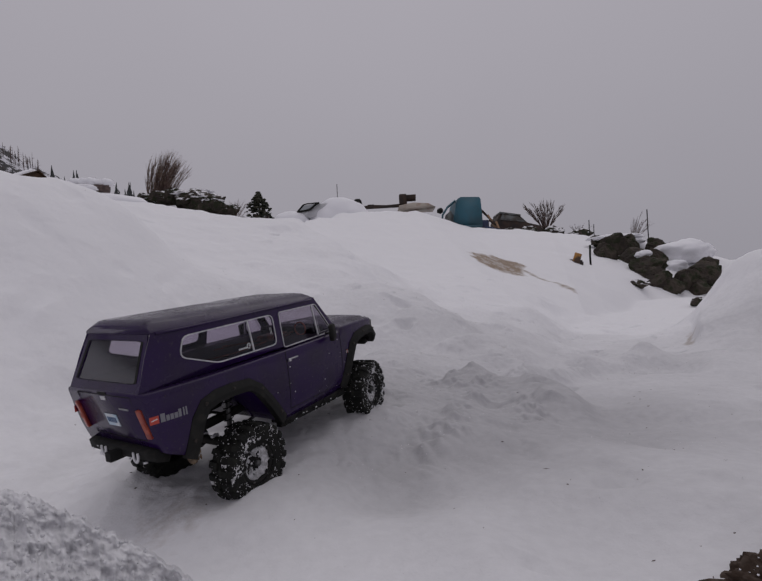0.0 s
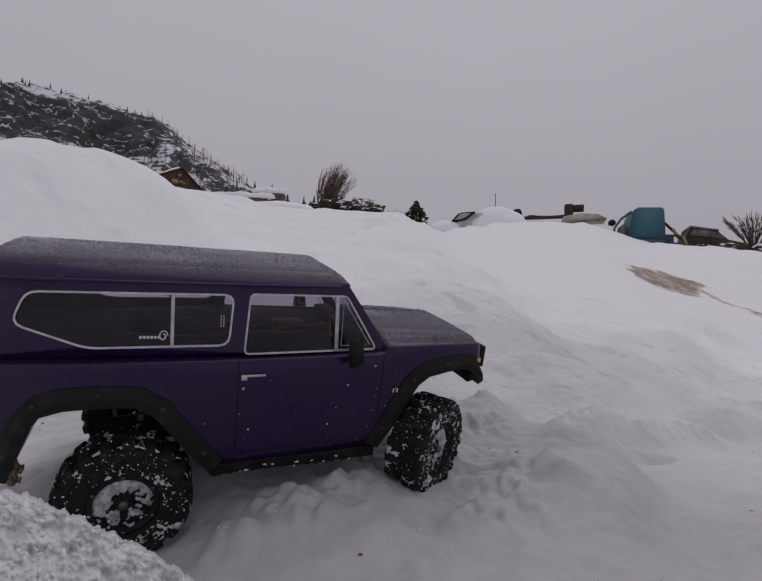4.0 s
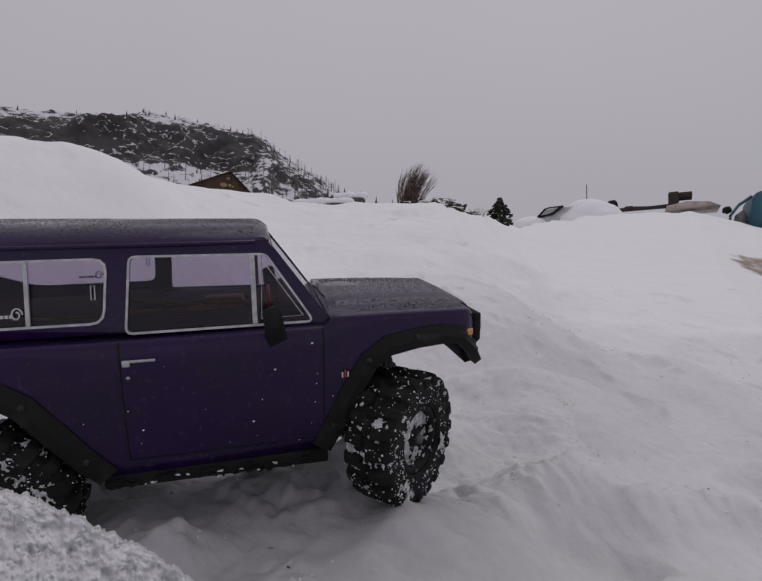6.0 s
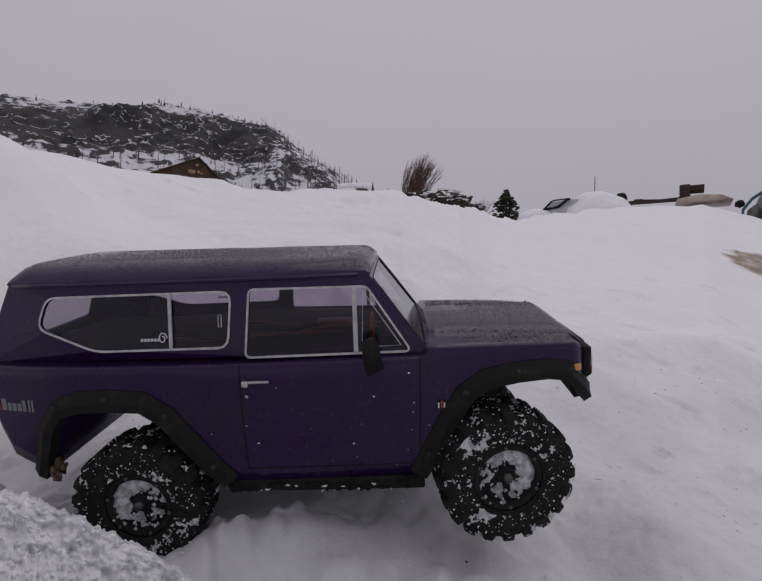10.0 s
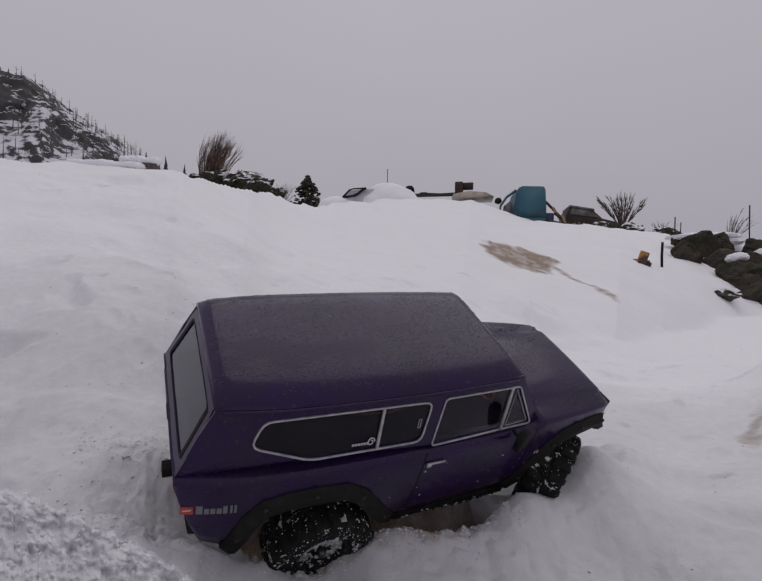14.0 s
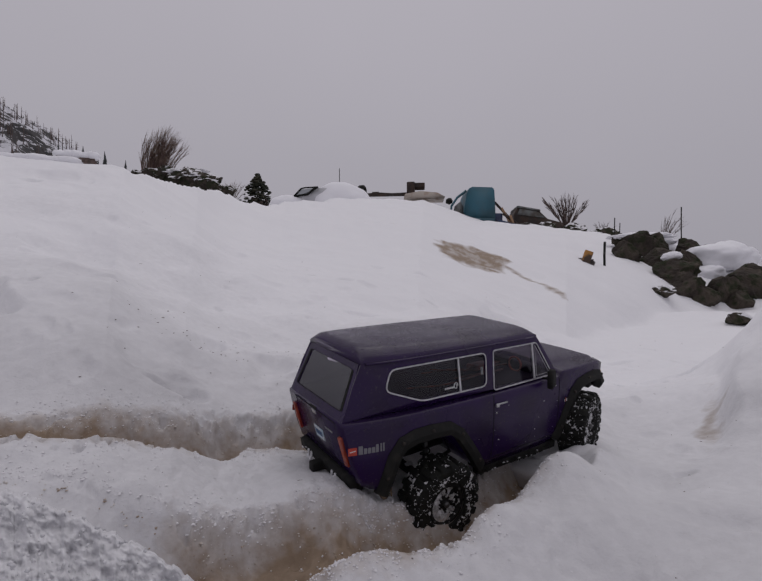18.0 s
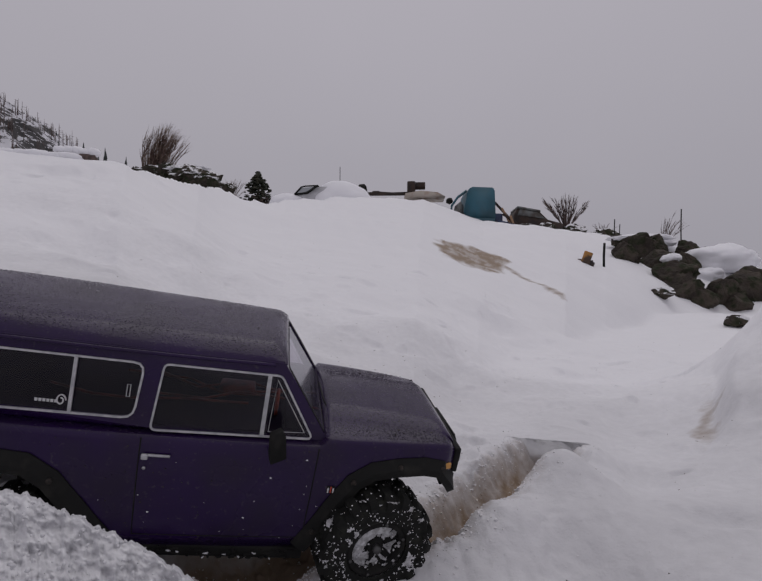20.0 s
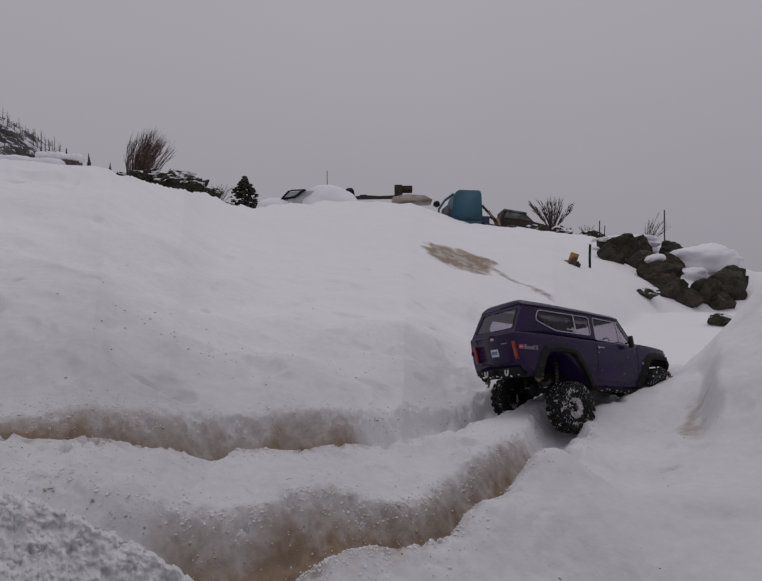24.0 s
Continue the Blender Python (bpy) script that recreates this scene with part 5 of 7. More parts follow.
def build_wheels(truck):
    tyre_me = None
    for nm, x, s in (("rear_right", -0.178, -1), ("rear_left", -0.178, 1), ("front_right", 0.164, -1), ("front_left", 0.164, 1)):
        w = part("wheel", rim_mesh(s), BLACK, truck, "black beadlock wheel packed with snow")
        if tyre_me is None:
            tyre_me = tyre_mesh()
        part("tyre", tyre_me.copy(), RUBBER, w, "knobbly black tyre with snow between the lugs", smooth=False)
        for k in range(6):
            a = 2 * math.pi * k / 6
            bm = bmesh.new()
            disc(bm, (0.0295 * math.cos(a), s * 0.0200, 0.0295 * math.sin(a)), (0, s, 0), 0.0018, 0.002, 6)
            part("rim_bolt", bm, STEEL, w)
            bm = bmesh.new()
            box(bm, 0.009, s * 0.0115 - 0.0018, -0.0035, 0.027, s * 0.0115 + 0.0018, 0.0035, 0.001, m=Matrix.Rotation(-a, 4, "Y"))
            part("spoke", bm, BLACK, w)
        bm = bmesh.new()
        disc(bm, (0, s * 0.0175, 0), (0, s, 0), 0.0045, 0.008, 6)
        part("hub_nut", bm, STEEL, w)
        rng = random.Random(len(nm) * 13 + (3 if s > 0 else 0))
        # wet snow caught in the grooves of the tread and crusted on the sidewall, in ragged patches
        for nm2, mat2, lab2, m, rows, thr in (("tread_snow", SLUSH, "snow packed between the lugs", 400, 34, 0.32), ("caked_snow", SLUSH, "ragged crust of wet snow on the sidewall", 420, 36, 0.36)):
            bm = bmesh.new()
            off, grid = Vector((rng.uniform(0, 50), x * 9, s * 7)), []
            for k in range(m):
                a = 6.28318 * k / m
                ring = []
                for j in range(rows):
                    f = j / (rows - 1)
                    if nm2 == "tread_snow":
                        r, y = 0.0600, -0.0205 + 0.041 * f
                    else:
                        r, y = 0.0350 + 0.0245 * f, s * 0.0233
                    p = Vector((r * math.cos(a), y, r * math.sin(a)))
                    big = noise.fractal(p * 42 + off, 0.8, 2.0, 3) + 0.75 * noise.fractal(p * 240 + off, 0.7, 2.0, 3)
                    h = 0.0020 * max(0.0, big - thr) + 0.0007 * noise.noise(p * 900)
                    if nm2 == "tread_snow":
                        q = r + h
                        ring.append((bm.verts.new((q * math.cos(a), y, q * math.sin(a))), big))
                    else:
                        ring.append((bm.verts.new((p.x, y + s * h, p.z)), big))
                grid.append(ring)
            for k in range(m):
                for j in range(rows - 1):
                    c = (grid[k][j], grid[k][j + 1], grid[(k + 1) % m][j + 1], grid[(k + 1) % m][j])
                    if min(q[1] for q in c) > thr:
                        bm.faces.new([q[0] for q in c])
            bmesh.ops.delete(bm, geom=[v for v in bm.verts if not v.link_faces], context="VERTS")
            bmesh.ops.recalc_face_normals(bm, faces=bm.faces)
            tagged(part(nm2, bm, mat2, w, lab2, smooth=False), kind="stuff")
        # loose grains of snow clinging to lugs and sidewall
        bm = bmesh.new()
        for k in range(620):
            a, q = rng.uniform(0, 6.2832), rng.choice((0.0003, 0.0004, 0.0006, 0.0009))
            if k % 2:
                c = Vector((0.0633 * math.cos(a), rng.uniform(-0.021, 0.021), 0.0633 * math.sin(a)))
            else:
                r = rng.uniform(0.036, 0.0605)
                c = Vector((r * math.cos(a), s * (0.0237 if r < 0.049 else 0.0256), r * math.sin(a)))
            if noise.noise(c * 70 + Vector((x * 31, s, 3))) < -0.15:
                continue
            tip = [Vector((rng.uniform(0.6, 1.4) * q, 0, 0)), Vector((0, rng.uniform(0.6, 1.4) * q, 0)), Vector((0, 0, rng.uniform(0.6, 1.4) * q))]
            v = [bm.verts.new(c + f * tip[j]) for j in range(3) for f in (1, -1)]
            for i0 in (0, 1):
                for i1 in (2, 3):
                    for i2 in (4, 5):
                        bm.faces.new((v[i0], v[i1], v[i2]))
        bmesh.ops.recalc_face_normals(bm, faces=bm.faces)
        tagged(part("snow_grains", bm, SNOWBIT, w, "white grains of snow on the lugs", smooth=False), kind="stuff")
        # snow packed into the rim, an uneven broken ring
        bm = bmesh.new()
        a0, span = rng.uniform(0, 6.28), 6.2832
        rings = []
        for k in range(47):
            a = a0 + span * k / 46
            end = 0.55 + 0.45 * math.sin(a * 1.0 + a0 * 2)
            ring = []
            for j in range(9):
                f = j / 8
                r = 0.0085 + 0.0225 * f
                n0 = noise.fractal(Vector((math.cos(a) * r * 190, math.sin(a) * r * 190, s * 4.0 + x)), 0.8, 2.0, 4)
                y = 0.0095 + max(0.0, end * 0.0085 * math.sin(f * math.pi) ** 0.6 + 0.0048 * n0)
                ring.append((r * math.cos(a), s * y, r * math.sin(a)))
            rings.append(ring)
        loft(bm, rings, close=False)
        for k in range(60):
            a, r = a0 + rng.uniform(-0.1, span), rng.uniform(0.012, 0.031)
            q = rng.choice((0.0008, 0.0012, 0.0018))
            lump(bm, (r * math.cos(a), s * rng.uniform(0.016, 0.0195), r * math.sin(a)), (q, q * 0.7, q), k + 60, 1, 0.8, 2.0)
        tagged(part("packed_snow", bm, SLUSH, w, "snow packed into the rim"), kind="stuff")
        WHEELS[nm] = (w, x, s)


truck = tagged(new("toy_truck"), "purple model off-road truck with knobbly tyres, driving in snow", "toy truck")
build_body(truck)
build_cab(truck)
build_trim(truck)
build_interior(truck)
build_arch_shades(truck)
build_beads(truck)
# the overhangs are short, and the rear quarters hang a little lower than the doors
for _part in truck.children_recursive:
    for _v in _part.data.vertices:
        _v.co.z -= 0.009 * min(max((-0.10 - _v.co.x) / 0.10, 0.0), 1.0) * min(max((0.115 - _v.co.z) / 0.09, 0.0), 1.1)
        if _v.co.x > 0.10:
            _v.co.x = 0.10 + (_v.co.x - 0.10) * 0.965
        elif _v.co.x < -0.22:
            _v.co.x = -0.22 + (_v.co.x + 0.22) * 0.965
build_chassis(truck)
build_wheels(truck)


# ---- far mountain on one side: snow slope, dark cliff band, bare summit ----
M_AZ = [24, 30, 35, 37.1, 39.7, 42, 43.7, 45.4, 47.9, 51.6, 53.1, 57, 60.7, 63.2, 66.1, 70.2, 80, 100]
M_TOP = [0.12, 0.212, 0.261, 0.277, 0.302, 0.330, 0.350, 0.360, 0.369, 0.376, 0.381, 0.378, 0.353, 0.345, 0.336, 0.330, 0.31, 0.20]
M_CLIFF = [0.11, 0.20, 0.245, 0.260, 0.288, 0.316, 0.340, 0.360, 0.360, 0.362, 0.360, 0.357, 0.351, 0.338, 0.322, 0.309, 0.28, 0.18]
M_FOOT = [0.08, 0.16, 0.20, 0.22, 0.26, 0.30, 0.328, 0.305, 0.286, 0.294, 0.295, 0.292, 0.279, 0.268, 0.267, 0.271, 0.25, 0.16]


def mountain_point(az, r):
    a = [np.interp(az, M_AZ, m) for m in (M_FOOT, M_CLIFF, M_TOP)]
    zs = np.array([80 * 0.10, 120 * 0.17, 162 * a[0], 171 * a[1], 228 * a[2], 300 * a[2] * 0.6])
    z = np.interp(r, [80, 120, 162, 171, 228, 300], zs)
    return z


def build_mountain():
    m = material("mountain", (0.62, 0.62, 0.65), 0.9, spec=0.2)
    n, l = m.node_tree.nodes, m.node_tree.links
    b = n["Principled BSDF"]
    geo, sep, tc = n.new("ShaderNodeNewGeometry"), n.new("ShaderNodeSeparateXYZ"), n.new("ShaderNodeTexCoord")
    l.new(geo.outputs["Normal"], sep.inputs[0])
    t1, t2 = n.new("ShaderNodeTexNoise"), n.new("ShaderNodeTexNoise")
    mp = n.new("ShaderNodeMapping")
    mp.inputs["Scale"].default_value = (1, 1, 2.4)
    l.new(tc.outputs["Object"], mp.inputs["Vector"])
    t1.inputs["Scale"].default_value, t1.inputs["Detail"].default_value = 0.16, 9.0
    t2.inputs["Scale"].default_value, t2.inputs["Detail"].default_value = 0.34, 6.0
    l.new(mp.outputs[0], t1.inputs["Vector"])
    l.new(mp.outputs[0], t2.inputs["Vector"])
    a1, a2, mr = n.new("ShaderNodeMath"), n.new("ShaderNodeMath"), n.new("ShaderNodeMapRange")
    a1.operation = a2.operation = "MULTIPLY_ADD"
    l.new(t1.outputs["Fac"], a1.inputs[0])
    a1.inputs[1].default_value = 0.9
    l.new(sep.outputs["Z"], a1.inputs[2])
    l.new(t2.outputs["Fac"], a2.inputs[0])
    a2.inputs[1].default_value = 0.7
    l.new(a1.outputs[0], a2.inputs[2])
    mr.inputs["From Min"].default_value, mr.inputs["From Max"].default_value = 1.50, 1.60
    l.new(a2.outputs[0], mr.inputs["Value"])
    rock, mix = n.new("ShaderNodeMixRGB"), n.new("ShaderNodeMixRGB")
    # greys lifted a little: distance haze put into the rock colour
    rock.inputs[1].default_value, rock.inputs[2].default_value = (0.044, 0.046, 0.050, 1), (0.082, 0.076, 0.074, 1)
    l.new(t1.outputs["Fac"], rock.inputs[0])
    l.new(mr.outputs[0], mix.inputs[0])
    l.new(rock.outputs[0], mix.inputs[1])
    mix.inputs[2].default_value = (0.60, 0.60, 0.64, 1)
    l.new(mix.outputs[0], b.inputs["Base Color"])
    rk, sb = n.new("ShaderNodeAttribute"), n.new("ShaderNodeMath")
    rk.attribute_name = "cliff"
    sb.operation = "MULTIPLY_ADD"
    sb.inputs[1].default_value = -0.23
    l.new(rk.outputs["Fac"], sb.inputs[0])
    l.new(a2.outputs[0], sb.inputs[2])
    l.new(sb.outputs[0], mr.inputs["Value"])
    # thin broken lines of snow along the ledges of the cliff
    ledge, dash = n.new("ShaderNodeTexNoise"), n.new("ShaderNodeTexNoise")
    lm = n.new("ShaderNodeMapping")
    lm.inputs["Scale"].default_value = (1, 1, 2.2)
    l.new(tc.outputs["Object"], lm.inputs["Vector"])
    ledge.inputs["Scale"].default_value, ledge.inputs["Detail"].default_value = 0.075, 5.0
    dash.inputs["Scale"].default_value, dash.inputs["Detail"].default_value = 0.55, 4.0
    l.new(lm.outputs[0], ledge.inputs["Vector"])
    l.new(lm.outputs[0], dash.inputs["Vector"])
    wob, cyc, thin, brk, both, mx2 = [n.new("ShaderNodeMath") for k in range(3)] + [n.new("ShaderNodeMapRange"), n.new("ShaderNodeMath"), n.new("ShaderNodeMath")]
    wob.operation, cyc.operation, thin.operation, both.operation, mx2.operation = "MULTIPLY", "FRACT", "LESS_THAN", "MULTIPLY", "MAXIMUM"
    wob.inputs[1].default_value, thin.inputs[1].default_value = 7.0, 0.13
    brk.inputs["From Min"].default_value, brk.inputs["From Max"].default_value = 0.46, 0.56
    l.new(ledge.outputs["Fac"], wob.inputs[0])
    l.new(wob.outputs[0], cyc.inputs[0])
    l.new(cyc.outputs[0], thin.inputs[0])
    l.new(dash.outputs["Fac"], brk.inputs["Value"])
    l.new(thin.outputs[0], both.inputs[0])
    l.new(brk.outputs[0], both.inputs[1])
    l.new(mr.outputs[0], mx2.inputs[0])
    l.new(both.outputs[0], mx2.inputs[1])
    l.new(mx2.outputs[0], mix.inputs[0])
    az = np.linspace(24, 100, 420)
    r = np.concatenate([np.linspace(80, 160, 50), np.linspace(161, 173, 26), np.linspace(175, 300, 44)])
    verts, faces = [], []
    for i, a in enumerate(az):
        for q in r:
            x, y = CX - q * math.sin(radians(a)), CY + q * math.cos(radians(a))
            z = float(mountain_point(a, q))
            p = Vector((x, y, z))
            rough = 1.0 if 155 < q < 232 else 0.45
            z += rough * (1.8 * noise.fractal(p * 0.09, 0.9, 2.1, 5) + 1.1 * abs(noise.noise(p * 0.23)))
            q2 = q + 3.5 * noise.fractal(Vector((a * 0.35, z * 0.10, 3.0)), 0.8, 2.0, 4)
            verts.append((CX - q2 * math.sin(radians(a)), CY + q2 * math.cos(radians(a)), z))
    k = len(r)
    for i in range(len(az) - 1):
        for j in range(k - 1):
            faces.append((i * k + j, i * k + j + 1, (i + 1) * k + j + 1, (i + 1) * k + j))
    me = bpy.data.meshes.new("mountain")
    me.from_pydata(verts, [], faces)
    at = me.attributes.new("cliff", "FLOAT", "POINT")
    at.data.foreach_set("value", np.outer(np.interp(az, [24, 42, 46], [0.0, 0.1, 1.0]), np.interp(r, [157, 162, 172, 178, 200, 226], [0.0, 1.0, 1.0, 0.45, 0.35, 0.2])).ravel())
    me.materials.append(m)
    me.shade_smooth()
    me.update()
    tagged(new("mountain", me), "rocky snow-streaked mountain with a dark cliff band", "mountain", kind="structure")


build_mountain()

BARK = mottle(material("bare_bark", (0.075, 0.055, 0.048), 0.85), (0.14, 0.10, 0.09), 9)
TWIG = mottle(material("red_twigs", (0.10, 0.060, 0.050), 0.8), (0.17, 0.12, 0.09), 3)
NEEDLE = mottle(material("fir_needles", (0.018, 0.026, 0.016), 0.8), (0.040, 0.036, 0.020), 5)
NEEDLE_FAR = material("far_conifers", (0.040, 0.045, 0.045), 0.9)
STONE = bump(bump(mottle(mottle(material("dark_basalt", (0.040, 0.033, 0.028), 0.9, spec=0.2), (0.085, 0.070, 0.056), 3.2), (0.026, 0.030, 0.016), 6, 0.45, 0.6), 5, 0.9, 0.12), 24, 0.8, 0.04)


def snowy_stone(lo, hi):
    """Basalt with snow lying where its ledges face up."""
    m = STONE.copy()
    m.name = "snow_dusted_basalt"
    n, l = m.node_tree.nodes, m.node_tree.links
    b = n["Principled BSDF"]
    rock = b.inputs["Base Color"].links[0].from_socket
    geo, sep, tex, tc, add, mr, mix = [n.new("ShaderNode" + k) for k in ("NewGeometry", "SeparateXYZ", "TexNoise", "TexCoord", "Math", "MapRange", "MixRGB")]
    l.new(geo.outputs["Normal"], sep.inputs[0])
    l.new(tc.outputs["Object"], tex.inputs["Vector"])
    tex.inputs["Scale"].default_value, tex.inputs["Detail"].default_value = 5.0, 6.0
    add.operation = "MULTIPLY_ADD"
    add.inputs[1].default_value = 0.7
    l.new(tex.outputs["Fac"], add.inputs[0])
    l.new(sep.outputs["Z"], add.inputs[2])
    mr.inputs["From Min"].default_value, mr.inputs["From Max"].default_value = lo, hi
    l.new(add.outputs[0], mr.inputs["Value"])
    l.new(mr.outputs[0], mix.inputs[0])
    l.new(rock, mix.inputs[1])
    mix.inputs[2].default_value = (0.78, 0.78, 0.80, 1)
    l.new(mix.outputs[0], b.inputs["Base Color"])
    return m


SNOWY_STONE = snowy_stone(1.02, 1.10)
WOOD = bump(mottle(material("brown_boards", (0.062, 0.030, 0.012), 0.7), (0.036, 0.019, 0.010), 14), 60, 0.3, 0.002)
PALEWOOD = mottle(material("pale_wood", (0.34, 0.22, 0.13), 0.8), (0.25, 0.15, 0.09), 30)
TEAL = bump(mottle(material("faded_teal_paint", (0.022, 0.110, 0.155), 0.5), (0.030, 0.085, 0.110), 1.4), 3, 0.15, 0.02)
NAVY = mottle(material("dark_blue_paint", (0.020, 0.040, 0.100), 0.5), (0.03, 0.03, 0.06), 3)
GREYMETAL = mottle(material("weathered_metal", (0.16, 0.17, 0.17), 0.6, 0.4), (0.09, 0.08, 0.07), 4)
CREAM = mottle(material("rusty_cream_paint", (0.42, 0.37, 0.32), 0.6), (0.24, 0.14, 0.09), 3, 0.5, 0.7)
RUST = mottle(material("rust", (0.048, 0.030, 0.022), 0.85), (0.028, 0.022, 0.02), 6)
WHITECAR = mottle(material("old_white_paint", (0.55, 0.55, 0.57), 0.5), (0.40, 0.40, 0.42), 2)
YELLOW = mottle(material("yellow_rusty_metal", (0.36, 0.17, 0.035), 0.6), (0.06, 0.035, 0.02), 5, 0.45, 0.55)
DARKGLASS = glass_material("dirty_glass", (0.35, 0.37, 0.38))


def far_trees():
    """Burnt trunks and small conifers on the mountain."""
    rng = random.Random(5)
    bm = bmesh.new()
    for k in range(230):
        if k < 120:
            a, q, h = rng.uniform(36, 72), rng.uniform(118, 160), rng.uniform(3.0, 7.0)
        else:
            a, q, h = 35 + abs(rng.gauss(0, 5.0)), rng.uniform(140, 215), rng.uniform(2.5, 6.0)
        x, y = CX - q * math.sin(radians(a)), CY + q * math.cos(radians(a))
        z = float(mountain_point(a, q)) - 0.3
        lean = rng.uniform(-0.05, 0.05)
        tube(bm, [(x, y, z), (x + lean * h, y, z + h)], 0.12, 4, 0.03)
        for c in range(rng.randint(2, 7)):
            f, w = rng.uniform(0.3, 0.95), rng.uniform(0.3, 0.9)
            sx, sy = rng.choice((-1, 1)) * math.cos(radians(a)) * w, rng.choice((-1, 1)) * math.sin(radians(a)) * w
            tube(bm, [(x + lean * h * f, y, z + h * f), (x + lean * h * f + sx, y + sy, z + h * f + 0.2)], 0.06, 3, 0.02)
    tagged(part("burnt_trees", bm, BARK, None, "scattered bare burnt trunks on the mountain side"), category="trees", kind="stuff")
    bm = bmesh.new()
    for k in range(70):
        u = rng.random()
        if u < 0.30:
            a, q, h = rng.uniform(27, 38), rng.uniform(70, 130), rng.uniform(1.4, 4.5)
            z = max(float(mountain_point(a, q)) if q > 80 else 0, q * float(np.interp(a, AZ, TAN)) * 0.95) - 0.2
        else:
            a = rng.uniform(35, 70)
            q, h = rng.uniform(205, 232), rng.uniform(1.2, 3.2)
            z = float(mountain_point(a, q)) - 0.2
        x, y = CX - q * math.sin(radians(a)), CY + q * math.cos(radians(a))
        for c in range(6):
            f = c / 6
            res = bmesh.ops.create_cone(bm, segments=6, radius1=h * 0.20 * (1 - f) * rng.uniform(0.7, 1.2), radius2=0.03, depth=h * 0.28)
            bmesh.ops.translate(bm, vec=(x + rng.uniform(-0.08, 0.08), y, z + h * (0.15 + f * 0.8)), verts=res["verts"])
    tagged(part("far_conifers", bm, NEEDLE_FAR, None, "small dark conifers along the far ridge"), category="trees", kind="stuff")


far_trees()


def shrub(name, x, y, z, h, spread, stems, lean, mat, label, seed, fine=4, thick=0.02, base=0.10):
    """A bare shrub: a stub of trunk and many tapering stems that fork into twigs."""
    rng = random.Random(seed)
    ob = tagged(new(name), label, "shrub")
    ob.location = (x, y, z)
    bm = bmesh.new()
    lump(bm, (0, 0, 0.0), (spread * 0.12 + 0.03, spread * 0.12 + 0.03, h * 0.05), seed, 2, 0.4)
    part("root_stool", bm, BARK, ob)
    bm = bmesh.new()
    for k in range(stems):
        a, out = rng.uniform(0, 6.283), rng.random() ** 0.7
        hh = h * (1 - 0.35 * out * rng.random()) * rng.uniform(0.7, 1.0)
        pts = []
        for i in range(7):
            f = i / 6
            wob = 0.03 * h * (rng.random() - 0.5)
            pts.append((spread * (base + (1 - base) * f ** 1.3) * out * math.cos(a) + lean * h * f * f + wob * f, spread * (base + (1 - base) * f ** 1.3) * out * math.sin(a) + wob * f, hh * f * (1 - 0.12 * f * out)))
        tube(bm, pts, thick * rng.uniform(0.6, 1.0), 4, thick * 0.15)
        for c in range(fine):
            i = rng.randint(2, 5)
            p, q = Vector(pts[i]), Vector(pts[i + 1])
            d = (q - p).normalized()
            o = Vector((rng.uniform(-1, 1), rng.uniform(-1, 1), rng.uniform(0.1, 0.9))) * 0.5
            ln = h * rng.uniform(0.10, 0.24)
            tube(bm, [p, p + (d + o).normalized() * ln * 0.5, p + (d + o * 0.6).normalized() * ln], thick * 0.35, 3, thick * 0.1)
    part("crown", bm, mat, ob, "tangle of bare stems and twigs")
    return ob


shrub("willow_bush", -8.04, 18.11, 4.1, 2.1, 0.80, 150, 0.22, TWIG, "leafless reddish willow bush leaning over the snow", 3, 7, 0.017, 0.55)
shrub("bare_shrub", -5.14, 17.77, 3.2, 0.95, 0.6, 30, 0.05, TWIG, "thin leafless shrub beside the fir", 4, 7, 0.013)
shrub("bare_shrub", 6.11, 17.51, 2.15, 1.35, 0.95, 26, 0.0, BARK, "dark spreading leafless shrub on the crest", 8, 16, 0.028)
shrub("bare_shrub", 7.05, 16.9, 1.85, 0.55, 0.4, 18, 0.1, BARK, "low leafless shrub on the crest", 9, 4, 0.012)
shrub("thin_saplings", 7.32, 13.77, 1.25, 0.95, 0.36, 13, 0.20, BARK, "thin bare saplings above the boulders", 12, 7, 0.012)
shrub("bare_shrub", 8.0, 9.4, 0.1, 0.85, 0.45, 60, 0.0, TWIG, "reddish leafless shrub beside the boulders", 14, 4, 0.010)
shrub("bare_shrub", -6.1, 18.4, 3.45, 0.5, 0.3, 16, 0.0, BARK, "wispy leafless shrub above low rocks", 15, 3, 0.008)


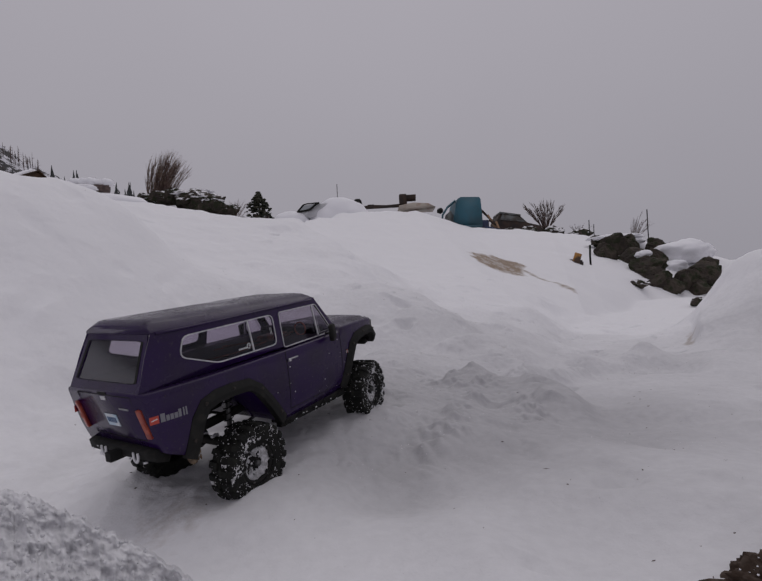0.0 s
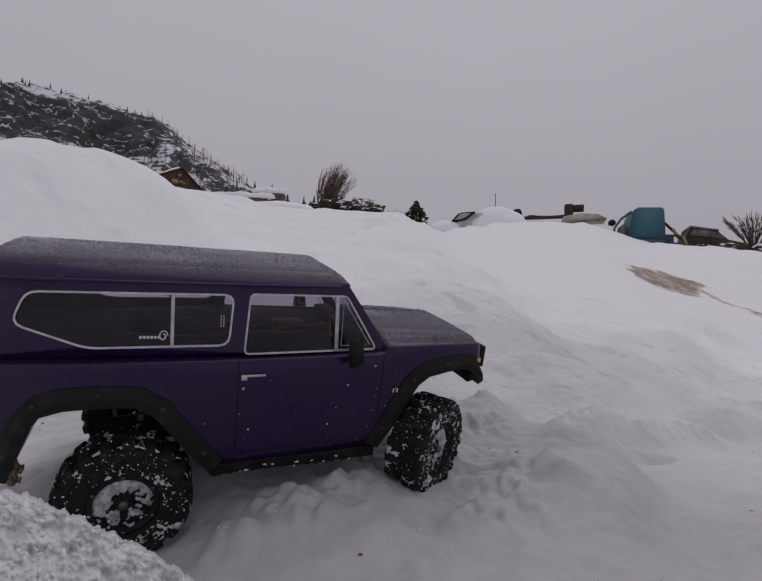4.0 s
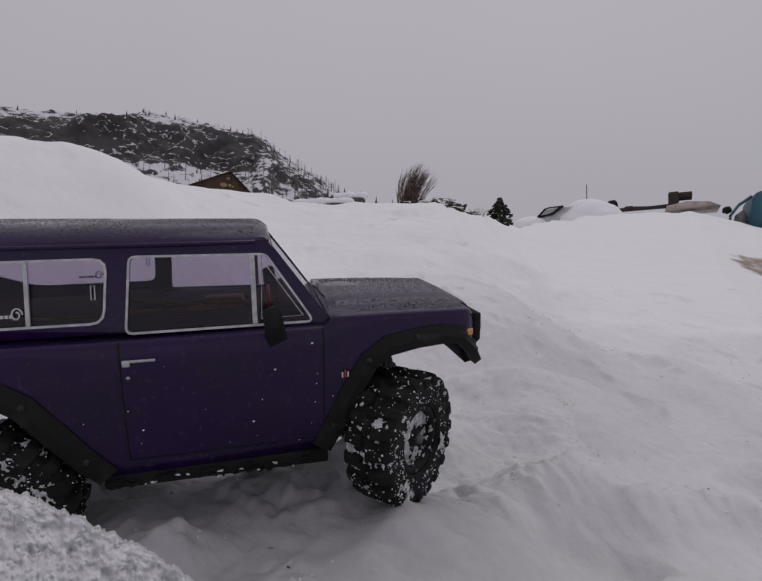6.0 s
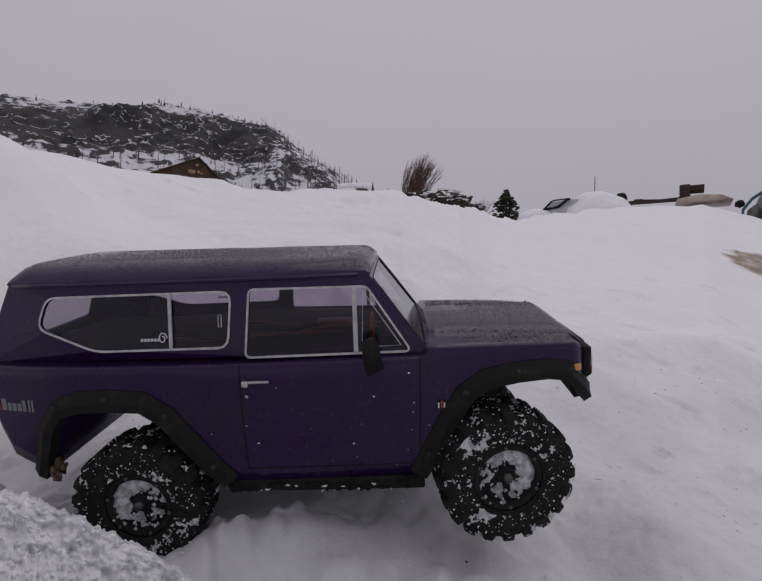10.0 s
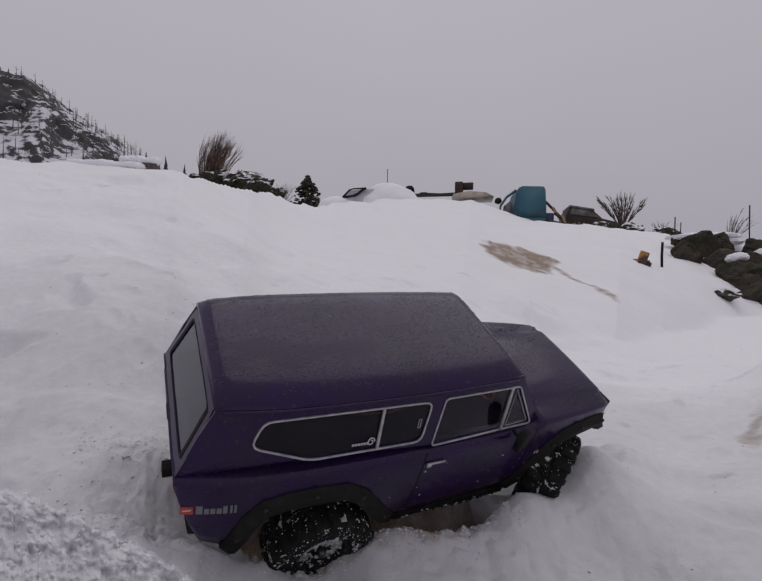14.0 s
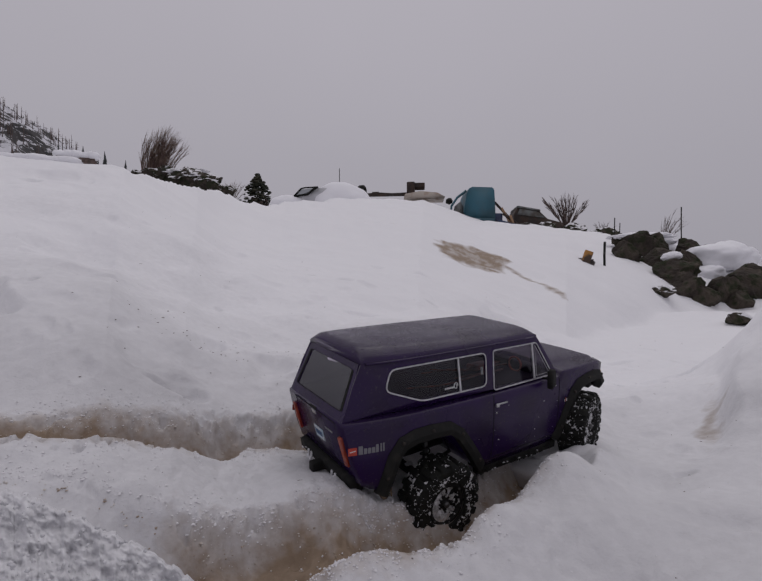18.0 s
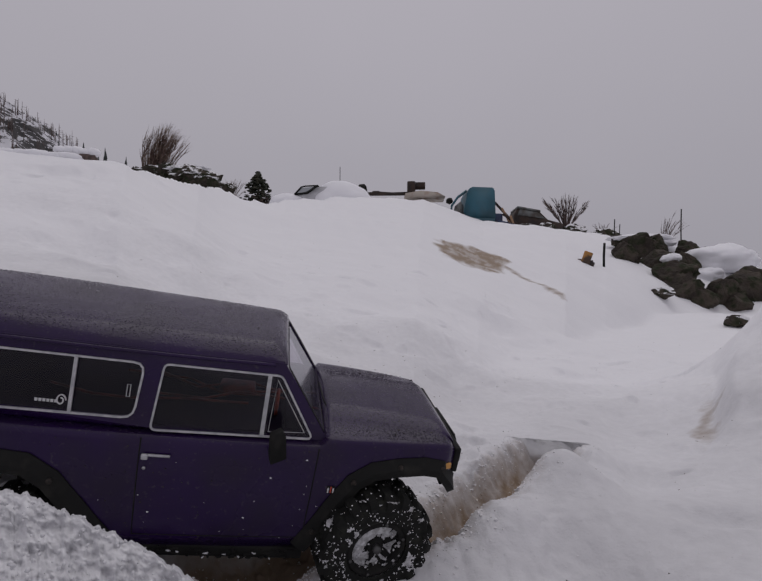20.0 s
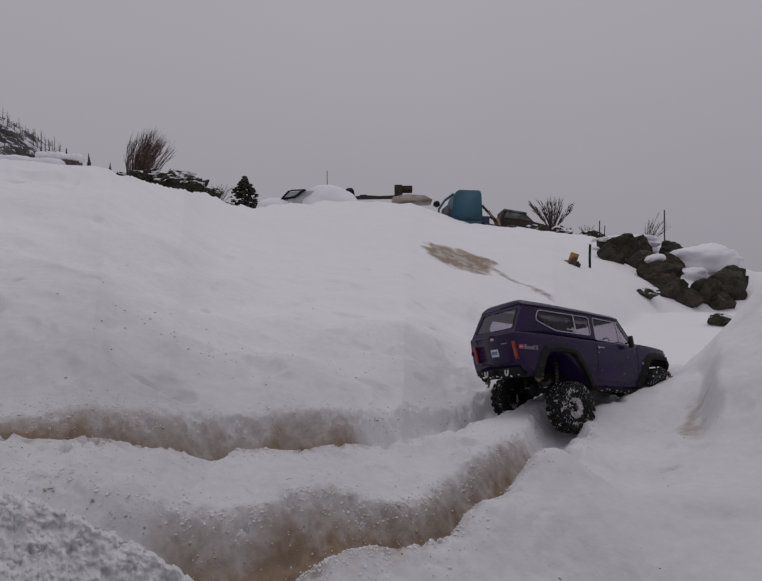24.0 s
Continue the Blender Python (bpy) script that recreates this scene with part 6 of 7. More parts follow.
def fir(x, y, z, h):
    rng = random.Random(21)
    ob = tagged(new("fir_tree"), "small dark fir with brown lower needles in snow", "fir tree")
    ob.location = (x, y, z)
    bm = bmesh.new()
    tube(bm, [(0, 0, -0.2), (0.02, 0, h * 0.5), (0, 0, h * 0.97)], 0.05, 6, 0.01)
    part("trunk", bm, BARK, ob)
    bm = bmesh.new()
    for k in range(420):
        f = rng.random() ** 0.8
        w = 0.50 * h * (1.0 - f ** 1.4) * rng.uniform(0.25, 1.0)
        a = rng.uniform(0, 6.283)
        p = Vector((w * math.cos(a), w * math.sin(a), h * (0.05 + 0.93 * f) + 0.10 * w))
        res = bmesh.ops.create_icosphere(bm, subdivisions=1, radius=1)
        s = rng.uniform(0.025, 0.070) * h * 0.8
        for v in res["verts"]:
            v.co = p + Vector((v.co.x * s * 1.3, v.co.y * s * 1.3, v.co.z * s * 0.6)) * rng.uniform(0.6, 1.3)
    part("crown", bm, NEEDLE, ob, "dark green needle clumps")
    bm = bmesh.new()
    for k in range(60):
        a, w = rng.uniform(0, 6.283), rng.uniform(0.05, 0.40) * h
        lump(bm, (w * math.cos(a), w * math.sin(a), rng.uniform(-0.02, 0.28) * h), (0.05 * h, 0.05 * h, 0.05 * h), k, 1, 0.5)
    part("dead_needles", bm, RUST, ob, "brown dead lower needles")


fir(-4.46, 18.52, 3.15, 1.35)


def boulder(x, y, z, sx, sy, sz, seed, turn=0, label="dark lichen-stained basalt boulder", name="boulder"):
    bm = bmesh.new()
    vs = lump(bm, (0, 0, 0), (sx, sy, sz), seed, 4, 0.40, 1.5)
    rng = random.Random(seed)
    for c in range(13):
        nrm = Vector((rng.uniform(-1, 1), rng.uniform(-1, 1), rng.uniform(-0.6, 1))).normalized()
        lim = rng.uniform(0.58, 0.88) * abs(Vector((sx * nrm.x, sy * nrm.y, sz * nrm.z)).length)
        for v in bm.verts:
            d = v.co.dot(nrm)
            if d > lim:
                v.co -= nrm * (d - lim)
    for v in bm.verts:
        v.co *= 1 + 0.11 * noise.fractal(v.co * 6 + Vector((seed, 0, 0)), 0.7, 2.1, 4) - 0.08 * max(0, 0.25 - abs(noise.noise(v.co * 3.5 + Vector((0, seed, 0))))) * 4
    ob = part(name, bm, SNOWY_STONE if name == "rock" else STONE, None, label, m=Matrix.Rotation(radians(turn), 4, "Z"))
    ob.data.set_sharp_from_angle(angle=radians(22))
    ob.location = (x, y, z)
    tagged(ob, category="boulder", group="rock outcrop")
    return ob


for x, y, z, sx, sy, sz, sd in ((4.77, 10.26, 0.75, 0.31, 0.25, 0.26, 1), (5.58, 11.16, 0.91, 0.53, 0.42, 0.38, 2), (5.31, 11.74, 1.17, 0.19, 0.15, 0.13, 3), (5.39, 10.19, 0.56, 0.45, 0.36, 0.3, 4), (6.44, 11.18, 0.85, 0.37, 0.3, 0.24, 5), (6.62, 11.01, 0.76, 0.24, 0.19, 0.23, 6), (5.96, 10.4, 0.55, 0.29, 0.23, 0.32, 7),
                              (5.27, 9.64, 0.33, 0.44, 0.36, 0.3, 8), (5.31, 9.25, 0.11, 0.35, 0.28, 0.27, 9), (5.48, 9.18, -0.03, 0.36, 0.28, 0.21, 10), (5.9, 9.41, 0.04, 0.36, 0.29, 0.32, 11), (6.41, 9.72, 0.14, 0.43, 0.35, 0.42, 12), (6.64, 9.83, 0.2, 0.25, 0.28, 0.39, 13), (6.04, 9.29, -0.12, 0.29, 0.23, 0.22, 14)):
    boulder(x, y, z, sx, sy, sz, sd, turn=sd * 7 - 30)
for x, y, z, s, sd in ((4.65, 8.8, 0.05, 0.22, 21), (4.2, 6.4, -0.24, 0.15, 22), (1.7, 17.0, 2.72, 0.17, 23), (4.55, 16.8, 2.15, 0.35, 24), (5.3, 17.0, 2.12, 0.5, 25), (6.9, 16.6, 1.85, 0.45, 26), (4.3, 17.3, 2.15, 0.4, 27), (6.3, 17.3, 2.05, 0.55, 28)):
    boulder(x, y, z, s, s, s * 0.45, sd, turn=sd * 33, label="low dark rock poking out of the snow", name="rock")
for k, (x, y, z, s) in enumerate(((-8.2, 17.6, 4.10, 0.6), (-7.6, 17.5, 4.10, 0.6), (-7.1, 17.5, 4.10, 0.7), (-6.6, 17.3, 3.98, 0.8), (-6.1, 17.2, 3.80, 0.75), (-5.7, 17.1, 3.62, 0.65), (-6.6, 17.9, 4.26, 0.5), (-6.0, 17.8, 4.05, 0.5), (-5.3, 17.5, 3.55, 0.45))):
    boulder(x, y, z + 0.08, s * 1.15, s * 0.9, s * 0.40, 31 + k, turn=k * 50, label="flat layered dark rock with snow on its ledges", name="rock")


def snow_heap(x, y, z, sx, sy, sz, seed, label="smooth heap of old snow", sub=4, rough=0.10):
    bm = bmesh.new()
    lump(bm, (0, 0, 0), (sx, sy, sz), seed, sub, rough, 0.9 if rough < 0.2 else 1.7)
    ob = part("snow_heap", bm, SNOW_PLAIN, None, label)
    ob.location = (x, y, z)
    return tagged(ob, category="snow", kind="stuff")


# snow lying on and between the rocks
snow_heap(6.7, 10.68, 0.66, 0.65, 0.45, 0.3, 20, "thick snow cap on the boulders", rough=0.22)
snow_heap(6.22, 10.26, 0.35, 0.31, 0.22, 0.17, 21, "snow sagging between the boulders", rough=0.22)
snow_heap(5.37, 9.83, 0.65, 0.14, 0.2, 0.08, 22, "patch of snow between boulders", rough=0.22)
snow_heap(5.79, 11.74, 1.21, 0.63, 0.44, 0.08, 23, "thick snow cap on the boulders", rough=0.22)
snow_heap(6.09, 11.48, 1.08, 0.25, 0.2, 0.07, 24, "thick snow cap on the boulders", rough=0.22)
for k, (x, y, z) in enumerate(((-6.7, 17.1, 4.18), (-6.15, 16.9, 4.00), (-5.65, 16.8, 3.82), (-6.2, 17.5, 4.34))):
    snow_heap(x, y, z, 0.34, 0.24, 0.06, 10 + k, "ledge of snow on flat rocks", rough=0.6)


# ---- junk along the crest ----
def overturned_chassis():
    ob = tagged(new("overturned_chassis"), "rusty upturned vehicle chassis with a tyre and engine on the crest", "wreck")
    ob.location = (0.2, 18.1, 3.45)
    bm = bmesh.new()
    box(bm, -0.85, -0.10, 0.02, 0.85, 0.0, 0.10, 0.02)
    tube(bm, [(-0.75, 0, 0.1), (-0.3, 0.02, 0.14), (0.2, 0, 0.10), (0.8, 0, 0.12)], 0.04, 6)
    part("frame_rail", bm, RUST, ob)
    bm = bmesh.new()
    box(bm, -0.50, -0.1, 0.06, -0.25, 0.06, 0.18, 0.03)
    part("gear_housing", bm, RUST, ob)
    bm = bmesh.new()
    n = 20
    prof = [(0.10, -0.10), (0.17, -0.115), (0.21, -0.08), (0.215, 0.0), (0.21, 0.08), (0.17, 0.115), (0.10, 0.10)]
    loft(bm, [[(r * math.cos(6.2832 * k / n), y, r * math.sin(6.2832 * k / n)) for r, y in prof] for k in range(n + 1)], caps=False)
    part("tyre", bm, RUBBER, ob, m=Matrix.Translation((-0.85, 0, 0.22)) @ Matrix.Rotation(radians(75), 4, "Z"))
    bm = bmesh.new()
    box(bm, 0.70, -0.15, 0.10, 0.98, 0.15, 0.50, 0.05)
    en = part("engine_block", bm, RUST, ob)
    for k in range(3):
        bm = bmesh.new()
        box(bm, 0.98, -0.12 + 0.08 * k, 0.30 - 0.03 * k, 1.32, -0.06 + 0.08 * k, 0.46 - 0.02 * k, 0.02)
        part("bracket", bm, RUST, en)


overturned_chassis()


SMALL = Matrix.Translation((0.0, 0.0, -0.02)) @ Matrix.Diagonal((1.0, 1.0, 0.72, 1.0))


def buried_car():
    ob = tagged(new("buried_car"), "old white car almost buried in snow, its dark window frame showing", "car")
    ob.location = (-2.35, 17.5, 3.05)
    bm = bmesh.new()
    loft(bm, [[(x, -0.8, 0.0), (x, -0.78, h), (x, 0.78, h), (x, 0.8, 0.0)] for x, h in ((-1.0, -0.05), (-0.8, 0.10), (-0.2, 0.22), (0.4, 0.45), (1.4, 0.42))])
    part("body", bm, WHITECAR, ob)
    bm = bmesh.new()
    tube(bm, [(-0.35, -0.82, 0.30), (-0.12, -0.84, 0.62), (0.0, -0.84, 0.66), (0.42, -0.84, 0.68)], 0.035, 6)
    tube(bm, [(0.42, -0.84, 0.68), (0.30, -0.84, 0.60), (0.08, -0.84, 0.36), (-0.35, -0.82, 0.30)], 0.045, 6)
    part("window_frame", bm, RUBBER, ob, "black window frame", m=SMALL)
    bm = bmesh.new()
    bm.faces.new([bm.verts.new(p) for p in ((-0.33, -0.80, 0.31), (-0.11, -0.80, 0.60), (0.38, -0.80, 0.66), (0.08, -0.80, 0.36))])
    part("side_glass", bm, DARKGLASS, ob, m=SMALL)
    # solid dark lump stands in for the shade inside the opening
    bm = bmesh.new()
    lump(bm, (1.35, -1.75, -0.62), (0.18, 0.10, 0.12), 3, 2, 0.2)
    part("opening_shade", bm, RUBBER, ob, "dark lump for the shaded opening under the bumper")
    bm = bmesh.new()
    tube(bm, [(1.0, 0, 0.6), (1.0, 0, 1.28)], 0.012, 5)
    part("aerial", bm, RUBBER, ob)


buried_car()
snow_heap(-1.30, 17.25, 2.85, 1.12, 0.9, 0.88, 20, "rounded dome of snow over a buried car", 5)
snow_heap(-2.95, 16.9, 2.95, 0.62, 0.5, 0.36, 21, "rounded snow on a car's hood")
snow_heap(-1.6, 16.5, 2.55, 0.85, 0.5, 0.26, 22, "snow over a buried bumper")


def blue_cab():
    ob = tagged(new("blue_truck_cab"), "faded teal pickup cab tipped among snow and scrap", "wreck")
    ob.location = (3.12, 17.2, 2.22)
    ob.scale = (0.80, 1.0, 1.0)
    ob.rotation_euler = (0, radians(1.5), radians(6))
    bm = bmesh.new()
    loft(bm, [[(-0.56, y, 0.22), (-0.60, y, 0.55), (-0.52, y, 1.00), (-0.42, y, 1.17), (-0.30, y, 1.22), (0.48, y, 1.22), (0.57, y, 1.17), (0.62, y, 0.60), (0.64, y, 0.20)] for y in (-0.50, -0.46, 0.4, 0.46)])
    bmesh.ops.bevel(bm, geom=[e for e in bm.edges if e.is_manifold and e.calc_face_angle(0) > 0.7], offset=0.03, segments=2, affect="EDGES")
    sh = part("cab_shell", bm, TEAL, ob, "faded teal sheet metal")
    bm = bmesh.new()
    box(bm, -0.50, -0.535, 0.14, 0.60, -0.44, 0.24, 0.03)
    part("lower_lip", bm, TEAL, ob)
    bm = bmesh.new()
    box(bm, -0.45, -0.56, 0.02, 0.66, -0.20, 0.13, 0.03)
    part("bumper", bm, RUBBER, ob, "dark bumper strip")
    bm = bmesh.new()
    tube(bm, [(-0.50, -0.3, 1.12), (-0.85, -0.3, 0.90), (-1.08, -0.3, 0.62), (-1.10, -0.3, 0.20), (-0.95, -0.3, 0.05)], 0.045, 6)
    dr = part("door_frame", bm, TEAL, ob)
    bm = bmesh.new()
    loft(bm, [[(-0.60, y, 0.12), (-0.62, y, 0.62), (-0.72, y, 0.78), (-0.95, y, 0.62), (-1.02, y, 0.30), (-0.90, y, 0.10)] for y in (-0.33, -0.27)])
    part("door_panel", bm, GREYMETAL, dr)
    bm = bmesh.new()
    lump(bm, (-1.15, -0.2, 0.80), (0.14, 0.12, 0.10), 4, 2, 0.4)
    part("torn_seal", bm, RUBBER, dr)
    bm = bmesh.new()
    box(bm, 0.64, -0.35, 0.02, 0.98, 0.25, 0.44, 0.06)
    part("side_panel", bm, NAVY, ob, "dark blue panel")


blue_cab()
for k, (x, z, a, ln, mat) in enumerate(((3.95, 2.72, -48, 0.75, RUST), (4.05, 2.55, -60, 0.6, PALEWOOD), (4.15, 2.46, -35, 0.55, RUST), (4.22, 2.36, -70, 0.4, PALEWOOD), (4.05, 2.30, -15, 0.6, NAVY))):
    bm = bmesh.new()
    box(bm, -ln / 2, -0.03, -0.035, ln / 2, 0.03, 0.035, 0.008, m=Matrix.Rotation(radians(-a), 4, "Y"))
    pb = part("scrap_plank", bm, mat, None, "weathered scrap plank leaning on the wreck")
    pb.location = (x, 17.0 - 0.05 * k, z)
    tagged(pb, category="plank", group="scrap beside the blue cab")


def tan_wagon():
    ob = tagged(new("old_wagon"), "old tan wagon behind the crest, snow at its sills", "car")
    ob.location = (5.35, 19.8, 2.55)
    ob.rotation_euler = (0, radians(8), 0)
    bm = bmesh.new()
    loft(bm, [[(-0.55, y, 0.0), (-0.62, y, 0.30), (-0.52, y, 0.62), (0.25, y, 0.58), (0.60, y, 0.32), (1.35, y, 0.22), (1.4, y, -0.1)] for y in (-0.6, -0.55, 0.5, 0.55)])
    part("body", bm, RUST, ob)
    bm = bmesh.new()
    loft(bm, [[(-0.50, y, 0.34), (-0.44, y, 0.56), (0.22, y, 0.53), (0.50, y, 0.34)] for y in (-0.63, -0.61)])
    part("side_window", bm, GREYMETAL, ob, "dirty pale window")
    bm = bmesh.new()
    loft(bm, [[(-0.56, y, 0.60), (-0.54, y, 0.66), (0.28, y, 0.62), (0.30, y, 0.56)] for y in (-0.64, 0.5)])
    part("roof", bm, GREYMETAL, ob)


tan_wagon()
bm = bmesh.new()
loft(bm, [[(-0.65, y, 0.0), (-0.60, y, 0.12), (-0.1, y, 0.20), (0.45, y, 0.14), (0.70, y, 0.0)] for y in (-0.5, 0.5)])
pb = part("car_panel", bm, CREAM, None, "rusty cream body panel lying in snow")
pb.location = (1.45, 17.8, 3.27)
tagged(pb, category="panel")
for x, y, z, h, r, lab in ((3.91, 8.97, 0.40, 0.42, 0.018, "thin dark steel post in the snow"), (7.05, 16.1, 1.75, 0.55, 0.015, "thin stake on the crest"), (7.2, 16.1, 1.75, 0.40, 0.012, "thin stake on the crest"), (7.6, 13.6, 1.2, 0.95, 0.014, "thin bare pole above the boulders")):
    bm = bmesh.new()
    tube(bm, [(0, 0, -0.1), (0, 0, h * 0.5), (0.01, 0, h)], r, 6)
    pb = part("steel_post", bm, RUBBER, None, lab)
    pb.location = (x, y, z)
    tagged(pb, category="post")
ob = tagged(new("yellow_scrap"), "yellow and rust-brown bent metal scrap sunk in snow", "scrap")
ob.location = (3.50, 8.75, 0.47)
bm = bmesh.new()
lump(bm, (0, 0, 0.0), (0.15, 0.12, 0.09), 7, 3, 0.5)
part("rusty_lump", bm, RUST, ob)
bm = bmesh.new()
box(bm, -0.05, -0.10, -0.02, 0.07, -0.05, 0.20, 0.01, m=Matrix.Rotation(radians(20), 4, "Y"))
part("yellow_bracket", bm, YELLOW, ob)
for x, y, z, ln, w in ((-9.67, 14.67, 3.88, 1.8, 0.36), (-8.90, 15.25, 4.12, 1.0, 0.38)):
    ob = tagged(new("snowy_log"), "dark log lying under a thick cap of snow", "log", "snow-capped logs")
    ob.location = (x, y, z)
    ob.rotation_euler = (0, 0, radians(20))
    bm = bmesh.new()
    tube(bm, [(-ln / 2, 0, 0.0), (-ln * 0.1, 0.02, 0.01), (ln / 2, 0, -0.01)], w * 0.40, 8)
    part("log", bm, BARK, ob)
    bm = bmesh.new()
    for k in range(5):
        lump(bm, (-ln * 0.42 + ln * 0.21 * k, 0, w * 0.42), (ln * 0.2, w * 0.5, w * (0.30 + 0.06 * (k % 3))), k, 3, 0.2)
    part("snow_cap", bm, SNOW_PLAIN, ob)
snow_heap(-9.3, 15.1, 3.46, 2.2, 0.8, 0.42, 27, "bank of snow under the logs")


def hut():
    """A small board hut whose snowy gable looks over the bank."""
    ob = tagged(new("board_hut"), "small brown board hut with snow on its gable roof", "hut")
    ob.location = (-2.83, 4.08, 0.0)
    ob.rotation_euler = (0, 0, radians(58))
    top, left, right, base = HUT_TOP, 0.340, 0.195, HUT_TOP - 0.175
    for k in range(9):
        x0, x1 = -left + (left + right) * k / 9 + 0.0008, -left + (left + right) * (k + 1) / 9 - 0.0008
        roof = lambda x: top - (top - base) * (abs(x) / (left if x < 0 else right))
        bm = bmesh.new()
        loft(bm, [[(x0, y, 0.20), (x0, y, roof(x0)), ((x0 + x1) / 2, y, roof((x0 + x1) / 2)), (x1, y, roof(x1)), (x1, y, 0.30)] for y in (0.0 + 0.002 * (k % 2), 0.03)])
        part("board", bm, WOOD, ob, smooth=False)
    bm = bmesh.new()
    loft(bm, [[(-left + 0.01, y, 0.30), (-left + 0.01, y, base), (0.0, y, top - 0.01), (right - 0.01, y, base), (right - 0.01, y, 0.30)] for y in (0.03, 0.60)])
    part("shed_body", bm, WOOD, ob, smooth=False)
    for s, x1 in ((-1, -left - 0.05), (1, right + 0.04)):
        z1 = top - (top - base) * abs(x1) / (left if s < 0 else right)
        bm = bmesh.new()
        loft(bm, [[(0.0, y, top + 0.003), (0.0, y, top + 0.013), (x1, y, z1 + 0.013), (x1, y, z1 + 0.003)] for y in (-0.025, 0.64)])
        part("roof_board", bm, WOOD, ob, smooth=False)
        rings = []
        for i in range(15):
            f = i / 14
            row = []
            for j in range(9):
                y = 0.05 + 0.62 * j / 8
                h = 0.035 * min(1, 6 * (1 - f) + 0.15, 4 * j / 8 + 0.35) + 0.010 * noise.noise(Vector((f * 5, j * 0.8, s)))
                row.append((x1 * f * 1.04, y, top + (z1 - top) * f * 1.04 + 0.016 + max(h, 0.004)))
            rings.append(row)
        bm = bmesh.new()
        loft(bm, rings, close=False)
        bmesh.ops.solidify(bm, geom=bm.faces[:], thickness=0.03)
        part("roof_snow", bm, SNOW_PLAIN, ob, "thick snow on the roof")
    for x, z, sx, sz in ((-0.016, -0.060, 0.018, 0.014), (-0.055, -0.125, 0.034, 0.022), (0.0, -0.120, 0.016, 0.012), (0.026, -0.130, 0.013, 0.010)):
        bm = bmesh.new()
        lump(bm, (x, -0.006, top + z), (sx, 0.012, sz), 3, 2, 0.2)
        part("wood_ornament", bm, PALEWOOD, ob, "pale round wood slice")


HUT_TOP = 1.262
hut()


# ---- small stuff on the snow ----
MUDDY = mottle(material("muddy_slush", (0.34, 0.275, 0.215), 0.6), (0.60, 0.57, 0.54), 60, 0.45, 0.6)
CRUMB = bump(material("wet_snow_crumbs", (0.68, 0.67, 0.69), 0.6), 500, 0.5, 0.001)


def scatter(name, spots, mat, label, category, seed):
    """Many small broken grains, joined into one mesh; spots holds x, y, radius, length and flatness."""
    rng = np.random.RandomState(seed)
    g = (1 + 5 ** 0.5) / 2
    ico = np.array([(-1, g, 0), (1, g, 0), (-1, -g, 0), (1, -g, 0), (0, -1, g), (0, 1, g), (0, -1, -g), (0, 1, -g), (g, 0, -1), (g, 0, 1), (-g, 0, -1), (-g, 0, 1)]) / 1.9
    tri = np.array([(0, 11, 5), (0, 5, 1), (0, 1, 7), (0, 7, 10), (0, 10, 11), (1, 5, 9), (5, 11, 4), (11, 10, 2), (10, 7, 6), (7, 1, 8), (3, 9, 4), (3, 4, 2), (3, 2, 6), (3, 6, 8), (3, 8, 9), (4, 9, 5), (2, 4, 11), (6, 2, 10), (8, 6, 7), (9, 8, 1)])
    p = np.array(spots)
    k = len(p)
    z = ground(p[:, 0], p[:, 1])
    a = rng.uniform(0, 6.283, k)
    v = ico[None] * rng.uniform(0.45, 1.35, (k, 12, 1)) * p[:, 2][:, None, None]
    v = v * np.stack([p[:, 3], np.ones(k), p[:, 4]], -1)[:, None]
    c, s = np.cos(a)[:, None], np.sin(a)[:, None]
    x, y = v[..., 0] * c - v[..., 1] * s + p[:, 0][:, None], v[..., 0] * s + v[..., 1] * c + p[:, 1][:, None]
    verts = np.stack([x, y, v[..., 2] + (z + p[:, 2] * 0.1)[:, None]], -1).reshape(-1, 3)
    faces = (tri[None] + 12 * np.arange(k)[:, None, None]).reshape(-1, 3)
    me = bpy.data.meshes.new(name)
    me.from_pydata(verts.tolist(), [], faces.tolist())
    me.materials.append(mat)
    me.update()
    tagged(new(name, me), label, category, kind="stuff")


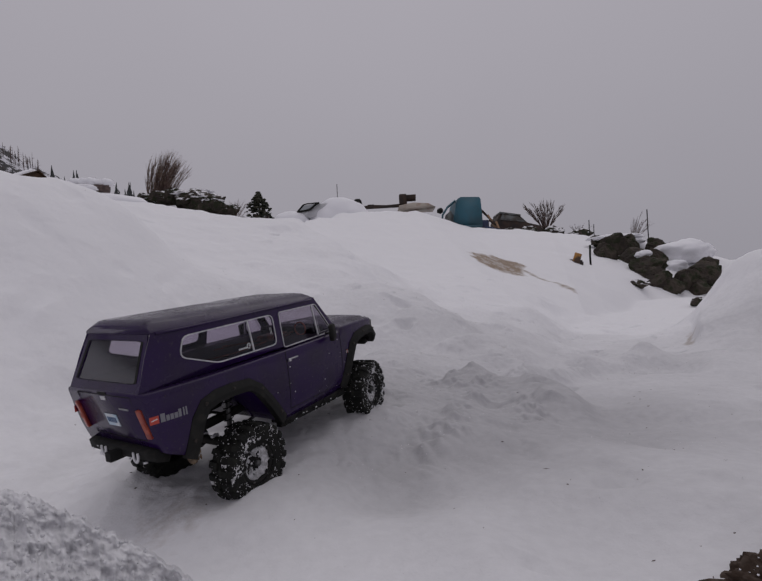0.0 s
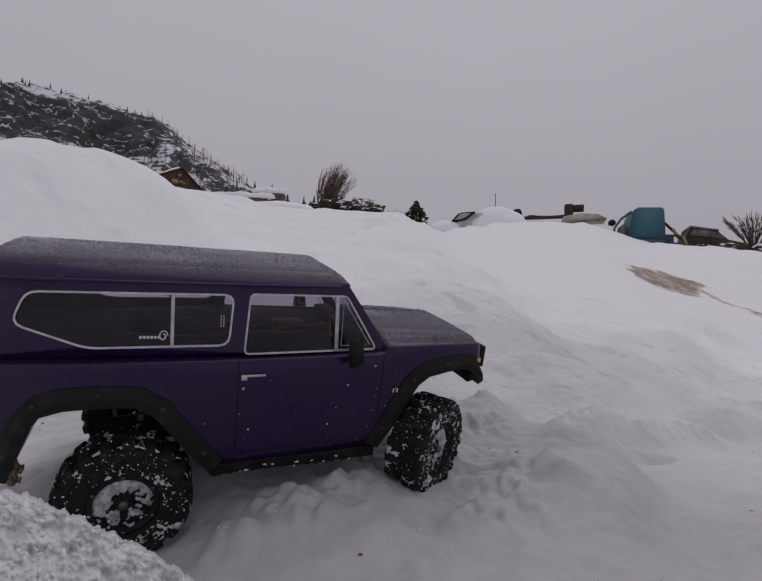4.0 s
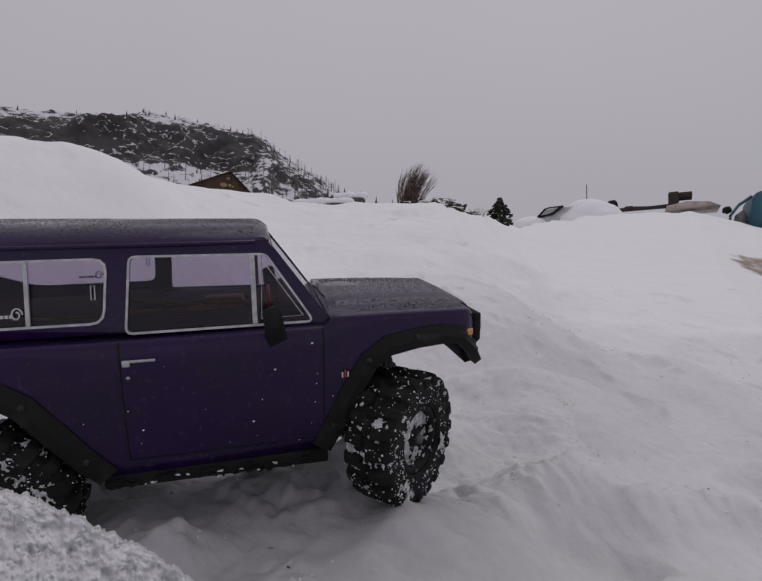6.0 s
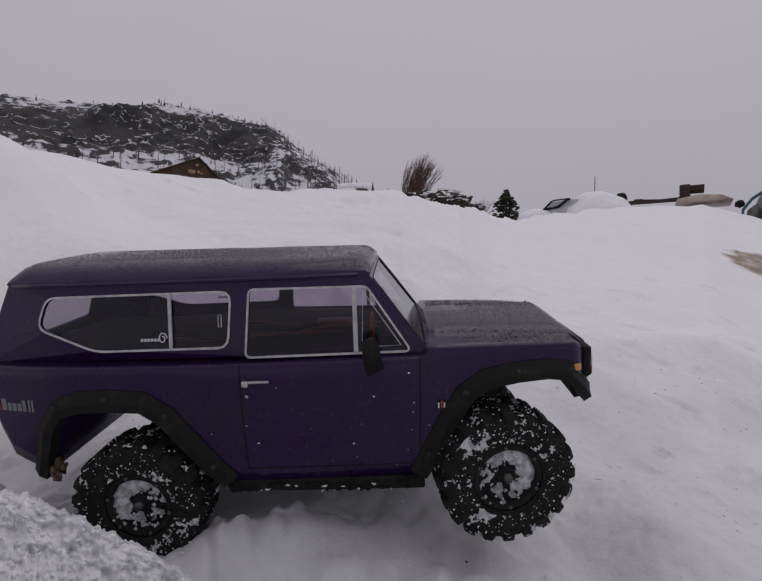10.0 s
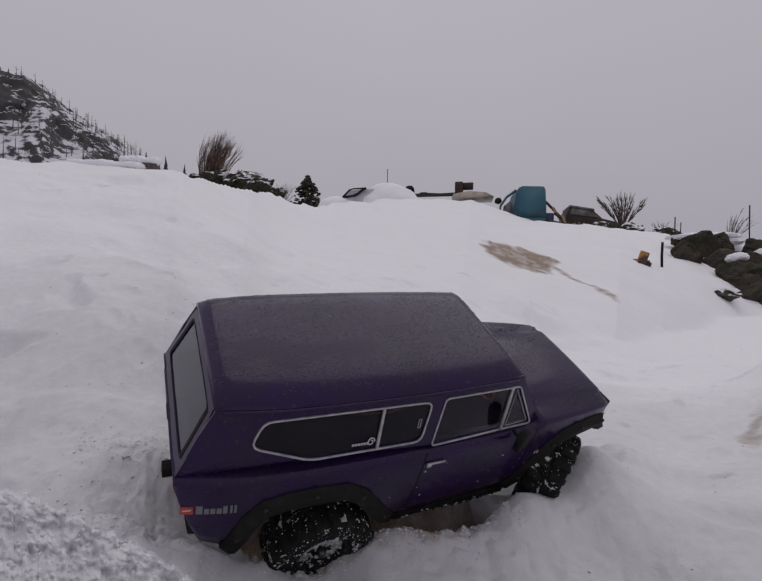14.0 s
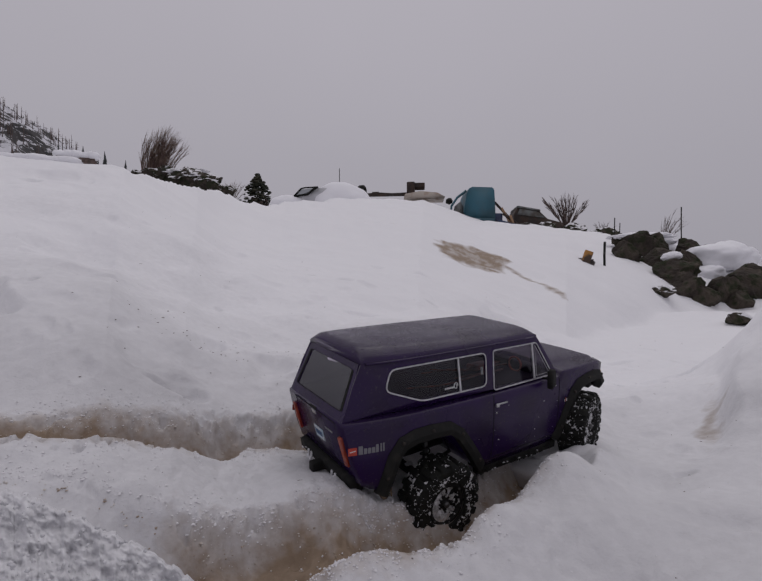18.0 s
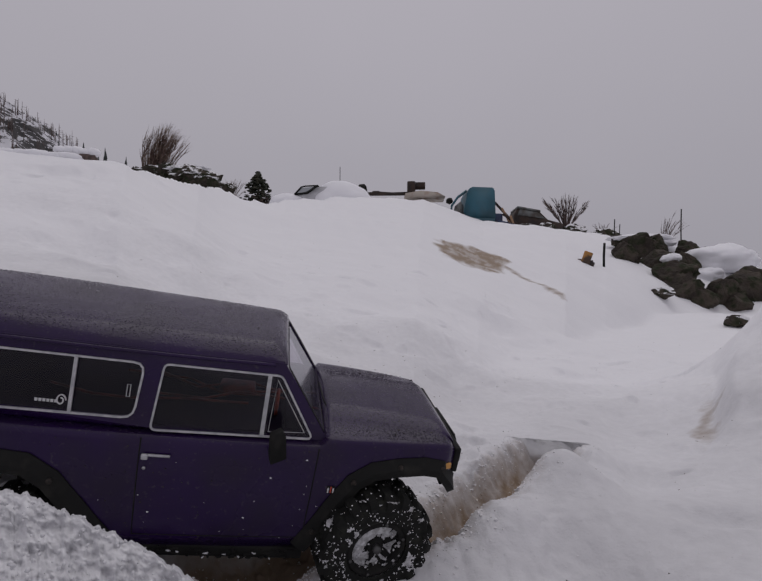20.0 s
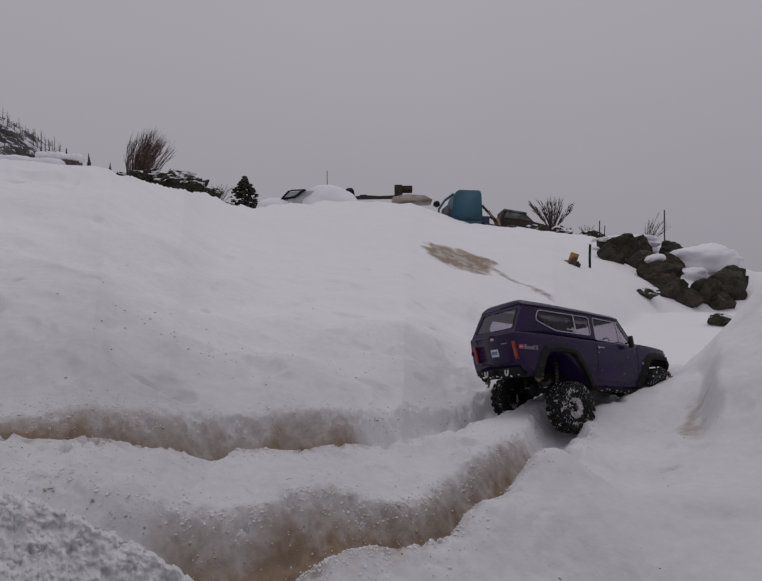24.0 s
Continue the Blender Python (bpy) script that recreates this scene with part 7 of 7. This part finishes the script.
def crumbs():
    rng = random.Random(11)
    spots, muddy = [], []
    for k in range(13000):
        ln = (LOWER_RUT, UPPER_RUT)[k % 2]
        i = rng.randint(0, len(ln) - 2)
        u = rng.random()
        x = ln[i][0] + (ln[i + 1][0] - ln[i][0]) * u
        y = ln[i][1] + (ln[i + 1][1] - ln[i][1]) * u
        off = rng.choice((-1, 1)) * min(abs(rng.gauss(0.060, 0.024)), 0.105)
        dx, dy = ln[i + 1][0] - ln[i][0], ln[i + 1][1] - ln[i][1]
        d = math.hypot(dx, dy)
        r = 0.0005 + 0.0012 * rng.random() ** 2 + (0.0022 * rng.random() if k % 31 == 0 else 0)
        if k % 4 == 0:
            off = math.copysign(rng.gauss(0.058, 0.009), off)
            r = 0.0007 + 0.0016 * rng.random() ** 2
        (spots if abs(off) > 0.046 else muddy).append((x - dy / d * off, y + dx / d * off, r, rng.uniform(0.8, 1.6), rng.uniform(0.5, 0.9)))
    for k in range(1600):
        p = truck_pose(rng.uniform(0, 24)) @ Vector((rng.uniform(-0.3, 0.25), rng.choice((-1, 1)) * rng.gauss(0.11, 0.035), 0))
        r = 0.0005 + 0.0010 * rng.random() ** 2 + (0.0018 * rng.random() if k % 37 == 0 else 0)
        spots.append((p.x, p.y, r, rng.uniform(0.8, 1.6), rng.uniform(0.5, 0.9)))
    for k in range(1400):
        a, q = radians(rng.uniform(-45, 150)), 0.45 + 1.7 * rng.random() ** 1.5
        spots.append((CX - q * math.sin(a), CY + q * math.cos(a), 0.0005 + 0.0010 * rng.random() ** 3, 1.2, 0.6))
    scatter("snow_crumbs", spots, CRUMB, "loose crumbs of broken wet snow along the tracks", "snow", 3)
    scatter("muddy_crumbs", muddy, MUDDY, "muddy grains of slush lying in the wheel ruts", "slush", 5)
    spots = []
    for k in range(560):
        a, q = rng.uniform(-50, 75), 0.45 + 3.4 * rng.random()
        x, y = CX - q * math.sin(radians(a)), CY + q * math.cos(radians(a))
        if k % 3 == 0:
            x, y = rng.uniform(-0.7, 1.2), rng.uniform(0.4, 1.4)
        if k % 4 == 0:
            spots.append((x, y, rng.uniform(0.0005, 0.0008), rng.uniform(4, 10), 0.7))
        else:
            spots.append((x, y, rng.choice((0.0006, 0.0008, 0.001, 0.0016)), 1.7, 0.6))
    for x, y, wide, n in ((0.38, 2.45, 0.10, 40), (0.62, 2.55, 0.16, 30), (0.95, 2.75, 0.20, 24)):
        for k in range(n):
            spots.append((rng.gauss(x, wide), rng.gauss(y, wide * 0.6), rng.choice((0.0009, 0.0012, 0.0018)), rng.uniform(1.2, 3.0), 0.6))
    scatter("needle_litter", spots, BARK, "dark needles and bark flecks strewn on the snow", "litter", 4)


def dirt_clod():
    """A dark clod of earth and bark half sunk in the snow where the clip starts."""
    ob = tagged(new("dirt_clod"), "dark brown clod of earth and bark dusted with snow", "clod")
    ob.location = (0.362, 0.452, float(ground(0.362, 0.452)) - 0.010)
    bm = bmesh.new()
    for v in lump(bm, (0, 0, 0.006), (0.060, 0.036, 0.030), 17, 5, 0.35, 1.8):
        v.co *= 1 + 0.16 * noise.fractal(v.co * 120, 0.7, 2.0, 4)
    part("earth", bm, EARTH, ob)
    rng = random.Random(3)
    bm = bmesh.new()
    for k in range(60):
        a, q = rng.uniform(0, 6.283), rng.uniform(0.2, 0.95)
        r = rng.uniform(0.0004, 0.0013)
        lump(bm, (0.060 * q * math.cos(a), 0.036 * q * math.sin(a), 0.006 + 0.030 * math.sqrt(1 - q * q)), (r, r, r * 0.5), k, 1, 0.7)
    tagged(part("snow_dusting", bm, SNOWBIT, ob), kind="stuff")


EARTH = bump(mottle(material("dark_earth", (0.045, 0.030, 0.022), 0.9, spec=0.2), (0.11, 0.085, 0.07), 60, 0.45, 0.65), 220, 0.7, 0.003)
dirt_clod()
CLUMP = bump(mottle(material("granular_snow", (0.55, 0.55, 0.57), 0.35, spec=0.45), (0.66, 0.66, 0.68), 300), 900, 0.35, 0.0004)


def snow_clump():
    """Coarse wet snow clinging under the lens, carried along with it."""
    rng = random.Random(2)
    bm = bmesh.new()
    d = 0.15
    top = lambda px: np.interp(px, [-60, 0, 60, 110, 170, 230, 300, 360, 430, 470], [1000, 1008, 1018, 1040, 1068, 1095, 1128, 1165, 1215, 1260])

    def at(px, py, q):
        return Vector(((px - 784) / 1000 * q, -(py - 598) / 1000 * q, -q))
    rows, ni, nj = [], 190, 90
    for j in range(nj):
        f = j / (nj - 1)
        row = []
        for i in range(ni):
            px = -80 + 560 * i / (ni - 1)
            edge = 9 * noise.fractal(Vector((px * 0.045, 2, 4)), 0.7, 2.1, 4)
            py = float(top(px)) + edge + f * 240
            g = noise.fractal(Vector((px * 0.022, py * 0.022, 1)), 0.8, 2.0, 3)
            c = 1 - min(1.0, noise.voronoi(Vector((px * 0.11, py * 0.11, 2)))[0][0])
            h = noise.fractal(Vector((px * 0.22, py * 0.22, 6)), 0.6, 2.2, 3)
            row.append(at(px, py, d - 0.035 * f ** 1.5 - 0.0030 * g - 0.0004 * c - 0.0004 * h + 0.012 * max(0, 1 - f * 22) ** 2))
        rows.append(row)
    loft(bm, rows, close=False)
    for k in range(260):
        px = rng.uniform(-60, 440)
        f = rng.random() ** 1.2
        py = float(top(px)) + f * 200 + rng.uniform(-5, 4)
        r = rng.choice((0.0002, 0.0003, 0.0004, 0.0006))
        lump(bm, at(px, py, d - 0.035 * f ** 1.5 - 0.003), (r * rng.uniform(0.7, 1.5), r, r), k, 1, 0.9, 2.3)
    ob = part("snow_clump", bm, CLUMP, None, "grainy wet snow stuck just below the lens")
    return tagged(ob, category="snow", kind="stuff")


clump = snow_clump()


# ---- what moves ----
STEER = [(0, 8), (1, 10), (2, 18), (2.5, 22), (4.5, 36), (5, 40), (5.5, 32), (6, 42), (6.5, 22), (7, -14), (8, 2), (9, 4), (10, 8), (12.5, 42), (13.5, 42), (14, 34), (16, 28), (17, 22), (19, 18), (20.5, 5), (21.5, 22), (22, 22), (23, 0), (24, 0)]


def truck_pose(t):
    for (t0, m0), (t1, m1) in zip(TRUCK_PATH, TRUCK_PATH[1:]):
        if t0 <= t <= t1:
            return m0.lerp(m1, (t - t0) / (t1 - t0))
    return TRUCK_PATH[-1][1]


crumbs()


# ---- snow that the wheels press down into ruts, in rigid slabs ----
SLABS = []


def first_pass(px, py):
    """When a wheel first rolls over a place on the slope."""
    near = []
    for k in range(125, 241):
        m = truck_pose(k / 10)
        near.append(min(math.hypot(p.x - px, p.y - py) for p in (m @ Vector((wx, wy, 0)) for wx in (-0.178, 0.164) for wy in (-0.104, 0.104))))
    least = min(near)
    if least > 0.075:
        return None
    return 12.5 + 0.1 * next(k for k, d in enumerate(near) if d < max(0.035, least + 0.01))


def rut_slabs(line):
    pts = [Vector(p) for p in line]
    lens = [(b - a).length for a, b in zip(pts, pts[1:])]
    total = sum(lens)

    def on(q):
        q = min(max(q, 0), total - 1e-6)
        for i, ln in enumerate(lens):
            if q <= ln:
                return pts[i].lerp(pts[i + 1], q / ln)
            q -= ln
    n = int(total / 0.048)
    # the snow gives way in order, from the start of the rut to its end
    times = [first_pass(*on(total * (c + 0.5) / n)) for c in range(n)]
    soonest = 23.0
    for c in reversed(range(n)):
        soonest = times[c] = min(soonest, 23.0 if times[c] is None else times[c])
    for c in range(n):
        q0, q1, t = total * c / n, total * (c + 1) / n, times[c]
        grid = []
        for i in range(9):
            q = q0 + (q1 - q0) * i / 8
            p, d = on(q), (on(q + 0.06) - on(q - 0.06)).normalized()
            grid.append([(p.x - d.y * o, p.y + d.x * o) for o in np.linspace(-0.126, 0.126, 31)])
        g = np.array(grid)
        off = np.abs(np.linspace(-0.126, 0.126, 31))[None, :]
        z = ground(g[..., 0], g[..., 1], False) + 0.0030 * np.clip((0.100 - off) / 0.05, 0, 1) - 0.022 * np.clip((off - 0.098) / 0.028, 0, 1) ** 1.5
        z += 0.004 * np.exp(-((np.linspace(-0.126, 0.126, 31)[None, :] + 0.062) / 0.028) ** 2) * np.clip((g[..., 0] - 0.98) / 0.10, 0, 1)
        if c == 0:
            z -= 0.03 * np.linspace(1, 0, 9)[:, None] ** 2
        bm = bmesh.new()
        top = [[Vector((g[i, j, 0], g[i, j, 1], z[i, j])) for j in range(31)] for i in range(9)]
        rings = [row + [r - Vector((0, 0, 0.060)) for r in row[::-1]] for row in top]
        loft(bm, rings)
        ob = part("pressed_snow", bm, SNOW, None, "slab of wet snow that the wheels press into a rut")
        ob.data.set_sharp_from_angle(angle=radians(50))
        e = 0.004
        gx = (ground(g[..., 0] + e, g[..., 1], False) - ground(g[..., 0] - e, g[..., 1], False)) / (2 * e)
        gy = (ground(g[..., 0], g[..., 1] + e, False) - ground(g[..., 0], g[..., 1] - e, False)) / (2 * e)
        slope = {(round(g[i, j, 0], 5), round(g[i, j, 1], 5), round(float(z[i, j]), 5)): Vector((-gx[i, j], -gy[i, j], 1)).normalized() for i in range(9) for j in range(31)}
        ob.data.normals_split_custom_set_from_vertices([slope.get((round(v.co.x, 5), round(v.co.y, 5), round(v.co.z, 5)), v.normal) for v in ob.data.vertices])
        co = np.array([v.co[:] for v in ob.data.vertices])
        ob.data.attributes.new("clean_unshaded", "FLOAT", "POINT").data.foreach_set("value", clean_unshaded(co[:, 0], co[:, 1]))
        ob.data.attributes.new("dirt", "FLOAT", "POINT")
        tagged(ob, category="snow", group="snow under the wheels", kind="stuff")
        SLABS.append((ob, t))


rut_slabs(LOWER_RUT)
rut_slabs(UPPER_RUT)


def wheel_rows(x, s):
    rows, spin, last = [], 0.0, None
    for k in range(0, 241, 1):
        t = k / 10
        m = truck_pose(t)
        p = m @ Vector((x, s * 0.104, 0))
        if last is not None:
            spin += (p - last).dot(m.to_3x3() @ Vector((1, 0, 0))) / 0.062
        last = p
        if s < 0:
            z = travel(t, x)
        else:
            gap = float(ground(p.x, p.y)) - 0.012 - (p.z - 0.0625)
            z = min(max(gap, -0.040), 0.016)
        st = float(np.interp(t, [a for a, _ in STEER], [b for _, b in STEER])) if x > 0 else 0.0
        if k % 2 == 0:
            rows.append((t, Matrix.Translation((x, s * 0.104, z)) @ Matrix.Rotation(radians(st), 4, "Z") @ Matrix.Rotation(spin, 4, "Y")))
    return rows


def motions():
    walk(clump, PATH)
    walk(truck, TRUCK_PATH)
    for ob, t in SLABS:
        place, down = Matrix.Identity(4), Matrix.Translation((0, 0, -0.085))
        walk(ob, [(0, place), (t, place), (t + 0.5, down), (24, down)])
    for w, x, s in WHEELS.values():
        walk(w, wheel_rows(x, s))


motions()
